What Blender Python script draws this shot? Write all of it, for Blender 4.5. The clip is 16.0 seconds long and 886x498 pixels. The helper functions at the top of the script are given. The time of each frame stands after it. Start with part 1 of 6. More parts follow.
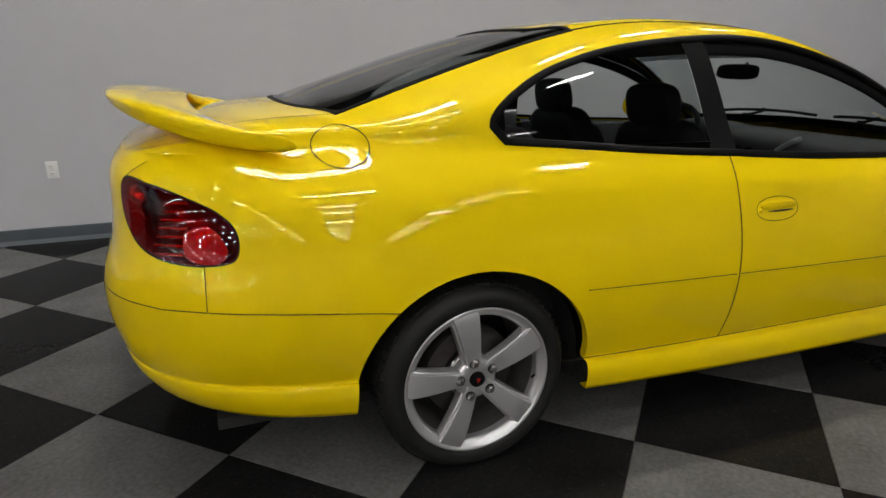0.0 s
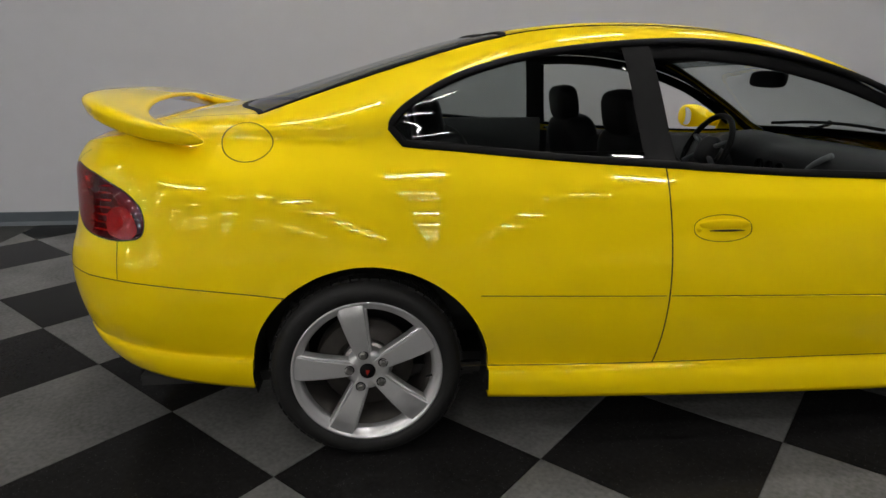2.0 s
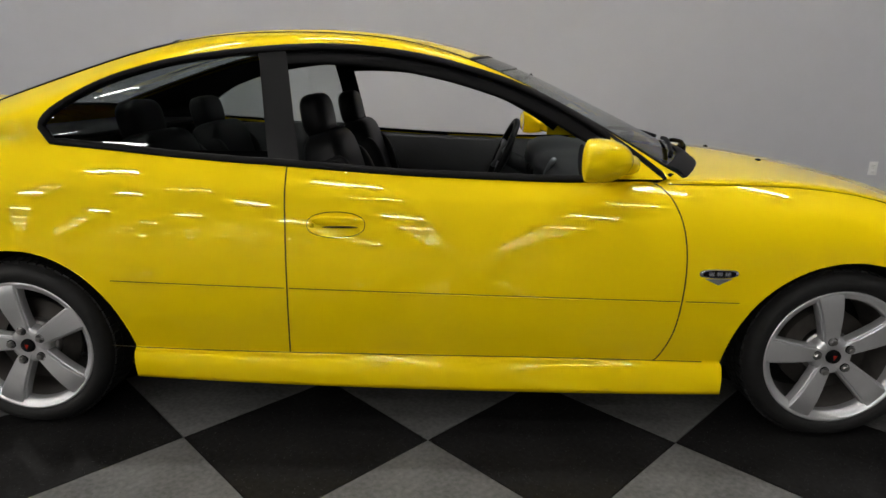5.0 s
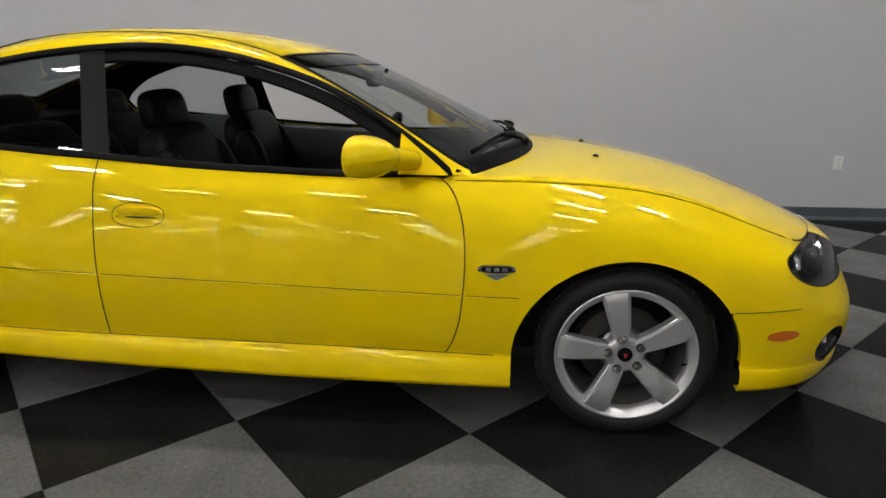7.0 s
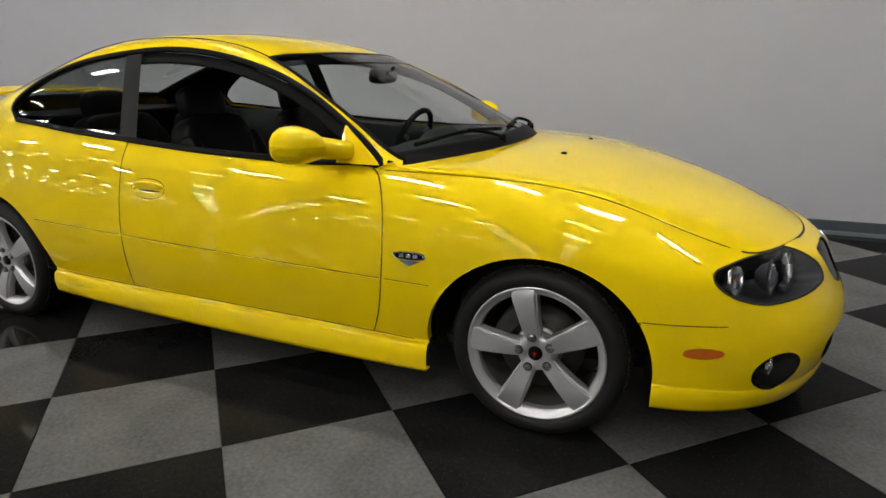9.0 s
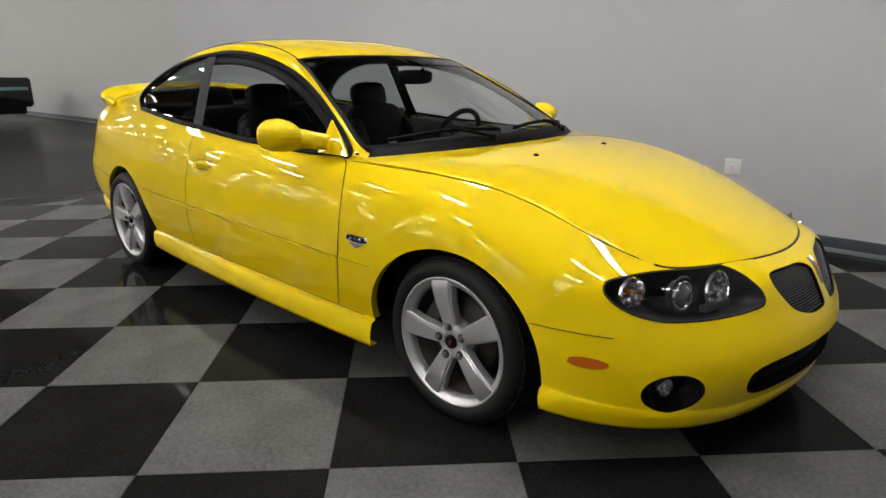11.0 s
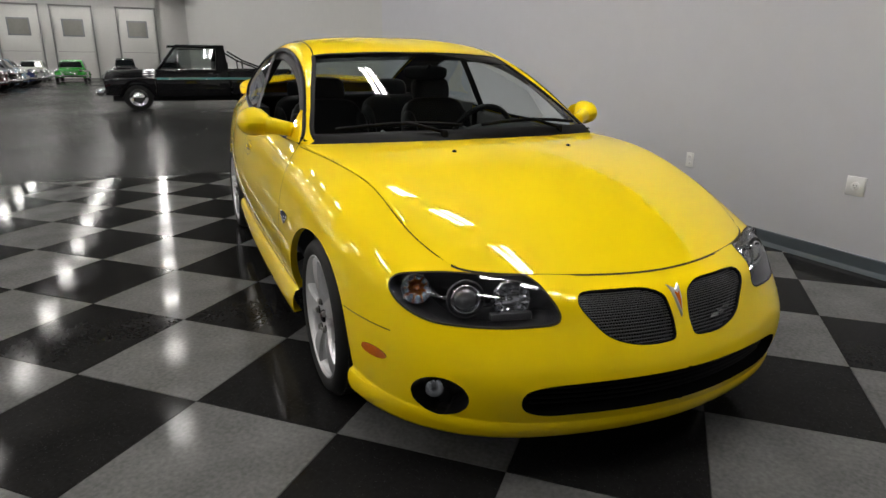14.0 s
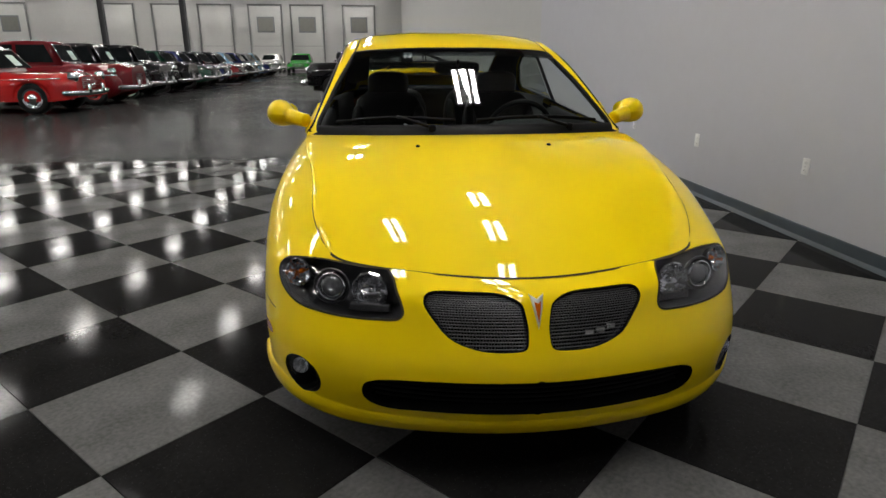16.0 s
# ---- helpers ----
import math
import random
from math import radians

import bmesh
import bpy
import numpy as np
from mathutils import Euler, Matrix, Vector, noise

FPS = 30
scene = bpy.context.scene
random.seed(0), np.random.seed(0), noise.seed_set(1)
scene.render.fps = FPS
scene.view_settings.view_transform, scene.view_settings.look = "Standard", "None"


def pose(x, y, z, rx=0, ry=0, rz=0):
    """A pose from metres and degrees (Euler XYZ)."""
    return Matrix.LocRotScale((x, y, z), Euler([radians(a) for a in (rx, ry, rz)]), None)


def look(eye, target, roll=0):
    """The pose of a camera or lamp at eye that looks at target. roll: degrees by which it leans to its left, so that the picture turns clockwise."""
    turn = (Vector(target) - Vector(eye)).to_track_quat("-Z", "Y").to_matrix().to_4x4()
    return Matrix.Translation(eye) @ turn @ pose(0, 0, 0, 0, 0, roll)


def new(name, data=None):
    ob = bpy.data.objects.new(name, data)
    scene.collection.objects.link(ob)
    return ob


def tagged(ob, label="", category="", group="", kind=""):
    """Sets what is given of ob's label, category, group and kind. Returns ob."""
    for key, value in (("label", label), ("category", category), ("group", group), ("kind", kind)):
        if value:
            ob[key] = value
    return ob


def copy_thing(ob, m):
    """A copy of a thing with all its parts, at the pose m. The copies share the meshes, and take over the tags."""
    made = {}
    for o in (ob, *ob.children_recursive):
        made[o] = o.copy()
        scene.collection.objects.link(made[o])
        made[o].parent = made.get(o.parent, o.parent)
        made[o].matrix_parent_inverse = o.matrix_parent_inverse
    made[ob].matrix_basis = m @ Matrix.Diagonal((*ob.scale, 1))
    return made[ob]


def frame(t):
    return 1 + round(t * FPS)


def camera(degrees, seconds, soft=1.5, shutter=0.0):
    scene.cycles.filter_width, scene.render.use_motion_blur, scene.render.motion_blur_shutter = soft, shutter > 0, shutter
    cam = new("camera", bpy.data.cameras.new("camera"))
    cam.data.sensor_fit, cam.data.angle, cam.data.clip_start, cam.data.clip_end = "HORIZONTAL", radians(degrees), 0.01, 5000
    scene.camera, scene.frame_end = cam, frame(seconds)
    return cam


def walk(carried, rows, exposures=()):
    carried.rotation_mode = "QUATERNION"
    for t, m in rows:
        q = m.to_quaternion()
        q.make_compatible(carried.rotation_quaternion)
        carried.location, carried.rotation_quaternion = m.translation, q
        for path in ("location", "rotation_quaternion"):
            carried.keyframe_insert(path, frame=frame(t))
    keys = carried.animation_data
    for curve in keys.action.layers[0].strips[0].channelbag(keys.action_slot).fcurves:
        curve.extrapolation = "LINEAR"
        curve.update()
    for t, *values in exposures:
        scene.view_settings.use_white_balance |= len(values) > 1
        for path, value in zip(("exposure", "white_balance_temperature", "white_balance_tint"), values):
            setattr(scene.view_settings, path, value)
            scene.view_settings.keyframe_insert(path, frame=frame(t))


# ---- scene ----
# Rows: seconds, eye, target, roll
cam = camera(71.9, 16.0)
ROWS = [
    (0.0, (-0.663, -2.356, 1.219), (0.039, -0.576, 0.636), 0.3),
    (0.5, (-0.491, -2.425, 1.212), (0.067, -0.593, 0.634), 0.4),
    (1.0, (-0.318, -2.491, 1.211), (0.088, -0.619, 0.636), 0.6),
    (1.5, (-0.121, -2.553, 1.215), (0.170, -0.660, 0.638), 0.6),
    (2.0, (0.091, -2.608, 1.211), (0.298, -0.700, 0.651), 0.4),
    (2.5, (0.308, -2.653, 1.206), (0.468, -0.736, 0.659), 0.3),
    (3.0, (0.551, -2.690, 1.218), (0.657, -0.772, 0.661), 0.3),
    (3.5, (0.804, -2.724, 1.203), (0.878, -0.801, 0.660), 0.1),
    (4.0, (1.028, -2.739, 1.216), (1.085, -0.818, 0.662), 0.5),
    (4.5, (1.299, -2.768, 1.195), (1.290, -0.841, 0.663), 0.2),
    (5.0, (1.551, -2.781, 1.194), (1.497, -0.853, 0.665), 0.1),
    (7.5, (2.631, -2.783, 1.229), (2.299, -0.895, 0.659), -0.4),
    (8.0, (2.858, -2.766, 1.214), (2.362, -0.911, 0.655), -0.7),
    (8.5, (3.071, -2.724, 1.218), (2.434, -0.914, 0.654), -0.7),
    (9.0, (3.293, -2.670, 1.209), (2.512, -0.917, 0.647), -0.6),
    (11.5, (4.305, -2.193, 1.204), (2.899, -0.885, 0.648), 0.0),
    (12.0, (4.474, -2.050, 1.206), (2.975, -0.851, 0.645), 0.1),
    (12.5, (4.624, -1.888, 1.215), (3.059, -0.778, 0.649), 0.2),
    (13.0, (4.770, -1.701, 1.212), (3.137, -0.693, 0.647), 0.1),
    (13.5, (4.878, -1.531, 1.208), (3.181, -0.636, 0.644), 0.4),
    (14.0, (4.973, -1.336, 1.216), (3.229, -0.541, 0.644), 0.4),
    (14.5, (5.067, -1.132, 1.234), (3.264, -0.496, 0.647), 0.2),
    (15.0, (5.144, -0.900, 1.246), (3.307, -0.385, 0.647), 0.1),
    (15.5, (5.221, -0.672, 1.251), (3.347, -0.330, 0.642), -0.1),
    (16.0, (5.275, -0.424, 1.242), (3.377, -0.234, 0.642), 0.0),
]
EXPOSURES = [(0.0, -0.46), (1.5, -0.56), (3.0, -0.50), (5.0, -0.40), (7.5, -0.31), (9.0, -0.29), (12.5, -0.11), (14.5, -0.31), (16.0, -0.42)]
walk(cam, [(t, look(eye, target, roll)) for t, eye, target, roll in ROWS], EXPOSURES)

# ---- world, light ----
world = bpy.data.worlds.new("world")
scene.world = world
world.use_nodes = True
world.node_tree.nodes["Background"].inputs[0].default_value = (0.5, 0.53, 0.58, 1)
world.node_tree.nodes["Background"].inputs[1].default_value = 0.05
TUBE_STRENGTH = 76.0
CEILING = 7.2


# ---- materials ----
def socket_set(node, **values):
    for key, value in values.items():
        node.inputs[key.replace("_", " ")].default_value = value


def plain(name, colour, rough=0.5, metal=0.0, coat=0.0, spec=0.5, grain=0.0, scale=30.0, bump=0.0, spread=0.0, rough_spread=0.0):
    """A principled material with noise at two scales in colour, roughness and relief."""
    m = bpy.data.materials.new(name)
    m.use_nodes = True
    nt = m.node_tree
    b = nt.nodes["Principled BSDF"]
    socket_set(b, Base_Color=(*colour, 1), Roughness=rough, Metallic=metal, Coat_Weight=coat, Coat_Roughness=0.008, Specular_IOR_Level=spec)
    if grain or bump or spread or rough_spread:
        co = nt.nodes.new("ShaderNodeTexCoord")
        fine, broad = nt.nodes.new("ShaderNodeTexNoise"), nt.nodes.new("ShaderNodeTexNoise")
        socket_set(fine, Scale=scale, Detail=5.0)
        socket_set(broad, Scale=scale * 0.06, Detail=3.0)
        for n in (fine, broad):
            nt.links.new(co.outputs["Object"], n.inputs["Vector"])
        mix = nt.nodes.new("ShaderNodeMix")
        mix.data_type = "FLOAT"
        mix.inputs[0].default_value = 0.5
        nt.links.new(fine.outputs[0], mix.inputs[2])
        nt.links.new(broad.outputs[0], mix.inputs[3])
        if grain:
            ramp = nt.nodes.new("ShaderNodeMapRange")
            socket_set(ramp, From_Min=0.25, From_Max=0.75, To_Min=1 - grain, To_Max=1 + grain)
            nt.links.new(mix.outputs[0], ramp.inputs[0])
            hsv = nt.nodes.new("ShaderNodeHueSaturation")
            hsv.inputs["Color"].default_value = (*colour, 1)
            nt.links.new(ramp.outputs[0], hsv.inputs["Value"])
            last = hsv
            if spread:
                info = nt.nodes.new("ShaderNodeObjectInfo")
                rr = nt.nodes.new("ShaderNodeMapRange")
                socket_set(rr, To_Min=1 - spread, To_Max=1 + spread)
                nt.links.new(info.outputs["Random"], rr.inputs[0])
                h2 = nt.nodes.new("ShaderNodeHueSaturation")
                nt.links.new(hsv.outputs[0], h2.inputs["Color"])
                nt.links.new(rr.outputs[0], h2.inputs["Value"])
                last = h2
            nt.links.new(last.outputs[0], b.inputs["Base Color"])
        if rough_spread:
            r2 = nt.nodes.new("ShaderNodeMapRange")
            socket_set(r2, From_Min=0.3, From_Max=0.7, To_Min=max(0.0, rough - rough_spread), To_Max=rough + rough_spread)
            nt.links.new(broad.outputs[0], r2.inputs[0])
            nt.links.new(r2.outputs[0], b.inputs["Roughness"])
        if bump:
            bn = nt.nodes.new("ShaderNodeBump")
            socket_set(bn, Strength=bump, Distance=0.002)
            nt.links.new(fine.outputs[0], bn.inputs["Height"])
            nt.links.new(bn.outputs[0], b.inputs["Normal"])
    return m


def tile_material(name, colour, fleck, rough):
    """Vinyl tile: base colour with small scattered chips, faint scuffs and a polished coat."""
    m = plain(name, colour, rough=rough, grain=0.48, scale=60.0, spread=0.07, rough_spread=0.03, spec=0.022)
    nt = m.node_tree
    b = nt.nodes["Principled BSDF"]
    co = nt.nodes.new("ShaderNodeTexCoord")
    geo = nt.nodes.new("ShaderNodeNewGeometry")
    vor = nt.nodes.new("ShaderNodeTexVoronoi")
    socket_set(vor, Scale=120.0)
    nt.links.new(geo.outputs["Position"], vor.inputs["Vector"])
    pick = nt.nodes.new("ShaderNodeMath")
    pick.operation = "LESS_THAN"
    pick.inputs[1].default_value = 0.15
    nt.links.new(vor.outputs["Distance"], pick.inputs[0])
    rare = nt.nodes.new("ShaderNodeSeparateColor")
    nt.links.new(vor.outputs["Color"], rare.inputs[0])
    few = nt.nodes.new("ShaderNodeMath")
    few.operation = "GREATER_THAN"
    few.inputs[1].default_value = 0.66
    nt.links.new(rare.outputs[0], few.inputs[0])
    both = nt.nodes.new("ShaderNodeMath")
    both.operation = "MULTIPLY"
    nt.links.new(pick.outputs[0], both.inputs[0])
    nt.links.new(few.outputs[0], both.inputs[1])
    half = nt.nodes.new("ShaderNodeMath")
    half.operation = "MULTIPLY"
    half.inputs[1].default_value = 0.6
    nt.links.new(both.outputs[0], half.inputs[0])
    old = b.inputs["Base Color"].links[0].from_socket
    mix = nt.nodes.new("ShaderNodeMix")
    mix.data_type = "RGBA"
    mix.inputs[7].default_value = (*fleck, 1)
    nt.links.new(half.outputs[0], mix.inputs[0])
    nt.links.new(old, mix.inputs[6])
    nt.links.new(mix.outputs[2], b.inputs["Base Color"])
    return m


def glass(name, tint, rough=0.0, clear=0.8):
    """Thin car glass: a tinted see-through film with a Fresnel gloss."""
    m = bpy.data.materials.new(name)
    m.use_nodes = True
    nt = m.node_tree
    nt.nodes.remove(nt.nodes["Principled BSDF"])
    out = nt.nodes["Material Output"]
    tr, gl, mix, lw = (nt.nodes.new(k) for k in ("ShaderNodeBsdfTransparent", "ShaderNodeBsdfGlossy", "ShaderNodeMixShader", "ShaderNodeLayerWeight"))
    steep, fr = nt.nodes.new("ShaderNodeMath"), nt.nodes.new("ShaderNodeMath")
    steep.operation, fr.operation = "POWER", "MULTIPLY_ADD"
    steep.inputs[1].default_value = 5.0
    fr.inputs[1].default_value, fr.inputs[2].default_value = 0.94, 0.055
    nt.links.new(lw.outputs["Facing"], steep.inputs[0])
    nt.links.new(steep.outputs[0], fr.inputs[0])
    tr.inputs[0].default_value = (*[c * clear for c in tint], 1)
    gl.inputs["Roughness"].default_value = rough
    nt.links.new(fr.outputs[0], mix.inputs[0])
    nt.links.new(tr.outputs[0], mix.inputs[1])
    nt.links.new(gl.outputs[0], mix.inputs[2])
    nt.links.new(mix.outputs[0], out.inputs[0])
    return m


def glow(name, colour, strength):
    m = bpy.data.materials.new(name)
    m.use_nodes = True
    b = m.node_tree.nodes["Principled BSDF"]
    socket_set(b, Base_Color=(0.9, 0.9, 0.9, 1), Emission_Color=(*colour, 1), Emission_Strength=strength)
    return m


YELLOW = plain("yellow_paint", (0.90, 0.645, 0.002), rough=0.45, coat=1.0, spec=0.05)
YELLOW.node_tree.nodes["Principled BSDF"].inputs["Coat IOR"].default_value = 1.32
RUBBER = plain("tyre_rubber", (0.011, 0.011, 0.011), spec=0.25, rough=0.65, grain=0.3, scale=40.0, bump=0.15)
TRIM = plain("black_trim", (0.005, 0.005, 0.0055), rough=0.45, spec=0.06, grain=0.15, scale=80.0)
PILLAR = plain("satin_black_pillar", (0.006, 0.006, 0.0065), rough=0.42, spec=0.12, grain=0.1, scale=60.0)
SEAM = plain("panel_gap_shadow", (0.030, 0.022, 0.004), rough=0.9)
LINER = plain("wheel_house_plastic", (0.016, 0.016, 0.016), rough=0.8, grain=0.3, scale=20.0, bump=0.3)
ALLOY = plain("silver_alloy_paint", (0.66, 0.66, 0.67), rough=0.32, metal=0.72, coat=0.3, grain=0.04, scale=120.0)
STEEL = plain("bare_steel", (0.35, 0.34, 0.33), rough=0.35, metal=1.0, grain=0.2, scale=25.0)
IRON = plain("cast_iron", (0.06, 0.055, 0.05), rough=0.6, metal=0.7, grain=0.3, scale=50.0, bump=0.3)
CHROME = plain("chrome", (0.85, 0.86, 0.87), rough=0.06, metal=1.0)
LEATHER = plain("black_leather", (0.006, 0.006, 0.0065), spec=0.14, rough=0.45, grain=0.25, scale=90.0, bump=0.25)
DASH = plain("dashboard_vinyl", (0.017, 0.018, 0.0195), rough=0.55, spec=0.35, grain=0.2, scale=120.0, bump=0.25)
DASHLIGHT = plain("grey_dash_trim", (0.16, 0.17, 0.18), rough=0.4, grain=0.1, scale=60.0)
WINDOW = glass("clear_windscreen", (0.86, 0.92, 0.90), clear=0.86)
TINTED = glass("tinted_window", (0.80, 0.85, 0.84), clear=0.74)
BAND = glass("dark_shade_band", (0.55, 0.60, 0.64), clear=0.5)
LENS = glass("clear_lamp_lens", (0.97, 0.98, 1.0), clear=0.95)
HOUSING = plain("lamp_housing", (0.040, 0.040, 0.042), rough=0.35, grain=0.1, scale=40.0)
REFLECTOR = plain("lamp_reflector", (0.90, 0.91, 0.92), rough=0.13, metal=1.0)
PROJECTOR = plain("projector_glass", (0.20, 0.205, 0.21), rough=0.10, spec=0.9, metal=0.5, coat=1.0)
AMBER = plain("amber_lens", (0.62, 0.14, 0.005), rough=0.2, coat=0.8, grain=0.15, scale=90.0)
TAILGLASS = glass("red_tail_lens", (0.95, 0.10, 0.08), clear=0.92)
REDBOWL = plain("red_lamp_bowl", (0.20, 0.004, 0.006), rough=0.3, metal=0.5, grain=0.25, scale=45.0)
REDLENS = plain("red_lamp_lens", (0.40, 0.008, 0.008), rough=0.25, coat=0.2, grain=0.35, scale=60.0)
MESHGREY = plain("grille_mesh_plastic", (0.13, 0.13, 0.135), rough=0.35, metal=0.5, grain=0.1, scale=80.0)
# near-black colour that stands for the shade inside the nose openings
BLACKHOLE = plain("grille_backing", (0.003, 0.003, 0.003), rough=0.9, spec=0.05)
WALLPAINT = plain("grey_wall_paint", (0.47, 0.473, 0.505), rough=0.6, grain=0.035, scale=6.0, bump=0.06)
WALLWHITE = plain("white_wall_paint", (0.47, 0.47, 0.455), rough=0.6, grain=0.04, scale=4.0, bump=0.06)
# extra bright for unseen walls, so the hood reflects them like the partition
BACKWHITE = plain("unseen_wall_white", (0.80, 0.80, 0.79), rough=0.6, grain=0.03, scale=4.0, bump=0.06)
DOORGREY = plain("dock_door_paint", (0.53, 0.53, 0.51), rough=0.5, grain=0.05, scale=5.0)
TRACK = plain("galvanised_track", (0.20, 0.20, 0.20), rough=0.5, metal=0.5, grain=0.15, scale=10.0)
COLUMN = plain("dark_column_paint", (0.04, 0.04, 0.042), rough=0.5, grain=0.15, scale=8.0)
BASEBOARD = plain("slate_baseboard_vinyl", (0.060, 0.075, 0.088), rough=0.45, grain=0.1, scale=12.0)
CONCRETE = plain("polished_concrete", (0.033, 0.033, 0.032), rough=0.22, spec=0.005, grain=0.5, scale=3.0, rough_spread=0.07, bump=0.02)
# dark grey chosen to keep the unseen ceiling weak in reflections
CEILPAINT = plain("ceiling_paint", (0.16, 0.16, 0.163), rough=0.8, grain=0.05, scale=3.0)
PLASTICWHITE = plain("white_plastic", (0.72, 0.72, 0.71), rough=0.35, grain=0.03, scale=90.0)
TILEBLACK = tile_material("black_vinyl_tile", (0.0108, 0.0106, 0.0106), (0.10, 0.10, 0.10), 0.085)
TILEGREY = tile_material("grey_vinyl_tile", (0.100, 0.100, 0.098), (0.040, 0.035, 0.035), 0.09)
GROUT = plain("tile_joint", (0.02, 0.02, 0.02), rough=0.7, grain=0.2, scale=30.0)
TUBE = glow("fluorescent_tube", (1.0, 0.97, 0.93), TUBE_STRENGTH)


# ---- mesh helpers ----
def mesh_of(name, verts, faces, mat, smooth=True, angle=None):
    me = bpy.data.meshes.new(name)
    me.from_pydata([tuple(map(float, v)) for v in verts], [], faces)
    me.validate()
    me.materials.append(mat)
    if smooth:
        me.polygons.foreach_set("use_smooth", [True] * len(me.polygons))
    if angle:
        me.set_sharp_from_angle(angle=radians(angle))
    return me


def part(name, data, material=None, parent=None, label="", smooth=True, angle=None):
    """Links a bmesh, a mesh or (verts, faces) as one mesh object under a thing or a part."""
    if isinstance(data, bmesh.types.BMesh):
        me = bpy.data.meshes.new(name)
        data.to_mesh(me)
        data.free()
        me.materials.append(material)
        if smooth:
            me.polygons.foreach_set("use_smooth", [True] * len(me.polygons))
            me.set_sharp_from_angle(angle=radians(angle or 40))
    elif isinstance(data, tuple):
        me = mesh_of(name, data[0], data[1], material, smooth, angle)
        if len(data) > 2:
            me.normals_split_custom_set_from_vertices(data[2])
    else:
        me = data
    ob = new(name, me)
    if parent:
        ob.parent = parent
    if label:
        tagged(ob, label)
    return ob


def thing(name, label, category, at=(0, 0, 0), rz=0.0, group="", kind=""):
    e = new(name)
    e.matrix_basis = pose(*at, 0, 0, rz)
    return tagged(e, label, category, group, kind)


def joined(*pieces):
    verts, faces = [], []
    for v, f in pieces:
        n = len(verts)
        verts += [tuple(map(float, p)) for p in v]
        faces += [tuple(i + n for i in q) for q in f]
    return verts, faces


def moved(piece, m):
    return [tuple(m @ Vector(p)) for p in piece[0]], piece[1]


def box(x0, x1, y0, y1, z0, z1, bevel=0.0, seg=2):
    bm = bmesh.new()
    bmesh.ops.create_cube(bm, size=1, matrix=Matrix.Translation(((x0 + x1) / 2, (y0 + y1) / 2, (z0 + z1) / 2)) @ Matrix.Diagonal((abs(x1 - x0), abs(y1 - y0), abs(z1 - z0), 1)))
    if bevel:
        bmesh.ops.bevel(bm, geom=bm.edges[:], offset=bevel, segments=seg, affect="EDGES", profile=0.6)
    out = [tuple(v.co) for v in bm.verts], [tuple(v.index for v in f.verts) for f in bm.faces]
    bm.free()
    return out


def lathe(profile, n=48, axis="y", arc=(0.0, 1.0)):
    """Turns a profile of (radius, along) round an axis through the origin."""
    verts, faces = [], []
    closed = arc == (0.0, 1.0)
    cols = n if closed else n + 1
    for i in range(cols):
        a = 2 * math.pi * (arc[0] + (arc[1] - arc[0]) * i / n)
        for r, h in profile:
            p = (r * math.cos(a), r * math.sin(a), h)
            verts.append((p[0], p[2], p[1]) if axis == "y" else p if axis == "z" else (p[2], p[0], p[1]))
    m = len(profile)
    for i in range(n):
        k = (i + 1) % cols
        for j in range(m - 1):
            faces.append((i * m + j, i * m + j + 1, k * m + j + 1, k * m + j))
    return verts, faces


def grid_piece(pts, close_u=False):
    """A sheet through rows of points."""
    n, m = len(pts), len(pts[0])
    verts = [p for row in pts for p in row]
    faces = []
    for i in range(n if close_u else n - 1):
        k = (i + 1) % n
        for j in range(m - 1):
            faces.append((i * m + j, i * m + j + 1, k * m + j + 1, k * m + j))
    return verts, faces


def hermite(points, t_knots, t):
    """A smooth curve through points (n, ...) at knots, sampled at t."""
    p, k, t = np.asarray(points, float), np.asarray(t_knots, float), np.asarray(t, float)
    d = np.diff(p, axis=0) / np.diff(k).reshape(-1, *[1] * (p.ndim - 1))
    h = np.diff(k).reshape(-1, *[1] * (p.ndim - 1))
    tan = np.empty_like(p)
    if len(p) > 2:
        tan[1:-1] = (d[:-1] * h[1:] + d[1:] * h[:-1]) / (h[1:] + h[:-1])
        tan[0], tan[-1] = 2 * d[0] - tan[1], 2 * d[-1] - tan[-2]
    else:
        tan[:] = d[0]
    i = np.clip(np.searchsorted(k, t, side="right") - 1, 0, len(k) - 2)
    w = (k[i + 1] - k[i])
    s = ((t - k[i]) / w).reshape(-1, *[1] * (p.ndim - 1))
    w = w.reshape(s.shape)
    return (2 * s**3 - 3 * s**2 + 1) * p[i] + (s**3 - 2 * s**2 + s) * w * tan[i] + (3 * s**2 - 2 * s**3) * p[i + 1] + (s**3 - s**2) * w * tan[i + 1]


def smooth_line(points, n, closed=False):
    p = np.asarray(points, float)
    if closed:
        p = np.concatenate([p[-2:], p, p[:3]])
    k = np.r_[0, np.cumsum(np.linalg.norm(np.diff(p, axis=0), axis=1) ** 0.5)]
    if closed:
        return hermite(p, k, np.linspace(k[2], k[-3], n + 1)[:-1])
    return hermite(p, k, np.linspace(0, k[-1], n))


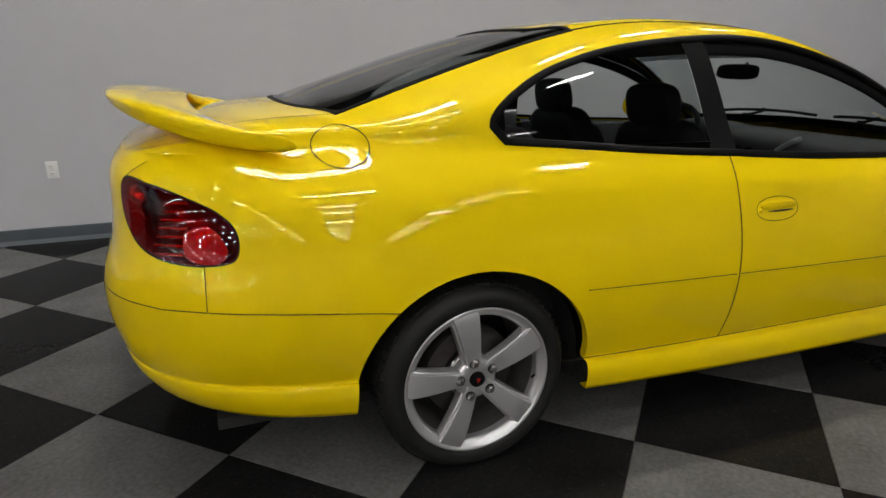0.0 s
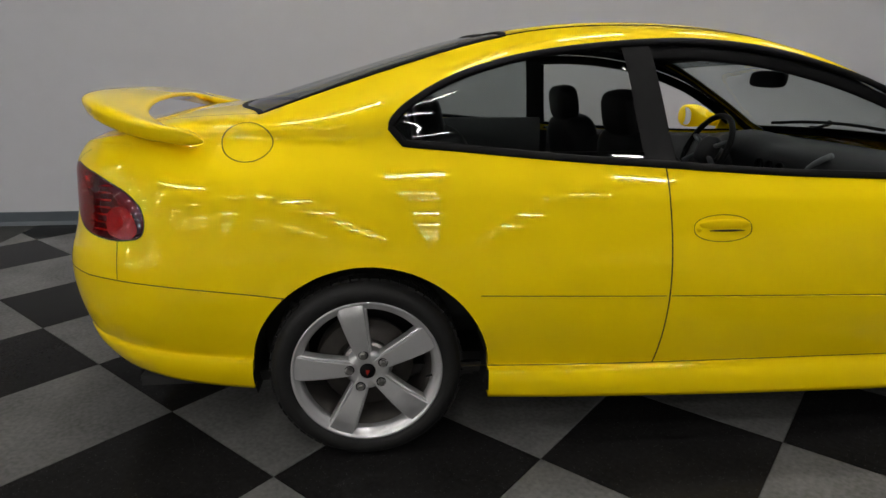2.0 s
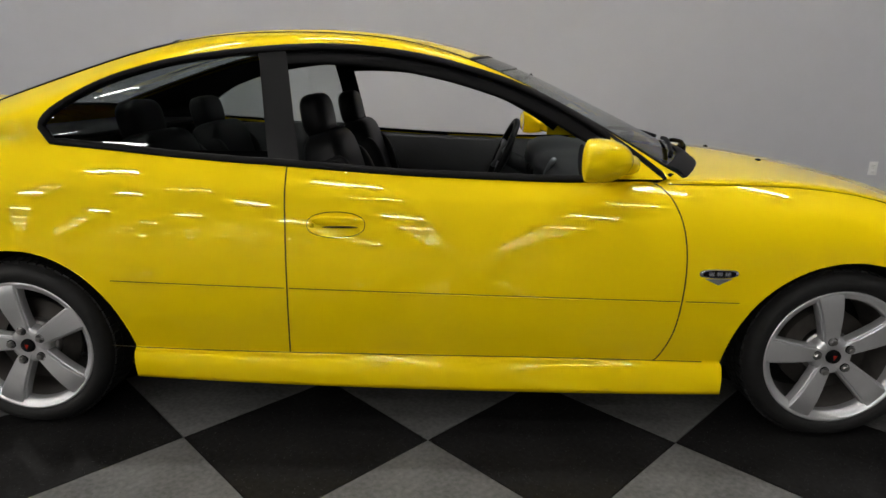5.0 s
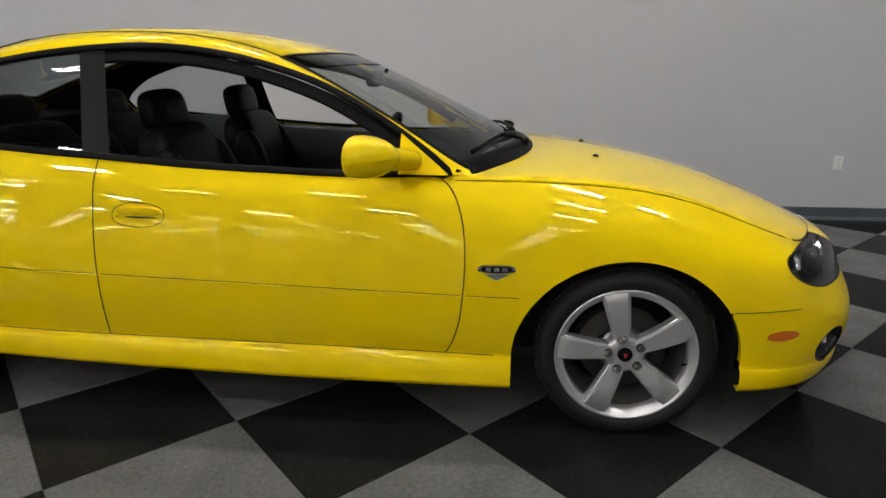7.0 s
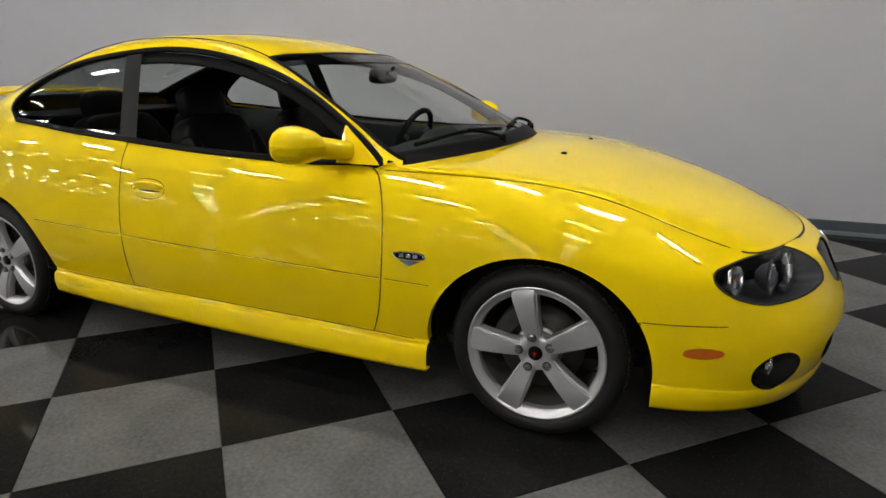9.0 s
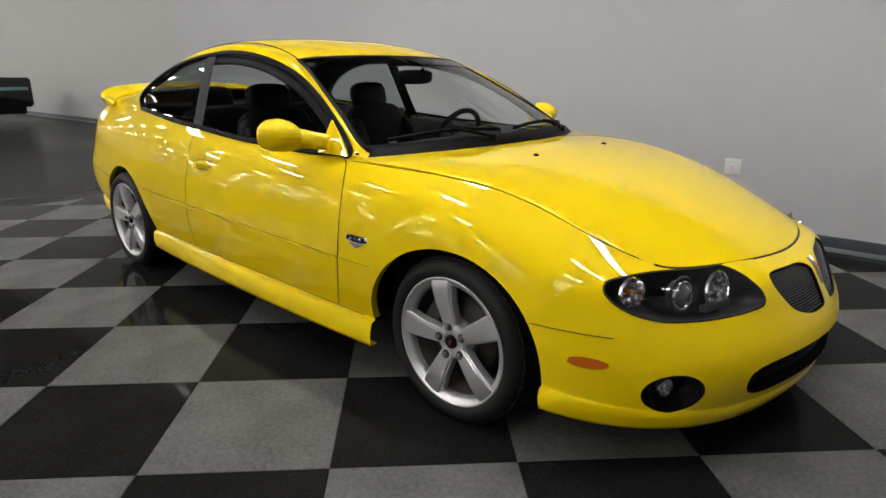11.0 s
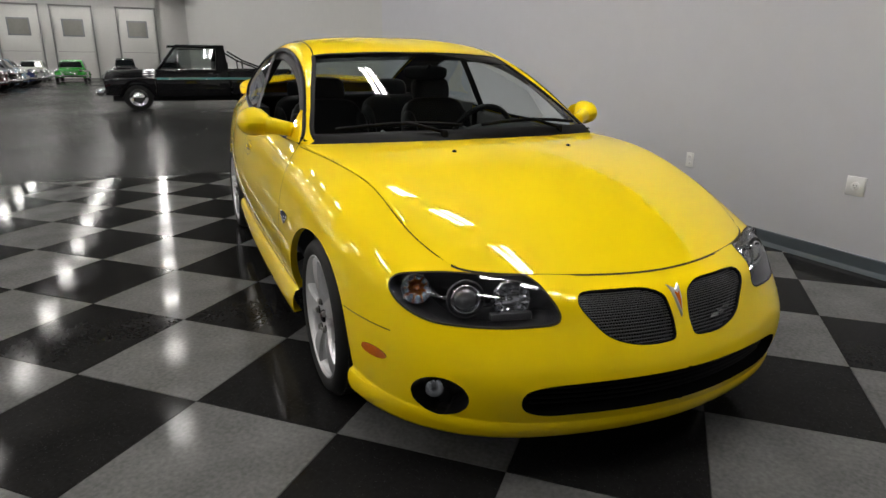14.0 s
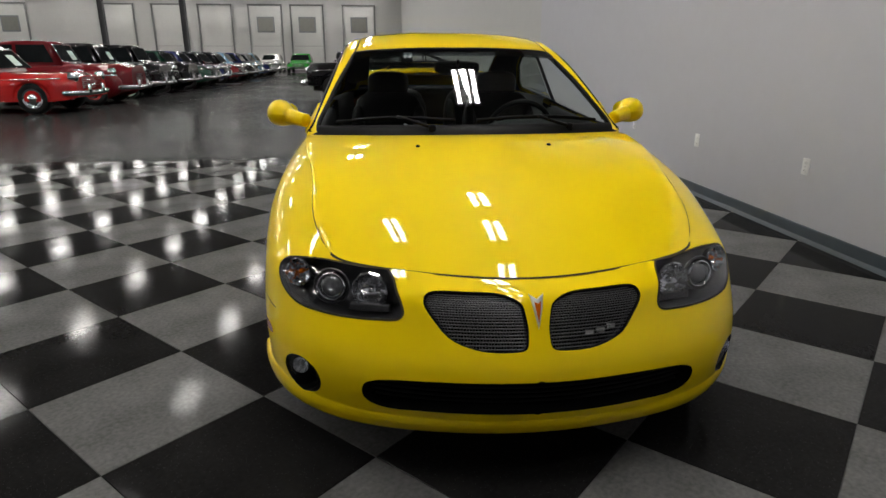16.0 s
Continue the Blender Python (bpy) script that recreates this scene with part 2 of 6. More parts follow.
def tube(points, radius, n=8, closed=False, cap=True):
    """A round bar along points; radius may be a list."""
    pts = [Vector(p) for p in points]
    rad = [radius] * len(pts) if isinstance(radius, (int, float)) else list(radius)
    verts, faces = [], []
    up = Vector((0.13, 0.27, 0.95)).normalized()
    for i, p in enumerate(pts):
        a = pts[i - 1] if i or closed else p
        b = pts[(i + 1) % len(pts)] if i < len(pts) - 1 or closed else p
        d = (b - a).normalized()
        if abs(d.dot(up)) > 0.98:
            up = Vector((0.9, 0.3, 0.1)).normalized()
        s = d.cross(up).normalized()
        u = s.cross(d)
        for k in range(n):
            q = 2 * math.pi * k / n
            verts.append(tuple(p + rad[i] * (math.cos(q) * s + math.sin(q) * u)))
    m = len(pts)
    for i in range(m if closed else m - 1):
        j = (i + 1) % m
        for k in range(n):
            faces.append((i * n + k, i * n + (k + 1) % n, j * n + (k + 1) % n, j * n + k))
    if cap and not closed:
        faces += [tuple(reversed(range(n))), tuple(range((m - 1) * n, m * n))]
    return verts, faces


def ellipsoid(c, r, n=24, m=14, power=1.0):
    verts, faces = [], []
    f = lambda v: math.copysign(abs(v) ** power, v)
    for j in range(m + 1):
        b = math.pi * (j / m - 0.5)
        for i in range(n):
            a = 2 * math.pi * i / n
            verts.append((c[0] + r[0] * f(math.cos(b)) * f(math.cos(a)), c[1] + r[1] * f(math.cos(b)) * f(math.sin(a)), c[2] + r[2] * f(math.sin(b))))
    for j in range(m):
        for i in range(n):
            faces.append((j * n + i, j * n + (i + 1) % n, (j + 1) * n + (i + 1) % n, (j + 1) * n + i))
    return verts, faces


# ---- the hall ----
WALL_Y, WALL_TURN = 2.52, 0.6
tan_turn = math.tan(radians(WALL_TURN))


def wall_at(x):
    """The near wall's face runs almost parallel to the car."""
    return WALL_Y + (x - 1.0) * tan_turn


def slab(name, corners, z0, z1, mat, label, category, kind="structure"):
    v = [(*c, z0) for c in corners] + [(*c, z1) for c in corners]
    n = len(corners)
    f = [tuple(reversed(range(n))), tuple(range(n, 2 * n))] + [(i, (i + 1) % n, n + (i + 1) % n, n + i) for i in range(n)]
    return tagged(part(name, (v, f), mat, smooth=False), label, category, kind=kind)


EAST, NEAR_END, FAR_WALL_Y, FAR_END_Y, WEST, SOUTH = 14.0, -6.0, 3.6, 2.0, -62.0, -46.0
floor = slab("floor", [(WEST - 1, SOUTH - 1), (EAST + 1, SOUTH - 1), (EAST + 1, 9.5), (WEST - 1, 9.5)], -0.2, -0.006, CONCRETE, "dark polished concrete floor of a large hall", "floor")
# top edge is out of view, kept low to limit its reflection on the hood
slab("wall_north", [(NEAR_END, wall_at(NEAR_END)), (EAST, wall_at(EAST)), (EAST, wall_at(EAST) + 0.16), (NEAR_END, wall_at(NEAR_END) + 0.16)], -0.1, 2.46, WALLPAINT, "smooth light grey painted partition wall behind the car", "wall")
slab("wall_north_far", [(WEST, FAR_END_Y), (NEAR_END - 0.004, FAR_WALL_Y), (NEAR_END - 0.004, 4.4), (WEST, 4.4)], -0.1, CEILING, WALLWHITE, "long pale painted hall wall behind the pickup", "wall")
# two unseen walls, added only for what the hood reflects over the partition
slab("wall_back", [(NEAR_END - 0.4, 9.0), (EAST + 0.4, 9.0), (EAST + 0.4, 9.4), (NEAR_END - 0.4, 9.4)], -0.1, CEILING, BACKWHITE, "plain pale wall behind the partition", "wall")
slab("wall_recess", [(NEAR_END - 0.4, 4.404), (NEAR_END - 0.01, 4.404), (NEAR_END - 0.01, 8.996), (NEAR_END - 0.4, 8.996)], -0.1, CEILING, BACKWHITE, "plain pale side wall behind the partition", "wall")
slab("wall_east", [(EAST + 0.003, SOUTH), (EAST + 0.4, SOUTH), (EAST + 0.4, 8.99), (EAST + 0.003, 8.99)], -0.1, CEILING, WALLPAINT, "light grey painted end wall", "wall")
slab("wall_south", [(WEST, SOUTH - 0.4), (EAST, SOUTH - 0.4), (EAST, SOUTH - 0.003), (WEST, SOUTH - 0.003)], -0.1, CEILING, WALLWHITE, "plain pale painted hall wall", "wall")
wall_west = slab("wall_west", [(WEST - 0.4, SOUTH), (WEST, SOUTH), (WEST, 4.4), (WEST - 0.4, 4.4)], -0.1, CEILING, WALLWHITE, "pale far end wall with tall dock doors", "wall")
slab("ceiling", [(WEST, SOUTH), (EAST + 0.4, SOUTH), (EAST + 0.4, 9.4), (WEST, 9.4)], CEILING + 0.004, CEILING + 0.2, CEILPAINT, "plain white hall ceiling", "ceiling")


def skirting(name, x0, x1, y0, y1, label):
    h, d = 0.108, 0.012
    prof = [(0, 0), (d + 0.012, 0), (d + 0.008, 0.012), (d, 0.03), (d, h - 0.004), (d - 0.004, h), (0, h)]
    rows = [[(x, y - o, z) for o, z in prof] for x, y in ((x0, y0), (x1, y1))]
    return tagged(part(name, grid_piece(rows), BASEBOARD, smooth=False), label, "baseboard", kind="structure")


skirting("baseboard", NEAR_END, EAST, wall_at(NEAR_END), wall_at(EAST), "dark slate vinyl baseboard along the grey wall")
skirting("baseboard", WEST, NEAR_END - 0.01, FAR_END_Y, FAR_WALL_Y, "dark vinyl baseboard along the pale hall wall")


# Outlets in the near wall
def outlet(x, z, w=0.072, h=0.116, kind="duplex"):
    t = thing("wall_outlet", "white plastic %s in the grey wall" % ("duplex outlet plate" if kind == "duplex" else "square round-socket outlet plate"), "outlet", (x, wall_at(x), z), WALL_TURN)
    part("cover_plate", box(-w / 2, w / 2, -0.006, 0.002, -h / 2, h / 2, 0.003), PLASTICWHITE, t)
    if kind == "duplex":
        for s in (-1, 1):
            sock = part("socket", box(-0.017, 0.017, -0.009, 0, s * 0.026 - 0.014, s * 0.026 + 0.014, 0.004), PLASTICWHITE, t)
            for dx in (-0.006, 0.006):
                part("slot", box(dx - 0.0012, dx + 0.0012, -0.0095, -0.004, s * 0.026 - 0.004, s * 0.026 + 0.006), SEAM, sock, smooth=False)
        part("screw", moved(lathe([(0.0, -0.0085), (0.003, -0.008), (0.0035, -0.005)], 12), Matrix()), STEEL, t)
    else:
        ring = part("socket", lathe([(0.0, -0.010), (0.022, -0.010), (0.026, -0.008), (0.027, -0.004)], 32), PLASTICWHITE, t)
        for dx, dz in ((-0.009, 0.004), (0.009, 0.004), (0, -0.010)):
            part("slot", box(dx - 0.003, dx + 0.003, -0.011, -0.006, dz - 0.003, dz + 0.003), SEAM, ring, smooth=False)


outlet(-1.63, 0.505)
outlet(2.63, 0.525, 0.118, 0.118, "round")
outlet(1.305, 0.51)
outlet(5.09, 0.48)
outlet(-0.20, 0.50)


# ---- ceiling lamps ----
def fixture(at, turn):
    t = thing("ceiling_light", "white twin-strip fluorescent high-bay light under the ceiling", "lamp", at, turn, "ceiling lights")
    part("housing", box(-0.64, 0.64, -0.27, 0.27, 0.03, 0.10, 0.012), PLASTICWHITE, t)
    for s in (-1, 1):
        tb = part("lamp_strip", box(-0.6, 0.6, 0.128 * s - 0.072, 0.128 * s + 0.072, 0.0, 0.028), TUBE, t, smooth=False)
        for e in (-1, 1):
            part("end_cap", box(0.6 * e, 0.63 * e, 0.128 * s - 0.077, 0.128 * s + 0.077, -0.01, 0.029, 0.004), PLASTICWHITE, tb)
    return t


LAMP_Z = CEILING - 0.11
first_lamp = fixture((4.6, -1.7, LAMP_Z), 0)
for i in range(15):
    for y in (-1.7, -5.6, -10.2, -15.2, -20.0, -25.0, -30.0, -35.0, -40.0):
        if y != -1.7 or i not in (0, 2):
            x = 4.6 - 4.6 * i
            copy_thing(first_lamp, pose(x, y, LAMP_Z))
# the bay over the car
for i in range(5):
    copy_thing(first_lamp, pose(6.9 - 2.3 * i, 1.05, LAMP_Z))


# ---- the coupe ----
AXLE_R, AXLE_F, HUB_Z, TYRE_R = 0.045, 2.815, 0.300, 0.302

# Styling lines of the lower body, from the tail's middle round the right side to the nose's middle: along, half width, height
BODY_LINES = [
    [(-0.94, 0, 0.30), (-0.92, 0.34, 0.30), (-0.85, 0.55, 0.293), (-0.72, 0.69, 0.278), (-0.59, 0.755, 0.260), (-0.335, 0.798, 0.23), (0.06, 0.83, 0.21), (0.44, 0.868, 0.196), (1.0, 0.89, 0.186), (1.65, 0.90, 0.179), (2.25, 0.902, 0.177), (2.82, 0.88, 0.18), (3.19, 0.856, 0.188), (3.36, 0.80, 0.180), (3.56, 0.64, 0.176), (3.70, 0.33, 0.178), (3.745, 0, 0.180)],
    [(-0.97, 0, 0.385), (-0.95, 0.35, 0.385), (-0.885, 0.57, 0.378), (-0.745, 0.715, 0.365), (-0.605, 0.775, 0.350), (-0.333, 0.813, 0.333), (0.06, 0.845, 0.31), (0.44, 0.866, 0.289), (1.0, 0.88, 0.285), (1.65, 0.885, 0.28), (2.25, 0.885, 0.276), (2.82, 0.88, 0.265), (3.19, 0.858, 0.260), (3.37, 0.805, 0.249), (3.575, 0.645, 0.235), (3.72, 0.33, 0.228), (3.765, 0, 0.228)],
    [(-1.02, 0, 0.47), (-1.0, 0.37, 0.47), (-0.93, 0.60, 0.47), (-0.785, 0.75, 0.465), (-0.625, 0.80, 0.455), (-0.333, 0.83, 0.45), (0.06, 0.86, 0.42), (0.44, 0.872, 0.40), (1.0, 0.892, 0.40), (1.65, 0.90, 0.395), (2.25, 0.897, 0.39), (2.82, 0.885, 0.37), (3.19, 0.856, 0.36), (3.375, 0.80, 0.35), (3.59, 0.655, 0.34), (3.75, 0.33, 0.335), (3.80, 0, 0.335)],
    [(-1.025, 0, 0.60), (-1.005, 0.38, 0.60), (-0.935, 0.61, 0.61), (-0.79, 0.755, 0.62), (-0.63, 0.805, 0.60), (-0.333, 0.838, 0.575), (0.06, 0.87, 0.56), (0.44, 0.885, 0.553), (1.0, 0.902, 0.537), (1.65, 0.908, 0.518), (2.25, 0.905, 0.51), (2.82, 0.89, 0.50), (3.19, 0.85, 0.47), (3.36, 0.795, 0.455), (3.57, 0.655, 0.44), (3.735, 0.33, 0.43), (3.785, 0, 0.43)],
    [(-0.99, 0, 0.70), (-0.97, 0.38, 0.70), (-0.905, 0.60, 0.71), (-0.77, 0.735, 0.715), (-0.62, 0.785, 0.71), (-0.333, 0.835, 0.70), (0.06, 0.872, 0.70), (0.44, 0.886, 0.70), (1.0, 0.90, 0.70), (1.65, 0.907, 0.69), (2.25, 0.903, 0.67), (2.82, 0.885, 0.64), (3.19, 0.83, 0.575), (3.34, 0.78, 0.545), (3.53, 0.64, 0.53), (3.69, 0.33, 0.52), (3.74, 0, 0.52)],
    [(-0.97, 0, 0.86), (-0.95, 0.38, 0.86), (-0.885, 0.585, 0.865), (-0.75, 0.705, 0.87), (-0.61, 0.762, 0.852), (-0.333, 0.812, 0.852), (0.06, 0.857, 0.852), (0.44, 0.871, 0.848), (1.0, 0.876, 0.84), (1.65, 0.873, 0.82), (2.25, 0.862, 0.805), (2.82, 0.838, 0.757), (3.19, 0.775, 0.66), (3.33, 0.74, 0.622), (3.49, 0.62, 0.60), (3.655, 0.33, 0.592), (3.70, 0, 0.59)],
    [(-0.96, 0, 0.98), (-0.94, 0.38, 0.98), (-0.87, 0.565, 0.985), (-0.745, 0.655, 0.985), (-0.60, 0.69, 0.985), (-0.333, 0.712, 0.985), (0.06, 0.770, 0.99), (0.44, 0.80, 0.973), (1.0, 0.81, 0.928), (1.65, 0.815, 0.887), (2.25, 0.775, 0.882), (2.82, 0.722, 0.834), (3.19, 0.665, 0.733), (3.40, 0.60, 0.647), (3.515, 0.45, 0.636), (3.60, 0.25, 0.629), (3.63, 0, 0.625)],
]
# The line above the shoulder, which only sets how the surface leaves it
BODY_ABOVE = [(-0.80, 0, 1.02), (-0.80, 0.30, 1.02), (-0.76, 0.48, 1.02), (-0.70, 0.55, 1.02), (-0.58, 0.60, 1.035), (-0.31, 0.63, 1.04), (0.07, 0.70, 1.10), (0.44, 0.70, 1.15), (1.0, 0.70, 1.15), (1.62, 0.71, 1.08), (2.26, 0.74, 0.888), (2.82, 0.64, 0.858), (3.18, 0.60, 0.75), (3.34, 0.54, 0.68), (3.40, 0.40, 0.69), (3.46, 0.2, 0.69), (3.49, 0, 0.69)]

# Lines of the upper body from the shoulder to the roof's middle, tail to nose
TOP_LINES = [
    [(-0.87, 0.565, 0.985), (-0.60, 0.69, 0.985), (-0.333, 0.712, 0.985), (0.06, 0.770, 0.99), (0.44, 0.80, 0.973), (0.95, 0.81, 0.932), (1.3, 0.813, 0.908), (1.62, 0.815, 0.889), (1.93, 0.805, 0.880), (2.23, 0.779, 0.882), (2.82, 0.722, 0.834), (3.19, 0.665, 0.733), (3.40, 0.60, 0.647)],
    [(-0.885, 0.50, 0.985), (-0.60, 0.60, 1.035), (-0.30, 0.64, 1.047), (0.07, 0.70, 1.10), (0.48, 0.655, 1.25), (0.95, 0.63, 1.31), (1.28, 0.63, 1.303), (1.60, 0.645, 1.235), (1.90, 0.69, 1.105), (2.255, 0.765, 0.886), (2.82, 0.665, 0.853), (3.205, 0.60, 0.748), (3.443, 0.55, 0.644)],
    [(-0.91, 0.44, 0.985), (-0.61, 0.50, 1.05), (-0.284, 0.529, 1.073), (0.10, 0.51, 1.206), (0.52, 0.50, 1.328), (0.95, 0.52, 1.362), (1.3, 0.535, 1.341), (1.585, 0.555, 1.27), (1.95, 0.655, 1.09), (2.29, 0.742, 0.888), (2.81, 0.52, 0.866), (3.23, 0.48, 0.763), (3.51, 0.45, 0.637)],
    [(-0.945, 0.28, 0.985), (-0.62, 0.32, 1.06), (-0.37, 0.32, 1.085), (0.05, 0.31, 1.220), (0.47, 0.30, 1.339), (0.95, 0.32, 1.386), (1.3, 0.32, 1.370), (1.65, 0.33, 1.287), (2.05, 0.36, 1.105), (2.44, 0.42, 0.90), (2.84, 0.30, 0.876), (3.28, 0.28, 0.773), (3.595, 0.26, 0.632)],
    [(-0.96, 0, 0.985), (-0.63, 0, 1.065), (-0.40, 0, 1.09), (0.03, 0, 1.224), (0.45, 0, 1.347), (0.95, 0, 1.393), (1.3, 0, 1.377), (1.675, 0, 1.292), (2.09, 0, 1.108), (2.50, 0, 0.905), (2.86, 0, 0.881), (3.32, 0, 0.765), (3.635, 0, 0.628)],
]
TOP_BELOW = [(-0.88, 0.585, 0.865), (-0.61, 0.755, 0.885), (-0.333, 0.80, 0.905), (0.06, 0.848, 0.908), (0.44, 0.865, 0.893), (0.95, 0.872, 0.862), (1.3, 0.872, 0.842), (1.62, 0.872, 0.822), (1.93, 0.868, 0.813), (2.23, 0.862, 0.805), (2.82, 0.838, 0.757), (3.19, 0.775, 0.66), (3.33, 0.74, 0.622)]


def cubic(points, knots, t):
    """A curve with even curvature through points at knots."""
    p, k, t = np.asarray(points, float), np.asarray(knots, float), np.asarray(t, float)
    n = len(k)
    if n < 3:
        return hermite(p, k, t)
    h = np.diff(k)
    flat = p.reshape(n, -1)
    a, r = np.eye(n), np.zeros_like(flat)
    for i in range(1, n - 1):
        a[i, i - 1 : i + 2] = h[i - 1], 2 * (h[i - 1] + h[i]), h[i]
        r[i] = 6 * ((flat[i + 1] - flat[i]) / h[i] - (flat[i] - flat[i - 1]) / h[i - 1])
    m = np.linalg.solve(a, r)
    i = np.clip(np.searchsorted(k, t, side="right") - 1, 0, n - 2)
    u, v, w = (k[i + 1] - t)[:, None], (t - k[i])[:, None], h[i][:, None]
    out = m[i] * u**3 / (6 * w) + m[i + 1] * v**3 / (6 * w) + (flat[i] / w - m[i] * w / 6) * u + (flat[i + 1] / w - m[i + 1] * w / 6) * v
    return out.reshape(len(t), *p.shape[1:])


def evened(p, axis, sigma, lo, hi, mirror_end=False):
    """Evens a surface along one index between two rows, which stay where they are."""
    q = np.moveaxis(p, axis, 0)
    seg = q[lo : hi + 1].copy()
    base = np.linspace(0, 1, hi - lo + 1)[:, None, None]
    line = seg[0] * (1 - base) + seg[-1] * base
    d = seg - line
    r = int(3 * sigma)
    ext = np.concatenate([-d[r:0:-1], d, -d[-2 : -r - 2 : -1]]) if len(d) > r + 1 else None
    if ext is None:
        return p
    ker = np.exp(-0.5 * (np.arange(-r, r + 1) / sigma) ** 2)
    ker /= ker.sum()
    d = sum(w * ext[k : k + len(d)] for k, w in enumerate(ker))
    q[lo : hi + 1] = line + d
    return np.moveaxis(q, 0, axis)


def faired(p, axis, stiff):
    """The fairest surface along one index that stays near p: its curvature changes evenly."""
    q = np.moveaxis(p, axis, 0)
    n = len(q)
    hold = np.ones(n)
    hold[0] = hold[-1] = 1e3
    a, k = np.diag(hold), np.arange(n - 3)
    for i, ci in enumerate((-1, 3, -3, 1)):
        for j, cj in enumerate((-1, 3, -3, 1)):
            a[k + i, k + j] += stiff * ci * cj
    return np.moveaxis(np.linalg.solve(a, hold[:, None] * q.reshape(n, -1)).reshape(q.shape), 0, axis)


def fair_twice(p, axis, stiff):
    """Fairs a surface and gives back the broad part of what that took away."""
    f = faired(p, axis, stiff)
    return f + faired(p - f, axis, stiff)


class Sheet:
    """A dense smooth surface over a net of styling lines: net[line][station]. Creased lines break the surface's tangent."""

    def __init__(self, net, per_station, per_line, below=None, above=None, creases=(), wrap=False, breaks=()):
        net = [np.array(line, float) for line in net]
        rows = ([np.array(below, float)] if below else []) + net + ([np.array(above, float)] if above else [])
        c = np.array(rows).transpose(1, 0, 2)
        chord = np.linalg.norm(np.diff(c, axis=0), axis=2).mean(1)
        ks = np.r_[0, np.cumsum(chord**0.7)]
        self.stations = np.r_[0, np.cumsum(per_station)]
        t = np.concatenate([np.linspace(ks[i], ks[i + 1], n, endpoint=False) for i, n in enumerate(per_station)] + [[ks[-1]]])
        if wrap:
            flip = np.array([1, -1, 1])
            c = np.concatenate([c[4:0:-1] * flip, c, c[-2:-6:-1] * flip])
            ks2 = np.r_[-ks[4:0:-1], ks, 2 * ks[-1] - ks[-2:-6:-1]]
            d = cubic(c, ks2, t)
        else:
            cuts = [0, *breaks, len(ks) - 1]
            d = np.concatenate([hermite(c[i : j + 1], ks[i : j + 1], t[(t >= ks[i] - 1e-9) & ((t < ks[j] - 1e-9) | (j == len(ks) - 1))]) for i, j in zip(cuts, cuts[1:])])
        d = d.transpose(1, 0, 2)
        kl = np.r_[0, np.cumsum(np.linalg.norm(np.diff(d, axis=0), axis=2).mean(1) ** 0.7)]
        first = 1 if below else 0
        last = len(rows) - 1 - (1 if above else 0)
        cuts = [0] + [k + first for k in creases] + [len(rows) - 1]
        out, self.lines, n = [], [0], 0
        for k in range(first, last):
            lo = max(q for q in cuts if q <= k)
            hi = min(q for q in cuts if q > k)
            m = per_line[k - first]
            tt = np.linspace(kl[k], kl[k + 1], m, endpoint=False)
            out.append((cubic if wrap else hermite)(d[lo : hi + 1], kl[lo : hi + 1], tt))
            n += m
            self.lines.append(n)
        out.append(d[last][None])
        self.p = np.concatenate(out).transpose(1, 0, 2)

    def mirrored(self, along):
        """Adds the car's other half: along the first or the second index."""
        flip = self.p * (1, -1, 1)
        self.half = self.p.shape[along] - 1
        self.p = np.concatenate([self.p, flip[::-1][1:]] if along == 0 else [self.p, flip[:, ::-1][:, 1:]], axis=along)
        self.p = self.p * (1, -1, 1)
        self.along = along
        self.n = np.cross(np.gradient(self.p, axis=0), np.gradient(self.p, axis=1))
        self.n /= np.linalg.norm(self.n, axis=2, keepdims=True) + 1e-12
        self.labels = np.full((self.p.shape[0] - 1, self.p.shape[1] - 1), "", object)
        self.outlines = {}
        return self

    def at(self, ab, field=None):
        f = self.p if field is None else field
        ab = np.asarray(ab, float).reshape(-1, 2)
        i = np.clip(np.floor(ab).astype(int), 0, np.array(f.shape[:2]) - 2)
        s, t = (ab - i).T[..., None]
        a, b = i.T
        return (1 - s) * (1 - t) * f[a, b] + s * (1 - t) * f[a + 1, b] + (1 - s) * t * f[a, b + 1] + s * t * f[a + 1, b + 1]

    def find(self, points, axes, lo, hi, lo_b=0, hi_b=None):
        """Surface parameters of points given by two of their coordinates, within a band of stations."""
        sub = self.p[lo : hi + 1, lo_b : hi_b][:, :, axes]
        out = []
        for q in np.asarray(points, float):
            dist = ((sub - q) ** 2).sum(2)
            a, b = np.unravel_index(dist.argmin(), dist.shape)
            a0, b0 = min(max(a, 1), sub.shape[0] - 2), min(max(b, 1), sub.shape[1] - 2)
            jac = np.stack([(sub[a0 + 1, b0] - sub[a0 - 1, b0]) / 2, (sub[a0, b0 + 1] - sub[a0, b0 - 1]) / 2], 1)
            step = np.linalg.lstsq(jac, q - sub[a, b], rcond=None)[0].clip(-1, 1)
            out.append((lo + a + step[0], lo_b + b + step[1]))
        return np.array(out)

    def twin(self, ab):
        ab = np.array(ab, float)
        ab[:, self.along] = 2 * self.half - ab[:, self.along]
        return ab[::-1]

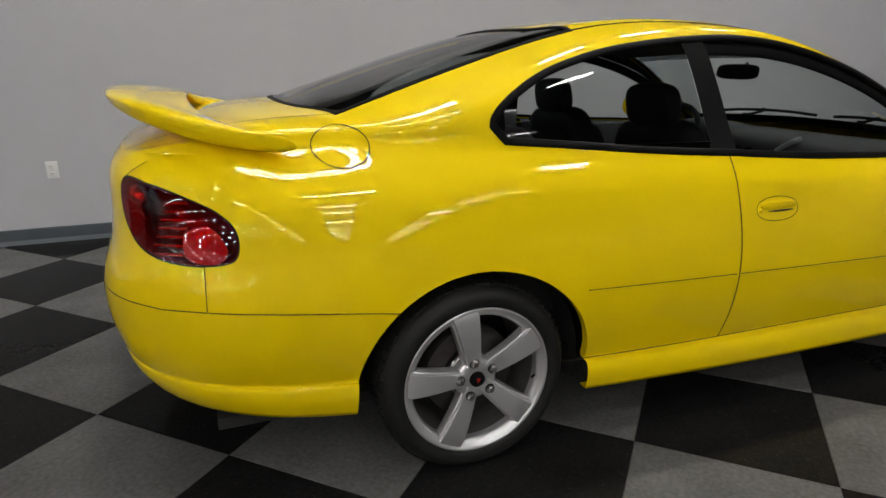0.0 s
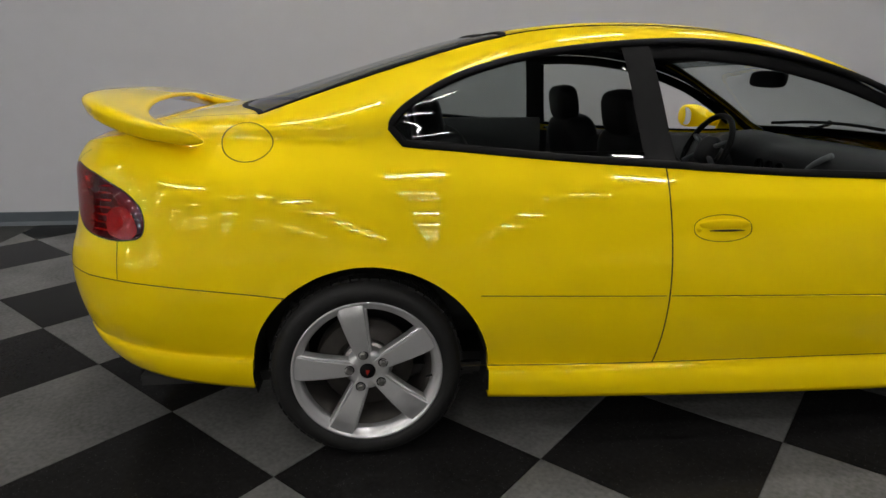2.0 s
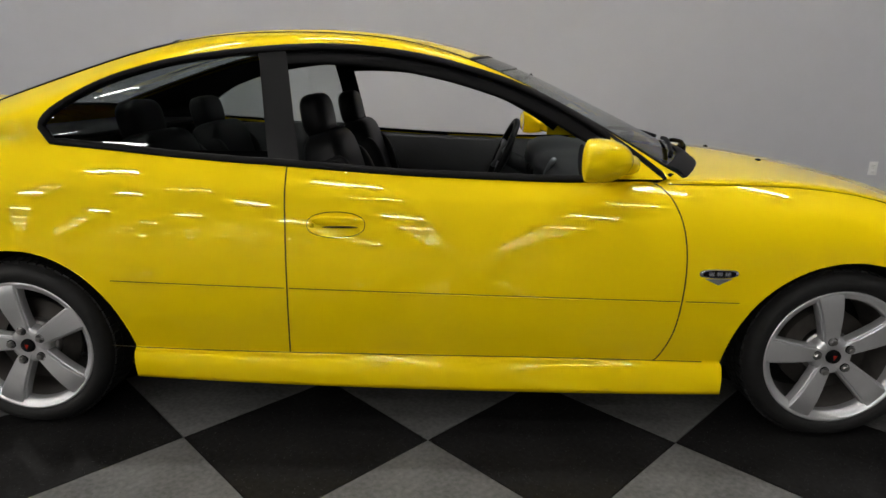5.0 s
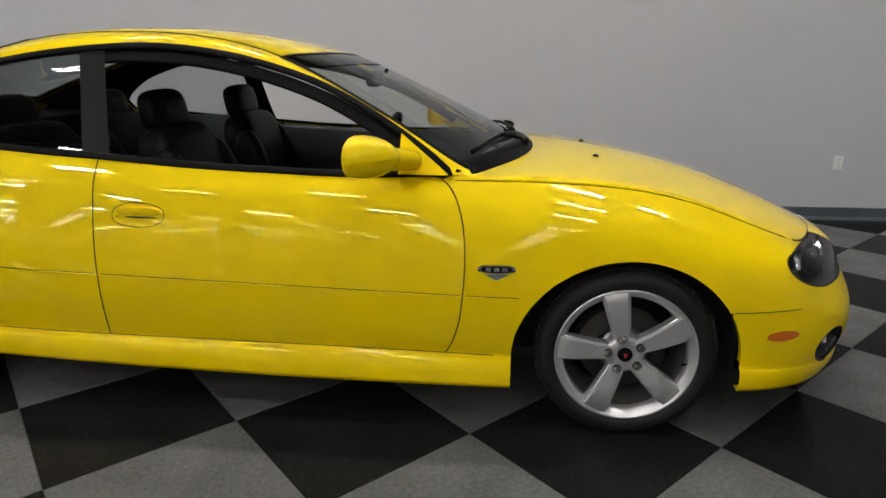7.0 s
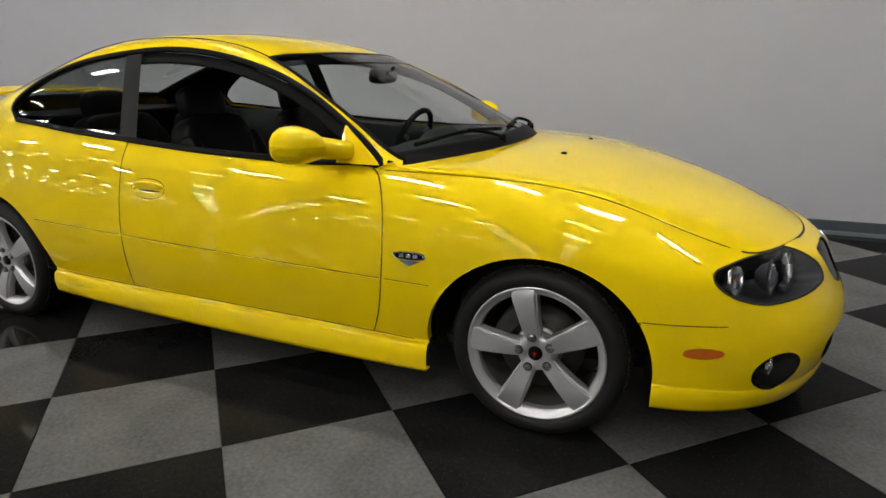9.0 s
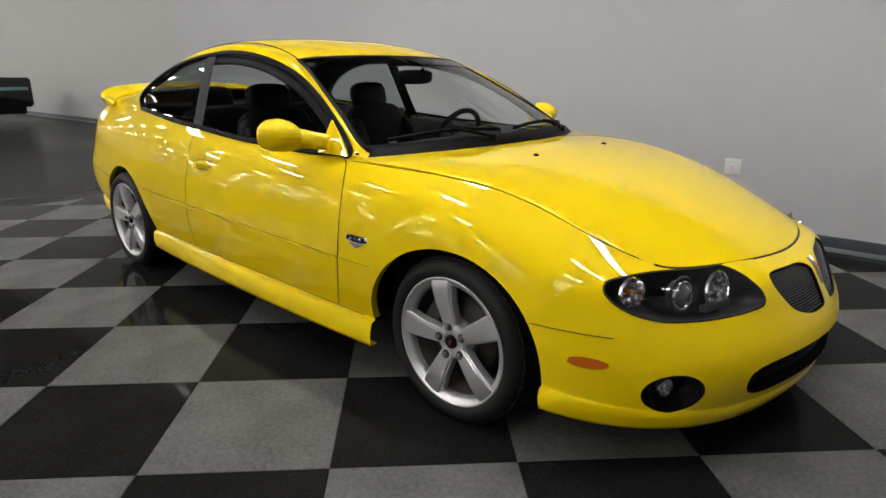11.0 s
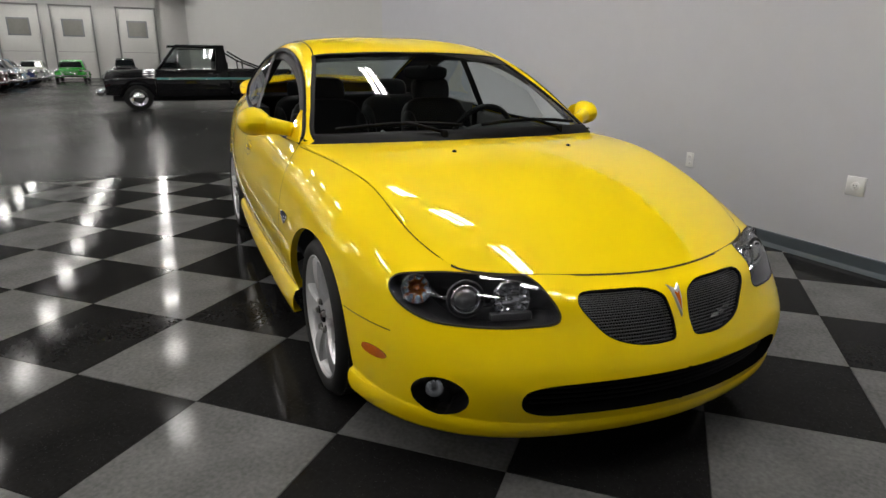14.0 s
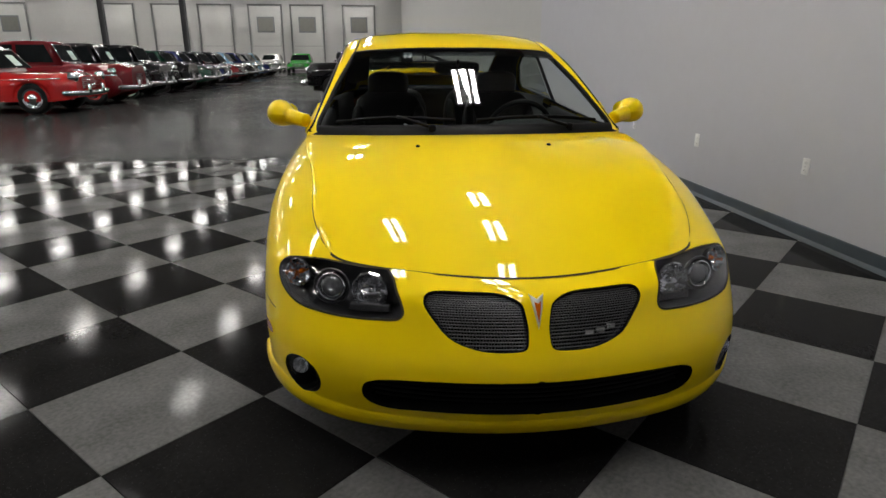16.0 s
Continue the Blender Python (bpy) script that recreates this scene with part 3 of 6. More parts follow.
    def mark(self, label, ab, both=None):
        """Gives the faces inside an outline a label; both: the label of its mirror image too."""
        for name, line in ((label, np.asarray(ab)),) + (((both, self.twin(ab)),) if both else ()):
            self.outlines.setdefault(name, []).append(line)
            na, nb = self.labels.shape
            a0, b0 = np.floor(line.min(0)).astype(int) - 1
            a1, b1 = np.ceil(line.max(0)).astype(int) + 1
            a0, b0, a1, b1 = max(a0, 0), max(b0, 0), min(a1, na), min(b1, nb)
            ca, cb = np.meshgrid(np.arange(a0, a1) + 0.5, np.arange(b0, b1) + 0.5, indexing="ij")
            inside = np.zeros(ca.shape, bool)
            for (xa, ya), (xb, yb) in zip(line, np.roll(line, -1, 0)):
                hit = (ya > cb) != (yb > cb)
                with np.errstate(divide="ignore", invalid="ignore"):
                    inside ^= hit & (ca < (xb - xa) * (cb - ya) / (yb - ya) + xa)
            self.labels[a0:a1, b0:b1][inside] = name

    def snap(self):
        """Moves the vertices where two labels meet onto the outlines."""
        pad = np.pad(self.labels, 1, mode="edge")
        lo = [pad[i : i + self.p.shape[0], j : j + self.p.shape[1]] for i in (0, 1) for j in (0, 1)]
        edge = (lo[0] != lo[1]) | (lo[0] != lo[2]) | (lo[0] != lo[3])
        ids = np.argwhere(edge)
        best = np.full(len(ids), 1.2)
        goal = ids.astype(float)
        for lines in self.outlines.values():
            for line in lines:
                for s, e in zip(line, np.roll(line, -1, 0)):
                    d = e - s
                    near = (np.abs(ids - s).max(1) < np.abs(d).max() + 3)
                    if not near.any() or d @ d < 1e-12:
                        continue
                    k = np.where(near)[0]
                    u = (((ids[k] - s) @ d) / (d @ d)).clip(0, 1)
                    q = s + u[:, None] * d
                    r = np.linalg.norm(ids[k] - q, axis=1)
                    better = r < best[k]
                    best[k[better]], goal[k[better]] = r[better], q[better]
        new_p, new_n = self.at(goal), self.at(goal, self.n)
        self.q = self.p.copy()
        self.q[ids[:, 0], ids[:, 1]] = new_p
        self.nn = self.n.copy()
        self.nn[ids[:, 0], ids[:, 1]] = new_n

    def piece(self, label, lift=0.0, flip=False):
        ij = np.argwhere(self.labels == label)
        na, nb = self.p.shape[:2]
        corner = lambda a, b: (ij[:, 0] + a) * nb + ij[:, 1] + b
        quads = np.stack([corner(0, 0), corner(1, 0), corner(1, 1), corner(0, 1)], 1)
        used, inv = np.unique(quads, return_inverse=True)
        pts = (self.q + self.nn * lift).reshape(-1, 3)[used]
        f = inv.reshape(-1, 4)
        if flip:
            f = f[:, ::-1]
        faces = []
        for q in f.tolist():
            keep = [v for k, v in enumerate(q) if q.index(v) == k]
            if len(keep) > 2:
                faces.append(tuple(keep))
        if flip:
            return pts.tolist(), faces
        norms = self.nn.reshape(-1, 3)[used]
        a, b, c = (pts[[f[k] for f in faces]] for k in (0, 1, 2))
        toward = (np.cross(b - a, c - a) * norms[[f[0] for f in faces]]).sum(1).sum()
        if toward < 0:
            faces = [f[::-1] for f in faces]
        return pts.tolist(), faces, norms.tolist()

    def ribbon(self, ab, width, lift, depth=0.0, closed=True, n=1):
        """A narrow strip along a line on the surface; depth gives it raised, rounded edges."""
        ab = np.asarray(ab, float)
        return strip(self.at(ab), self.at(ab, self.n), width, lift, depth, closed)


def strip(p, nn, width, lift, depth, closed):
    """A narrow band along points p with normals nn."""
    nn = nn / np.linalg.norm(nn, axis=1, keepdims=True)
    tan = np.gradient(p, axis=0) if not closed else (np.roll(p, -1, 0) - np.roll(p, 1, 0))
    side = np.cross(tan, nn)
    side /= np.linalg.norm(side, axis=1, keepdims=True) + 1e-12
    if depth:
        prof = [(-0.5, -0.004), (-0.5, depth * 0.5), (-0.36, depth), (0.36, depth), (0.5, depth * 0.5), (0.5, -0.004)]
    else:
        prof = [(-0.5, 0), (0.5, 0)]
    rows = [[tuple(p[i] + side[i] * width * s + nn[i] * (lift + h)) for s, h in prof] for i in range(len(p))]
    return grid_piece(rows, closed)


# stations: tail middle ... nose middle
BODY_STEP = [22, 16, 16, 14, 22, 28, 28, 38, 44, 40, 38, 28, 16, 20, 28, 26]
tucked = [(x, max(w - 0.035, 0) if w else 0, z + 0.004) for x, w, z in BODY_LINES[0]]
shelf = [(0.3 * a[0] + 0.7 * b[0] + 0.003 * (k > 12) - 0.003 * (k < 4), 0.3 * a[1] + 0.7 * b[1] + (0.008 if 4 <= k <= 12 else 0.003), 0.36 * a[2] + 0.64 * b[2]) for k, (a, b) in enumerate(zip(BODY_LINES[0], BODY_LINES[1]))]
hull_net = [tucked, BODY_LINES[0], shelf, BODY_LINES[1]]
inset = []
for k, (x, w, z) in enumerate(BODY_LINES[1]):
    deep = 0.014 if 3 <= k <= 12 else 0.004
    inset.append((x, w - deep, z + 0.007))
hull_net += [inset] + BODY_LINES[2:]
TAIL_SHIFT = 0.03
for line in hull_net[5:]:
    line[:4] = [(x + TAIL_SHIFT, w * (1 - 0.02 * (k > 1)), z) for k, (x, w, z) in enumerate(line[:4])]
for line in TOP_LINES:
    line[0] = (line[0][0] + TAIL_SHIFT, line[0][1], line[0][2])
# the doors' barrel section
for k, reach in ((4, 0.4), (5, 0.85), (6, 1.15), (7, 1.2), (8, 1.1), (9, 1), (10, 0.9), (11, 0.3)):
    for line, out in ((6, 0.005), (7, -0.014), (8, -0.027)):
        x, w, z = hull_net[line][k]
        hull_net[line][k] = (x, w + out * reach, z)
hull = Sheet(hull_net, BODY_STEP, [2, 5, 3, 2, 9, 11, 13, 14, 10], above=BODY_ABOVE, creases=(1, 3, 4), wrap=True)
# even out the long side panels, keep the corners
fine = hull.p.copy()
wide = np.concatenate([fine[::-1][:-1] * (1, -1, 1), fine, fine[::-1][1:] * (1, -1, 1)])
n_half = fine.shape[0]
col = np.arange(n_half)
hull.p = fair_twice(wide, 0, 3.0e5)[n_half - 1 : 2 * n_half - 1]
side = hull.p[:, hull.lines[4] :]
hull.p[:, hull.lines[4] :] = fair_twice(side, 1, 2.0e4)
# the long side panels are one even surface
span = slice(hull.stations[4], hull.stations[12] + 1)
blend = np.clip((col - hull.stations[4]) / (hull.stations[6] - hull.stations[4]), 0, 1) * np.clip((hull.stations[12] - col) / (hull.stations[12] - hull.stations[10]), 0, 1)
blend = (blend * blend * (3 - 2 * blend))[span, None]
side = hull.p[span, hull.lines[4] :]
u = (side[:, :, 0] - 1.4) / 1.8
v = np.broadcast_to(np.linspace(-1, 1, side.shape[1]), side.shape[:2])
basis = np.stack([(u**i * v**j).ravel() for j in range(5) for i in range(6 if j < 2 else 4)], 1)
high = (basis @ np.linalg.lstsq(basis, side[:, :, 2].ravel(), rcond=None)[0]).reshape(u.shape)
crease_z = high[:, hull.lines[8] - hull.lines[4]][:, None]
s_up = (high - crease_z) / 0.3
basis = np.stack([(u**i * s_up**j).ravel() for j in range(5) for i in (range(6) if j == 0 else range(3))], 1)
wide_y = (basis @ np.linalg.lstsq(basis, side[:, :, 1].ravel(), rcond=None)[0]).reshape(u.shape)
hull.p[span, hull.lines[4] :, 2] += blend * (high - side[:, :, 2])
hull.p[span, hull.lines[4] :, 1] += blend * (wide_y - side[:, :, 1])
for b in range(hull.lines[4]):
    along = u[:, 0]
    for axis in (1, 2):
        even = np.polyval(np.polyfit(along, hull.p[span, b, axis], 6), along)
        hull.p[span, b, axis] += blend[:, 0] * (even - hull.p[span, b, axis])
# the shoulder crease along the whole side: the surface leans in above it
row5 = hull.lines[8]
reach = np.clip((col - hull.stations[3] - 8) / 20, 0, 1) * np.clip((hull.stations[12] + 4 - col) / 24, 0, 1)
reach = reach * reach * (3 - 2 * reach)
for b in range(row5 + 1, hull.lines[-1] + 1):
    rise = hull.p[:, b, 2] - hull.p[:, row5, 2]
    hull.p[:, b, 1] -= reach * rise * (0.10 + 1.5 * rise)
# the tail's upper edge rolls over into the boot lid
way = np.gradient(hull.p[:, -1], axis=0)[:, :2]
way /= np.linalg.norm(way, axis=1, keepdims=True) + 1e-12
fade = np.clip((hull.stations[6] - col) / (hull.stations[6] - hull.stations[3]), 0, 1)
for k in range(9):
    pull = 0.034 * ((8 - k) / 8) ** 2 * fade
    hull.p[:, -1 - k, 0] += pull * way[:, 1]
    hull.p[:, -1 - k, 1] -= pull * way[:, 0] * (hull.p[:, -1 - k, 1] > 0.05)
hull.mirrored(0)
ST = hull.stations
ROW = hull.lines
TOP_STEP = [20, 18, 26, 26, 30, 24, 24, 26, 26, 40, 30, 26]
UT0 = np.r_[0, np.cumsum(TOP_STEP)]
upper = Sheet(TOP_LINES, TOP_STEP, [16, 8, 16, 20], below=TOP_BELOW, breaks=(2, 9))
for lo, hi, sig in ((0, UT0[2], 5.0), (UT0[2], UT0[9], 7.0), (UT0[9], UT0[12], 9.0)):
    upper.p = evened(upper.p, 0, sig, lo, hi)
# the two sheets share the shoulder's edge
edge = hull.p[: hull.half + 1, -1] * (1, -1, 1)
side_x = edge[ST[2] : ST[13] + 1]
nb = upper.p.shape[1]
fade_b = np.clip(1 - np.arange(nb) / 24, 0, 1)[:, None]
for a in range(upper.p.shape[0]):
    x = upper.p[a, 0, 0]
    goal = np.array([np.interp(x, side_x[:, 0], side_x[:, k]) for k in range(3)])
    upper.p[a] += fade_b * (goal - upper.p[a, 0])
for row, reach_a, span in ((-1, 16, edge[ST[13] :]), (0, 14, edge[: ST[2] + 1][::-1])):
    for b in range(nb):
        w = upper.p[row, b, 1]
        order = np.argsort(span[:, 1])
        goal = np.array([np.interp(w, span[order, 1], span[order, k]) for k in range(3)])
        shift = goal - upper.p[row, b]
        for k in range(reach_a):
            upper.p[-1 - k if row else k, b] += shift * (1 - k / reach_a) ** 2
upper.mirrored(1)
fair = upper.p.copy()
fair[UT0[9] :] = fair_twice(fair_twice(fair[UT0[9] :], 1, 3.0e5), 0, 2.0e4)
fair[UT0[2] : UT0[9] + 1] = fair_twice(fair[UT0[2] : UT0[9] + 1], 0, 3.0e3)
seam_fade = np.clip((np.arange(fair.shape[0]) - UT0[9]) / 8, 0, 1)[:, None, None]
upper.p[UT0[9] :] = (upper.p + seam_fade * (fair - upper.p))[UT0[9] :]
upper.p[UT0[2] : UT0[9]] = fair[UT0[2] : UT0[9]]
upper.n = np.cross(np.gradient(upper.p, axis=0), np.gradient(upper.p, axis=1))
upper.n /= np.linalg.norm(upper.n, axis=2, keepdims=True) + 1e-12
UT = upper.stations
UL = upper.lines


# one shading across the joint of the two sheets, between boot and hood
for first, near in ((0, slice(0, hull.half + 1)), (-1, slice(hull.half, None))):
    rim, rim_n = hull.p[near, -1], hull.n[near, -1]
    step = 1 if first == 0 else -1
    for a in range(UT[0], UT[9]):
        spot = upper.p[a, first]
        if not -0.66 < spot[0] < 2.20:
            continue
        k = ((rim - spot) ** 2).sum(1).argmin()
        both = upper.n[a, first] + rim_n[k]
        both /= np.linalg.norm(both)
        for q in range(5):
            w = 1 - q / 5
            upper.n[a, first + step * q] = upper.n[a, first + step * q] * (1 - w) + both * w
        i = k if first == 0 else k + hull.half
        hull.n[i, -1] = both
        for q in range(1, 5):
            w = 1 - q / 5
            hull.n[i, -1 - q] = hull.n[i, -1 - q] * (1 - w) + both * w
for sheet in (upper, hull):
    sheet.n /= np.linalg.norm(sheet.n, axis=2, keepdims=True) + 1e-12


def curve_ab(sheet, pts, axes, lo, hi, n, closed=True, **kw):
    return smooth_line(sheet.find(pts, axes, lo, hi, **kw), n, closed)


SIDE = (ST[3], ST[13])
NOSE = (ST[12], ST[16])
TAIL = (0, ST[5])
hull.labels[:] = "body"
hull.labels[ST[9] : hull.half] = "fender"
hull.labels[hull.half : 2 * hull.half - ST[9]] = "fender_left"

# panels by outline: height against length on the side
door_line = [(0.985, 0.945), (0.984, 0.838), (0.988, 0.708), (0.988, 0.515), (0.973, 0.291), (1.4, 0.287), (1.8, 0.284), (2.205, 0.281), (2.25, 0.39), (2.268, 0.509), (2.274, 0.644), (2.262, 0.755), (2.229, 0.836), (2.18, 0.95)]


def straight(sheet, pts, axes, lo, hi, n, **kw):
    ab = sheet.find(pts, axes, lo, hi, **kw)
    k = np.r_[0, np.cumsum(np.linalg.norm(np.diff(np.r_[ab, ab[:1]], axis=0), axis=1))]
    t = np.linspace(0, k[-1], n, endpoint=False)
    ab = np.r_[ab, ab[:1]]
    return np.stack([np.interp(t, k, ab[:, 0]), np.interp(t, k, ab[:, 1])], 1)


def densify(ab, n):
    ab = np.asarray(ab)
    k = np.r_[0, np.cumsum(np.linalg.norm(np.diff(ab, axis=0), axis=1))]
    t = np.linspace(0, k[-1], n)
    return np.stack([np.interp(t, k, ab[:, 0]), np.interp(t, k, ab[:, 1])], 1)


top_row = float(ROW[-1])
sill_row = float(ROW[4])
d = hull.find(door_line, [0, 2], *SIDE)
rear_edge, front_edge = smooth_line(d[:5], 30), smooth_line(d[7:], 40)
rear_edge[0, 1], front_edge[-1, 1] = top_row + 0.4, top_row + 0.4
rear_edge[-1, 1], front_edge[0, 1] = sill_row, sill_row
door_ab = np.r_[rear_edge, densify([rear_edge[-1], front_edge[0]], 40)[1:-1], front_edge]
hull.mark("door", door_ab, "door_left")

# bumpers: below a line from the arches
rb = hull.find([(-0.198, 0.552), (-0.387, 0.573), (-0.552, 0.590), (-0.68, 0.600), (-0.80, 0.600)], [0, 2], 0, ST[6])
rb_line = np.r_[smooth_line(rb, 24), densify([(rb[-1][0], rb[-1][1]), (0, hull.find([(0.05, 0.605)], [1, 2], 0, ST[2])[0][1])], 20)[1:]]
bumper_r = np.r_[rb_line, [(-1, rb_line[-1][1]), (-1, -1), (ST[6], -1), (ST[6], rb_line[0][1])]]
hull.mark("rear_bumper", bumper_r)
hull.mark("rear_bumper", hull.twin(bumper_r))
fb = hull.find([(3.10, 0.468), (3.19, 0.466), (3.29, 0.464), (3.384, 0.462)], [0, 2], ST[11], ST[14])
fb_line = smooth_line(fb, 20)
fb_up = hull.find([(3.39, 0.50), (3.40, 0.53)], [0, 2], ST[12], ST[14])
bumper_f = np.r_[fb_line, fb_up, [(fb_up[-1][0], top_row + 1), (hull.half + 0.0, top_row + 1), (hull.half, -1), (ST[11] + 4, -1), (ST[11] + 4, fb_line[0][1])]]
hull.mark("front_bumper", bumper_f)
hull.mark("front_bumper", hull.twin(bumper_f))

# side skirts below the crease, between the arches
skirt = np.array([(ST[6] + 4, -1), (ST[11] - 4, -1), (ST[11] - 4, sill_row), (ST[6] + 4, sill_row)], float)
hull.mark("side_skirt", densify(np.r_[skirt, skirt[:1]], 160)[:-1], "side_skirt_left")

# fuel flap lives on the upper sheet, lamps and grilles on the hull
lamp_line = [(0.760, 0.602), (0.768, 0.578), (0.75, 0.542), (0.70, 0.517), (0.62, 0.514), (0.54, 0.516), (0.45, 0.521), (0.392, 0.528), (0.377, 0.545), (0.388, 0.585), (0.400, 0.618), (0.477, 0.634), (0.596, 0.634), (0.69, 0.628), (0.738, 0.618)]
lamp_ab = curve_ab(hull, [(-w, z) for w, z in lamp_line], [1, 2], *NOSE, 90)
lamp_ab[:, 1] = np.minimum(lamp_ab[:, 1], top_row - 0.02)
hull.mark("headlight", lamp_ab, "headlight_left")
grille_line = [(0.319, 0.584), (0.298, 0.602), (0.19, 0.604), (0.10, 0.600), (0.05, 0.582), (0.034, 0.545), (0.030, 0.49), (0.040, 0.462), (0.085, 0.456), (0.17, 0.460), (0.248, 0.486), (0.293, 0.532)]
grille_ab = curve_ab(hull, [(-w, z) for w, z in grille_line], [1, 2], *NOSE, 90)
hull.mark("grille", grille_ab, "grille_left")
low_line = [(-0.486, 0.280), (-0.502, 0.306), (-0.494, 0.342), (-0.455, 0.360), (-0.32, 0.372), (0.0, 0.384)]
low_bot = [(0.0, 0.268), (-0.32, 0.264), (-0.44, 0.264)]
low_half = hull.find(low_line, [1, 2], *NOSE)
low_half2 = hull.find(low_bot, [1, 2], *NOSE)
low_half[-1, 0] = low_half2[0, 0] = hull.half
low_all = np.r_[low_half2[1:], low_half[:-1]]
low_ab = smooth_line(np.r_[low_all, hull.twin(low_all)], 160, True)
hull.mark("lower_intake", low_ab)
fog = [(-0.690 + 0.062 * math.cos(a), 0.303 + 0.064 * math.sin(a)) for a in np.linspace(0, 2 * math.pi, 20, endpoint=False)]
fog_ab = curve_ab(hull, fog, [1, 2], *NOSE, 60)
hull.mark("fog_light", fog_ab, "fog_light_left")
marker = [(3.324 + 0.060 * math.cos(a), 0.378 + 0.017 * math.sin(a)) for a in np.linspace(0, 2 * math.pi, 16, endpoint=False)]
marker_ab = curve_ab(hull, marker, [0, 2], ST[11], ST[14], 40)
hull.mark("side_marker", marker_ab, "side_marker_left")
tail_line = [(-0.866, 0.918), (-0.79, 0.910), (-0.714, 0.884), (-0.645, 0.850), (-0.608, 0.812), (-0.600, 0.767), (-0.614, 0.732), (-0.680, 0.718), (-0.765, 0.722), (-0.822, 0.738), (-0.858, 0.774), (-0.876, 0.84)]
tail_ab = curve_ab(hull, tail_line, [0, 2], ST[1], ST[5], 80)
hull.mark("tail_light", tail_ab, "tail_light_left")


def arch(cx, cz, rx, rz):
    out = [(cx - rx, cz - 0.28)] + [(cx - rx * math.cos(a), cz + rz * math.sin(a)) for a in np.linspace(0, math.pi, 33)] + [(cx + rx, cz - 0.28)]
    return out


ARCHES = ((0.058, 0.292, 0.372, 0.356), (2.810, 0.285, 0.378, 0.352))
arch_ab = []
for (cx, cz, rx, rz), (lo, hi) in zip(ARCHES, ((ST[4], ST[8]), (ST[9], ST[13]))):
    pts = arch(cx, cz, rx, rz)
    ab = hull.find(pts[1:-1], [0, 2], lo, hi)
    ab = smooth_line(ab, 80)
    arch_ab.append(ab)
    ring = np.r_[[(ab[0][0], -2.0)], ab, [(ab[-1][0], -2.0)]]
    hull.mark("void", ring)
    hull.mark("void", hull.twin(ring))
hull.snap()

# ---- upper sheet regions ----
upper.labels[:] = "roof"
mid = upper.half
rail = UL[2]
upper.labels[: UT[2], :mid] = "quarter_top"
upper.labels[: UT[2], mid:] = "quarter_top_left"
upper.labels[UT[2] : UT[9]] = "roof"
upper.labels[UT[9] :, :] = "hood"
upper.labels[: UT[2], rail : 2 * mid - rail] = "boot_lid"
upper.labels[UT[2] : UT[4], rail : 2 * mid - rail] = "rear_window"
upper.labels[UT[7] : UT[9], rail : 2 * mid - rail] = "windscreen"
# side windows as outlines of height against length
WIN_TOP = [(2.215, 0.893), (2.125, 0.962), (1.985, 1.055), (1.80, 1.155), (1.61, 1.225), (1.42, 1.272), (1.24, 1.298), (1.07, 1.306), (0.90, 1.299), (0.68, 1.276), (0.48, 1.237), (0.285, 1.168), (0.17, 1.095), (0.135, 1.045)]
WIN_LOW = [(0.175, 0.998), (0.40, 0.980), (0.60, 0.962), (0.79, 0.947), (0.97, 0.936), (1.16, 0.922), (1.34, 0.910), (1.62, 0.897), (1.95, 0.888), (2.19, 0.886)]
win_zone = dict(lo_b=0, hi_b=rail + 1)
win_ab = np.r_[smooth_line(upper.find(WIN_TOP, [0, 2], UT[2], UT[10], **win_zone), 90), smooth_line(upper.find(WIN_LOW, [0, 2], UT[2], UT[10], **win_zone), 60)]
upper.mark("side_window", win_ab, "side_window_left")
pillar = upper.find([(0.925, 0.930), (0.895, 1.12), (0.862, 1.305), (0.955, 1.310), (0.992, 1.12), (1.028, 0.925)], [0, 2], UT[3], UT[7], **win_zone)
quarter = upper.labels == "side_window"
upper.labels[quarter] = "door_window"
upper.labels[upper.labels == "side_window_left"] = "door_window_left"
for want, cutname in ((lambda ab: ab, ""), (upper.twin, "_left")):
    ab = want(densify(np.r_[pillar, pillar[:1]], 80)[:-1])
    keep = upper.labels.copy()
    upper.mark("pillar" + cutname, ab)
    sel = (upper.labels == "pillar" + cutname) & (keep != "door_window" + cutname)
    upper.labels[sel] = keep[sel]
behind = np.zeros(upper.labels.shape, bool)
xs = (upper.p[:-1, :-1, 0] + upper.p[1:, 1:, 0]) / 2
for side in ("", "_left"):
    sel = (upper.labels == "door_window" + side) & (xs < 0.93)
    upper.labels[sel] = "quarter_window" + side
upper.snap()

car = thing("coupe", "bright yellow two-door sports coupe with a boot spoiler", "car")
UNIFORM = {"body": ("rear_body", ""), "fender": ("front_fender", ""), "fender_left": ("front_fender", ""), "door": ("door", ""), "door_left": ("door", ""), "rear_bumper": ("rear_bumper", ""), "front_bumper": ("front_bumper", ""), "side_skirt": ("side_skirt", ""), "side_skirt_left": ("side_skirt", "")}
panels = {}
for label, (name, text) in UNIFORM.items():
    panels[label] = part(name, hull.piece(label), YELLOW, car)
for label, name in (("quarter_top", "rear_quarter"), ("quarter_top_left", "rear_quarter"), ("roof", "roof"), ("hood", "hood"), ("boot_lid", "boot_lid")):
    panels[label] = part(name, upper.piece(label), YELLOW, car)
for label, name, mat, text in (("rear_window", "rear_window", TINTED, "dark tinted rear window"), ("windscreen", "windscreen", WINDOW, "clear windscreen"), ("quarter_window", "quarter_window", TINTED, "tinted quarter window"), ("quarter_window_left", "quarter_window", TINTED, "tinted quarter window")):
    g = part(name, upper.piece(label, -0.002), mat, car, text)
    panels[label] = g
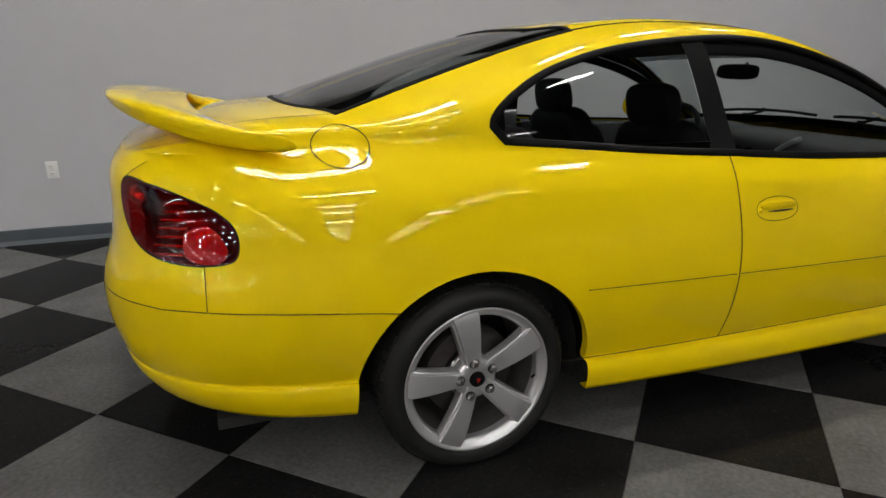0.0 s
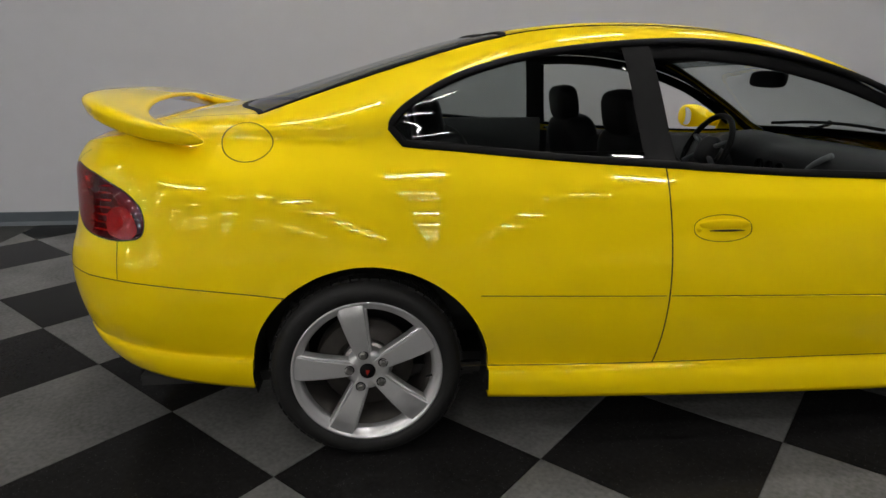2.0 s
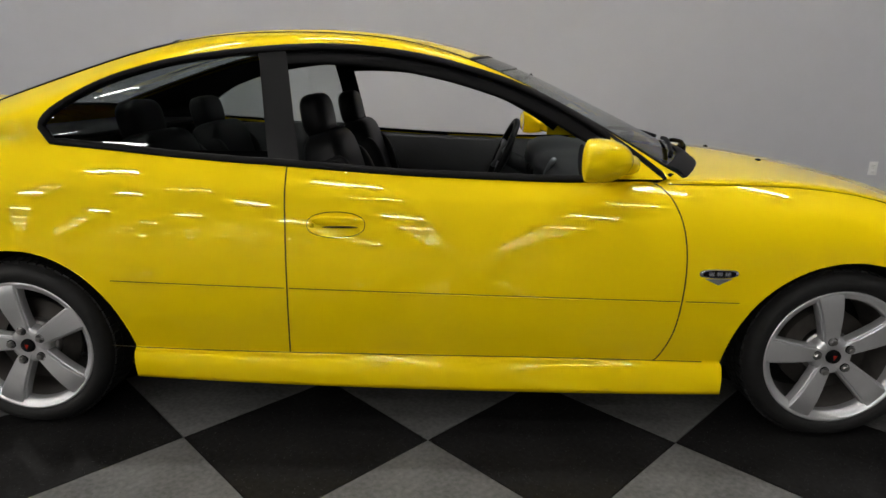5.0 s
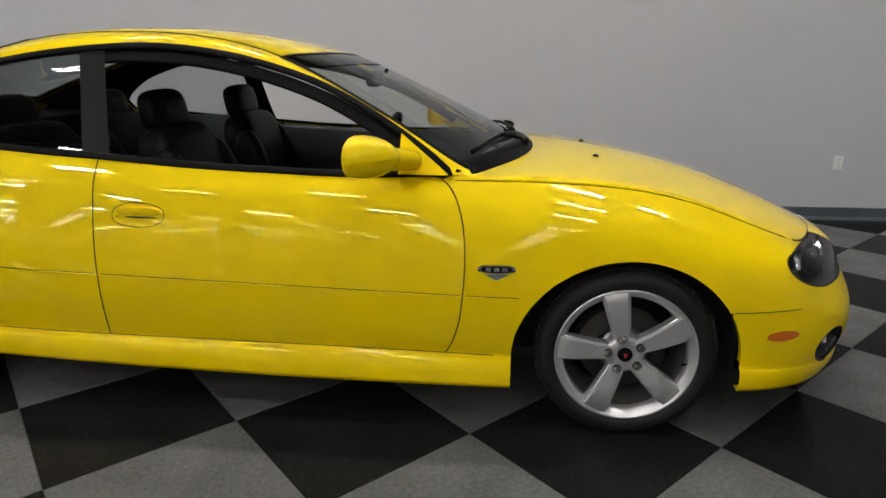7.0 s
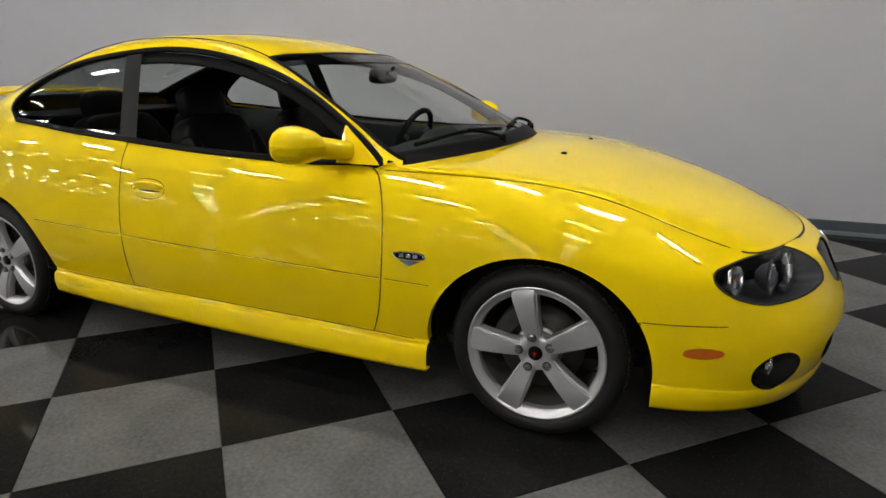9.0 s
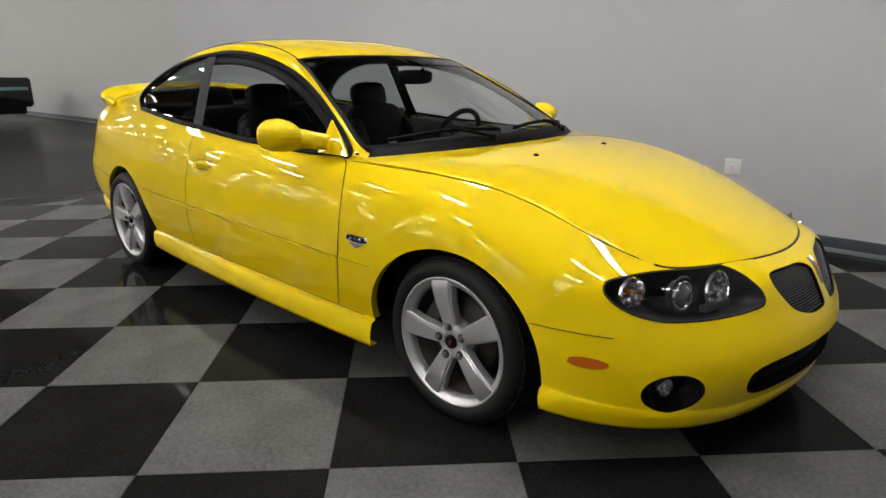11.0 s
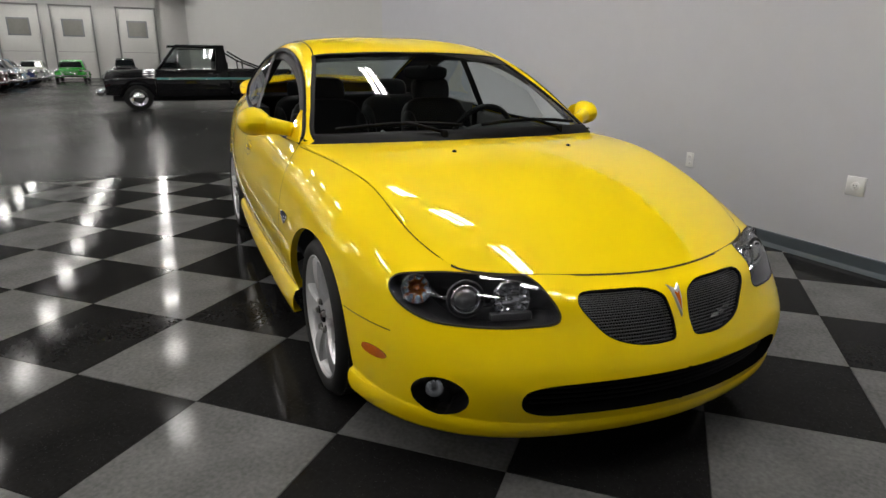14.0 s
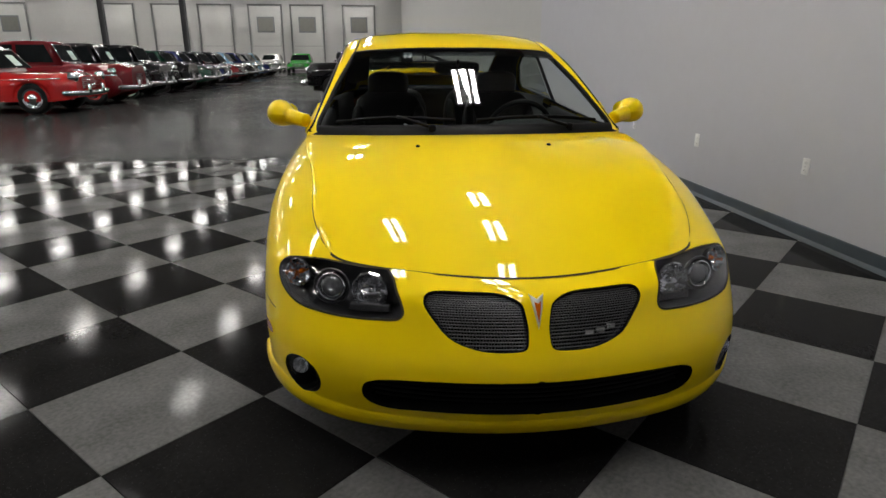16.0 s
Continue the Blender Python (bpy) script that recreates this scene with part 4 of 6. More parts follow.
band = grid_piece([[tuple(v + m * 0.0015) for v, m in zip(upper.p[a, rail : 2 * mid - rail + 1], upper.n[a, rail : 2 * mid - rail + 1])] for a in range(UT[7], UT[7] + 8)])
part("shade_band", band, BAND, panels["windscreen"], "dark tinted band along the windscreen's top")
for label in ("pillar", "pillar_left"):
    part("pillar_trim", upper.piece(label, 0.002), PILLAR, car, "satin black door pillar trim")


def seam(sheet, ab, parent, width=0.0034, closed=False, both=True, name="panel_gap"):
    for q in ([ab, sheet.twin(ab)] if both else [ab]):
        part(name, sheet.ribbon(q, width, 0.0012, closed=closed), SEAM, parent, smooth=True)


seam(hull, rear_edge, car, 0.0046)
seam(hull, front_edge, car, 0.0046)
seam(hull, rb_line, car, 0.0032)
seam(hull, fb_line[hull.at(fb_line)[:, 0] > 3.142], car, 0.003)
seam(hull, lamp_ab, car, 0.006, True)
seam(hull, tail_ab, car, 0.006, True)
hood_gap = np.stack([np.arange(UT[9], UT[12] + 1), np.full(UT[12] + 1 - UT[9], 0.05)], 1)
seam(upper, hood_gap, car, 0.0034)
lead_gap = np.stack([np.full(2 * mid + 1, UT[12] - 0.05), np.arange(2 * mid + 1)], 1)
seam(upper, lead_gap, car, 0.008, both=False)
boot_gap = np.stack([np.arange(0, UT[2] + 1), np.full(UT[2] + 1, float(rail))], 1)
seam(upper, boot_gap, car, 0.004)
for line in ([(-0.688, 0.716), (-0.690, 0.66), (-0.692, 0.603)], [(-0.800, 0.966), (-0.835, 0.945), (-0.864, 0.920)]):
    seam(hull, smooth_line(hull.find(line, [0, 2], ST[1], ST[5]), 16), car, 0.0026)
sill_gap = densify([(rear_edge[-1][0] - 50, sill_row + 0.1), (ST[11] - 30, sill_row + 0.1)], 160)
seam(hull, sill_gap, car, 0.003)

# window surrounds
for q in (win_ab, upper.twin(win_ab)):
    part("window_surround", upper.ribbon(q, 0.025, 0.001, 0.006), TRIM, car, "satin black rubber window surround")
frame_line = smooth_line([(x, z) for x, z in WIN_TOP if x > 0.6][::-1], 60)
turn = np.gradient(frame_line, axis=0)
turn /= np.linalg.norm(turn, axis=1, keepdims=True)
inset_line = frame_line + 0.030 * np.stack([turn[:, 1], -turn[:, 0]], 1)
inset_ab = smooth_line(upper.find(inset_line[(inset_line[:, 0] > 0.945) & (inset_line[:, 1] > 0.90)][::4], [0, 2], UT[2], UT[10], **win_zone), 60)
for q in (inset_ab, upper.twin(inset_ab)):
    part("door_frame_seal", upper.ribbon(q, 0.046, -0.012, 0.006, closed=False), TRIM, car, "black rubber seal inside the door opening")
for a0, a1, lab in ((UT[7], UT[9], "windscreen_seal"), (UT[2], UT[4], "rear_window_seal")):
    loop = np.r_[densify([(a0, rail), (a0, 2 * mid - rail)], 60)[:-1], densify([(a0, 2 * mid - rail), (a1, 2 * mid - rail)], 40)[:-1], densify([(a1, 2 * mid - rail), (a1, rail)], 60)[:-1], densify([(a1, rail), (a0, rail)], 40)[:-1]]
    part(lab, upper.ribbon(loop, 0.022, -0.001, 0.004), TRIM, car, "black rubber glass seal")
for s in (0, 1):
    drip = np.stack([np.arange(UT[4], UT[7] + 1), np.full(UT[7] + 1 - UT[4], float(rail))], 1)
    part("roof_joint_strip", upper.ribbon(upper.twin(drip) if s else drip, 0.008, 0.0, 0.002, closed=False), TRIM, car, "thin black roof joint strip")

# body side step, arch to arch: a dark line painted for its shade
for x0, x1 in ((0.395, 0.978), (0.995, 2.262), (2.28, 2.452)):
    zs = lambda x: 0.556 - 0.0235 * (x - 0.38)
    g = hull.find([(x, zs(x)) for x in np.linspace(x0, x1, 14)], [0, 2], *SIDE)
    seam(hull, smooth_line(g, 40), car, 0.0030, name="side_groove")
    # thin raised strip added below the line to catch the step's highlight
    g = hull.find([(x, zs(x) - 0.0045) for x in np.linspace(x0, x1, 14)], [0, 2], *SIDE)
    g = smooth_line(g, 40)
    for q in (g, hull.twin(g)):
        part("side_moulding", hull.ribbon(q, 0.0062, 0.0, 0.0016, closed=False), YELLOW, car)

# fuel flap: a round outline across the shoulder
ring_p, ring_n = [], []
for a in np.linspace(0, 2 * math.pi, 64, endpoint=False):
    x, z = -0.304 + 0.079 * math.cos(a), 0.997 + 0.054 * math.sin(a)
    sheet, q = (hull, hull.find([(x, z)], [0, 2], ST[4], ST[6])) if z < 0.985 else (upper, upper.find([(x, z)], [0, 2], 0, UT[4], lo_b=0, hi_b=UL[2] + 1))
    ring_p.append(sheet.at(q)[0])
    ring_n.append(sheet.at(q, sheet.n)[0])
part("fuel_flap_gap", strip(np.array(ring_p), np.array(ring_n), 0.0032, 0.0014, 0.0, True), SEAM, car)

# wheel houses, arch lips and floor pan
for ab, (cx, cz, rx, rz) in zip(arch_ab, ARCHES):
    for side in (-1, 1):
        q = ab if side < 0 else hull.twin(ab)
        p = hull.at(q)
        lip = [[tuple(v), (v[0], v[1] - side * 0.028, v[2] + 0.004)] for v in p]
        part("arch_lip", grid_piece(lip), YELLOW, car)
        rows = []
        for a in np.linspace(-0.25, math.pi + 0.25, 30):
            c, s = math.cos(a), math.sin(a)
            rows.append([(cx - (rx + 0.008) * c, side * w, cz + (rz + 0.01) * s) for w in (0.785, 0.68, 0.56)])
        part("wheel_house", grid_piece(rows), LINER, car, "black wheel house liner")
        part("wheel_house_wall", grid_piece([[(cx - rx, side * 0.56, 0.12), (cx + rx, side * 0.56, 0.12)], [(cx - rx, side * 0.56, 0.66), (cx + rx, side * 0.56, 0.66)]]), LINER, car)
part("floor_pan", box(-0.70, 3.15, -0.70, 0.70, 0.205, 0.24), LINER, car, "dark underbody floor pan", smooth=False)


# ---- wheels ----
BARREL = plain("dusty_rim_barrel", (0.15, 0.14, 0.13), rough=0.5, metal=0.5, grain=0.3, scale=30.0)
def spoke(turn):
    rows = []
    for r, hw, d in ((0.030, 0.0205, 0.012), (0.060, 0.0215, 0.009), (0.095, 0.0255, 0.003), (0.130, 0.0295, -0.002), (0.165, 0.0335, -0.004), (0.195, 0.037, -0.003), (0.214, 0.039, 0.000), (0.227, 0.040, 0.004)):
        k = 0.0075
        flank = [(hw + k, 0.040), (hw + k, 0.013), (hw + k - 0.0015, 0.0095), (hw + k - 0.004, 0.0085), (hw + 0.0012, 0.0095), (hw, 0.003), (hw - 0.002, 0.0)]
        rows.append([(r, d + o, -w) for w, o in flank] + [(r, d - 0.001, 0)] + [(r, d + o, w) for w, o in reversed(flank)])
    v, f = grid_piece(rows)
    return moved((v, f), Matrix.Rotation(-turn, 4, "Y"))


def wheel(at, side):
    w = thing("wheel", "", "", (at[0], at[1], at[2]))
    for key in ("label", "category"):
        if key in w:
            del w[key]
    w.parent = car
    if side > 0:
        w.matrix_basis = pose(*at, 0, 0, 180)
    prof = [(0.222, 0.03), (0.232, 0.006), (0.240, -0.004), (0.262, -0.012), (0.280, -0.006), (0.293, 0.010), (TYRE_R - 0.002, 0.030), (TYRE_R, 0.050), (TYRE_R, 0.170), (TYRE_R - 0.004, 0.20), (0.28, 0.222), (0.24, 0.22), (0.222, 0.20)]
    tyre = part("tyre", lathe(prof, 96), RUBBER, w, "black low-profile rubber tyre")
    blocks = []
    for k in range(64):
        for y0, y1, ph in ((0.024, 0.062, 0), (0.070, 0.098, 0.5), (0.106, 0.134, 0), (0.142, 0.180, 0.5)):
            b = box(-0.0115, 0.0115, y0, y1, TYRE_R - 0.004, TYRE_R + 0.003)
            blocks.append(moved(b, Matrix.Rotation(2 * math.pi * (k + ph) / 64, 4, "Y")))
    part("tread", joined(*blocks), RUBBER, tyre, smooth=False)
    rim = part("rim", lathe([(0.236, 0.030), (0.2385, 0.004), (0.236, -0.003), (0.230, -0.003), (0.2255, 0.003), (0.219, 0.006), (0.210, 0.012), (0.206, 0.022), (0.205, 0.040)], 96), ALLOY, w, "silver painted alloy rim")
    part("rim_barrel", lathe([(0.205, 0.040), (0.202, 0.09), (0.200, 0.20)], 64), BARREL, w, "dark dusty rim barrel")
    for k in range(5):
        part("spoke", spoke(radians(30 + 72 * k)), ALLOY, rim, smooth=True, angle=28)
    part("hub_face", lathe([(0.0, 0.016), (0.030, 0.014), (0.050, 0.012), (0.062, 0.016), (0.068, 0.030), (0.070, 0.06)], 48), ALLOY, w)
    cap = part("centre_cap", lathe([(0.0, 0.003), (0.020, 0.004), (0.0235, 0.007), (0.025, 0.014)], 40), TRIM, w, "black centre cap with a red arrow mark")
    part("cap_mark", ([(-0.006, 0.0025, 0.008), (0.008, 0.0025, 0.006), (-0.001, 0.0025, -0.011)], [(0, 1, 2)]), MARKRED, cap, smooth=False)
    for k in range(5):
        a = radians(30 + 72 * k)
        nut = moved(lathe([(0.0, -0.005), (0.0085, -0.005), (0.0115, -0.002), (0.0120, 0.020)], 6), Matrix.Translation((0.057 * math.cos(a), 0, 0.057 * math.sin(a))))
        part("lug_nut", nut, STEEL, w, smooth=False)
        pocket = moved(lathe([(0.0125, 0.003), (0.0150, 0.002), (0.0160, 0.008)], 20), Matrix.Translation((0.057 * math.cos(a), 0.004, 0.057 * math.sin(a))))
        part("nut_recess", pocket, TRIM, w)
    part("brake_disc", lathe([(0.05, 0.075), (0.148, 0.075), (0.148, 0.099), (0.05, 0.099)], 64), IRON, w, "cast iron brake disc")
    part("disc_hat", lathe([(0.0, 0.052), (0.078, 0.052), (0.082, 0.060), (0.082, 0.078)], 40), STEEL, w)
    cal = [lathe([(0.105, 0.045), (0.160, 0.045), (0.166, 0.060), (0.166, 0.11), (0.105, 0.11)], 10, "y", (0.30, 0.46))]
    part("brake_caliper", joined(*cal), IRON, w, "grey brake caliper", angle=30)
    va = radians(-8)
    part("valve", tube([(0.205 * math.cos(va), 0.02, 0.205 * math.sin(va)), (0.188 * math.cos(va), 0.006, 0.188 * math.sin(va))], 0.004), TRIM, w)
    return w


MARKRED = plain("red_emblem_enamel", (0.45, 0.02, 0.01), rough=0.25, coat=0.6)
for x, y in ((AXLE_R, 0.862), (AXLE_F, 0.864)):
    for s in (-1, 1):
        wheel((x, s * y, HUB_Z), s)


# ---- lamps and grilles in the nose and tail ----
def recess(sheet, label, ab, depth, mat, parent, name, back_mat=None, keep=0.8):
    """A bowl behind an opening: side walls along its outline and a back wall."""
    p, n = sheet.at(ab), sheet.at(ab, sheet.n)
    n /= np.linalg.norm(n, axis=1, keepdims=True)
    c = p.mean(0)
    rows = []
    for k, (sh, dp) in enumerate(((1.0, 0.0), (0.985, 0.25), (0.95, 0.6), (keep, 1.0))):
        rows.append([tuple(c + (v - c) * sh - m * depth * dp) for v, m in zip(p, n)])
    rows = [list(r) for r in zip(*rows)]
    walls = grid_piece(rows, True)
    nb = len(rows)
    verts, faces = walls
    verts = list(verts) + [tuple(c - n.mean(0) / np.linalg.norm(n.mean(0)) * depth * 1.02)]
    m = len(rows[0])
    faces = list(faces) + [(i * m + m - 1, ((i + 1) % nb) * m + m - 1, len(verts) - 1) for i in range(nb)]
    return part(name, (verts, faces), mat, parent)


def reflector(at, aim, r, depth, parent, name, mat=REFLECTOR, bulb=None, facets=24):
    rot = Vector(aim).normalized().to_track_quat("Z", "Y").to_matrix().to_4x4()
    prof = [(r * math.sin(t) if t < 1.57 else r, -depth * math.cos(t)) for t in np.linspace(0.02, 1.55, 9)] + [(r * 1.04, 0.004), (r * 1.10, -0.004)]
    m = Matrix.Translation(at) @ rot
    ob = part(name, moved(lathe(prof, facets, "z"), m), mat, parent, angle=20)
    if bulb:
        part("bulb", moved(ellipsoid((0, 0, -depth * 0.55), (r * 0.22, r * 0.22, depth * 0.42), 14, 8), m), bulb, ob)
    return ob


for side in ("", "_left"):
    sg = -1 if side == "" else 1
    flip = (lambda ab: ab) if side == "" else hull.twin
    lamp = part("headlight", hull.piece("headlight" + side, -0.001), LENS, car, "clear headlight with dark housing and three chrome reflectors")
    recess(hull, "headlight", flip(lamp_ab), 0.085, HOUSING, lamp, "lamp_housing", keep=0.72)
    for (x, w, z), r, bulb, nm in (((3.392, 0.702, 0.584), 0.043, AMBER, "turn_signal_reflector"), ((3.497, 0.590, 0.571), 0.054, None, "low_beam_bowl"), ((3.556, 0.472, 0.573), 0.054, CHROME, "high_beam_reflector")):
        aim = Vector((1, sg * (0.45 if r < 0.045 else 0.25), 0.10)).normalized()
        m = Matrix.Translation((x, sg * w, z)) @ aim.to_track_quat("Z", "Y").to_matrix().to_4x4()
        if nm.startswith("low"):
            bowl = part(nm, moved(lathe([(0.020, -0.045), (0.040, -0.030), (0.050, -0.008), (0.054, 0.002), (0.058, -0.004)], 40, "z"), m), HOUSING, lamp)
            part("projector_ring", moved(lathe([(0.036, -0.010), (0.039, 0.004), (0.043, 0.005), (0.046, -0.006)], 40, "z"), m), CHROME, bowl)
            part("projector_lens", moved(ellipsoid((0, 0, -0.008), (0.037, 0.037, 0.026), 28, 14), m), PROJECTOR, bowl, "dark glass projector lens")
            continue
        ob = reflector((x, sg * w, z), aim, r, 0.045, lamp, nm, bulb=bulb, facets=12)
        # stepped facets round the bulb
        for k in range(9):
            a = 2 * math.pi * k / 9
            c = m @ Vector((0.70 * r * math.cos(a), 0.70 * r * math.sin(a), -0.016))
            part("reflector_facet", moved(ellipsoid((0, 0, 0), (0.20 * r, 0.13 * r, 0.006), 8, 6, 0.5), Matrix.Translation(c) @ m.to_3x3().to_4x4() @ Matrix.Rotation(a + 0.6 * k, 4, "Z") @ Matrix.Rotation(0.5, 4, "X")), REFLECTOR, ob, smooth=False)
        if nm.startswith("high"):
            part("lamp_shield", moved(box(-0.062, 0.062, -0.062, -0.040, -0.020, 0.004, 0.004), m), HOUSING, ob)
    fogl = part("fog_light", hull.piece("fog_light" + side, -0.006), LENS, car, "round fog light in a dark bumper recess")
    recess(hull, "fog", flip(fog_ab), 0.07, TRIM, fogl, "fog_recess", keep=0.8)
    fc = hull.at(flip(fog_ab)).mean(0)
    reflector((fc[0] - 0.022, fc[1] + sg * 0.006, fc[2] + 0.016), (1, sg * 0.35, 0.05), 0.026, 0.03, fogl, "fog_reflector", bulb=CHROME, facets=16)
    part("side_marker", hull.piece("side_marker" + side, 0.002), AMBER, car, "amber oval side marker lens")
    tl = part("tail_light", hull.piece("tail_light" + side, 0.0015), TAILGLASS, car, "glossy red tail light wrapping the rear corner")
    rc = recess(hull, "tail", flip(tail_ab), 0.05, REDBOWL, tl, "tail_lamp_bowl", keep=0.86)
    for (x, z), r in (((-0.850, 0.878), 0.028), ((-0.856, 0.815), 0.030)):
        q = hull.at(flip(hull.find([(x, z)], [0, 2], ST[1], ST[5])))[0]
        reflector((q[0] + 0.016, q[1] - sg * 0.018, q[2]), (-1, sg * 0.9, 0), r, 0.02, tl, "clear_lamp_pod", facets=18)
    inner = curve_ab(hull, [(-0.735, 0.79), (-0.68, 0.815), (-0.645, 0.79), (-0.632, 0.745), (-0.66, 0.722), (-0.735, 0.735)], [0, 2], ST[1], ST[5], 40)
    ip, inn = hull.at(flip(inner)), hull.at(flip(inner), hull.n)
    cc = ip.mean(0)
    verts = [tuple(v - 0.012 * m) for v, m in zip(ip, inn)] + [tuple(cc - 0.008 * inn.mean(0))]
    part("brake_lamp_panel", (verts, [(i, (i + 1) % 40, 40) for i in range(40)]), REDLENS, tl)
    # slanted ribs in the bowl
    ribs = []
    for k in range(7):
        z = 0.735 + 0.022 * k
        xs0, xs1 = -0.825 + 0.008 * k, -0.745 + 0.004 * k
        line = flip(hull.find([(xs0, z), ((xs0 + xs1) / 2, z + 0.004), (xs1, z + 0.006)], [0, 2], ST[1], ST[5]))
        ribs.append(tube([tuple(v - 0.018 * m) for v, m in zip(hull.at(line), hull.at(line, hull.n))], 0.004, 6))
    part("reflector_ribs", joined(*ribs), REDLENS, tl)

    # grille with a cell mesh
    ab = flip(grille_ab)
    # black sheet behind the mesh, painted as deep shade
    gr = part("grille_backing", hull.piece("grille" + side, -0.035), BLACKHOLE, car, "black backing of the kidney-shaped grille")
    recess(hull, "grille", ab, 0.034, TRIM, gr, "grille_duct", keep=0.97)
    part("grille_frame", hull.ribbon(ab, 0.010, -0.006, 0.004), TRIM, gr, "dark grille frame")
    lo_b, hi_b = ab[:, 1].min(), ab[:, 1].max()
    bars = []

    def spans(b):
        xs = []
        for (a0, b0), (a1, b1) in zip(ab, np.roll(ab, -1, 0)):
            if (b0 > b) != (b1 > b):
                xs.append(a0 + (a1 - a0) * (b - b0) / (b1 - b0))
        return (min(xs), max(xs)) if len(xs) > 1 else None

    count = 21
    for k in range(1, count):
        b = lo_b + (hi_b - lo_b) * k / count
        sp = spans(b)
        if not sp:
            continue
        line = densify([(sp[0], b), (sp[1], b)], 24)
        p, n = hull.at(line), hull.at(line, hull.n)
        bars.append(tube([tuple(v - 0.010 * m) for v, m in zip(p, n)], 0.0017, 5))
        b2 = b + (hi_b - lo_b) / count
        sp2 = spans(min(b2, hi_b - 1e-3)) or sp
        lo_a, hi_a = max(sp[0], sp2[0]), min(sp[1], sp2[1])
        width = np.linalg.norm(hull.at([(sp[0], b)])[0] - hull.at([(sp[1], b)])[0])
        cells = max(2, int(width / 0.0085))
        for c in range(cells):
            a = sp[0] + (sp[1] - sp[0]) * (c + (0.5 if k % 2 else 0.0)) / cells
            if lo_a < a < hi_a and b2 < hi_b:
                q = hull.at([(a, b), (a, b2)])
                m = hull.at([(a, b), (a, b2)], hull.n)
                bars.append(tube([tuple(q[i] - 0.015 * m[i]) for i in (0, 1)], 0.0008, 4, cap=False))
    part("grille_mesh", joined(*bars), MESHGREY, gr, "grey honeycomb grille mesh")

# the intake's dark depth is a black sheet and black duct walls
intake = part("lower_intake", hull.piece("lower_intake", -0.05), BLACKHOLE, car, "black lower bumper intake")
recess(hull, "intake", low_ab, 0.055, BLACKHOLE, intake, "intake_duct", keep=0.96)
for k in range(1, 6):
    b0, b1 = low_ab[:, 1].min(), low_ab[:, 1].max()
    b = b0 + (b1 - b0) * k / 6
    line = densify([(ST[14] + 8, b), (2 * hull.half - ST[14] - 8, b)], 60)
    p, n = hull.at(line), hull.at(line, hull.n)
    part("intake_slat", grid_piece([[tuple(v - (0.030 + dd) * m + Vector((0, 0, hh))) for dd, hh in ((0, -0.002), (0, 0.003), (0.016, 0.005), (0.016, 0.0), (0, -0.002))] for v, m in zip(p, n)]), TRIM, intake)

# nose arrowhead and fender badge as plain shapes


def nose_x(z):
    col = hull.p[hull.half]
    return float(np.interp(z, col[:, 2], col[:, 0]))


def plate(points, thick, out):
    """A small flat plate with bevelled edge from points, raised along out."""
    p = [Vector(q) for q in points]
    c = sum(p, Vector()) / len(p)
    top = [c + (q - c) * 0.86 + Vector(out) * thick for q in p]
    n = len(p)
    return [tuple(q) for q in p + top], [tuple(range(n, 2 * n))] + [(i, (i + 1) % n, n + (i + 1) % n, n + i) for i in range(n)]


arrow = [(0.0, 0.588), (0.022, 0.600), (0.013, 0.565), (0.0, 0.512), (-0.013, 0.565), (-0.022, 0.600)]
emb = part("nose_emblem", plate([(nose_x(z) + 0.001, y, z) for y, z in arrow], 0.007, (0.9, 0, 0.4)), ALLOY, car, "chrome arrowhead nose emblem with an orange centre", smooth=False)
arrow2 = [(0.0, 0.580), (0.010, 0.586), (0.006, 0.562), (0.0, 0.530), (-0.006, 0.562), (-0.010, 0.586)]
part("emblem_centre", plate([(nose_x(z) + 0.009, y, z) for y, z in arrow2], 0.001, (0.9, 0, 0.4)), AMBER, emb, smooth=False)


def on_side(x, z, lift=0.002, sg=-1):
    q = hull.find([(x, z)], [0, 2], *SIDE)
    v = hull.at(q)[0] + hull.at(q, hull.n)[0] * lift
    return (v[0], v[1] if sg < 0 else -v[1], v[2])


for sg in (-1, 1):
    ring = [(2.378 + 0.062 * math.cos(a), 0.604 + 0.0155 * math.copysign(abs(math.sin(a)) ** 0.6, math.sin(a))) for a in np.linspace(0, 2 * math.pi, 24, endpoint=False)]
    bd = part("fender_badge", plate([on_side(x, z, 0.001, sg) for x, z in ring], 0.004, (0, sg, 0)), CHROME, car, "chrome-edged black fender badge with a grey shield below", smooth=False)
    ring2 = [(2.378 + (x - 2.378) * 0.84, 0.604 + (z - 0.604) * 0.72) for x, z in ring]
    part("badge_field", plate([on_side(x, z, 0.0055, sg) for x, z in ring2], 0.0006, (0, sg, 0)), TRIM, bd, smooth=False)
    for k in (-1, 0, 1):
        x0 = 2.378 + 0.026 * k
        part("badge_mark", plate([on_side(x0 + dx, 0.604 + dz, 0.0068, sg) for dx, dz in ((-0.009, -0.0065), (0.009, -0.0065), (0.009, 0.0065), (-0.009, 0.0065))], 0.0006, (0, sg, 0)), REFLECTOR, bd, smooth=False)
    part("badge_shield", plate([on_side(2.378 + dx, z, 0.001, sg) for dx, z in ((-0.044, 0.588), (0.044, 0.588), (0.0, 0.567))], 0.003, (0, sg, 0)), DASHLIGHT, bd, smooth=False)
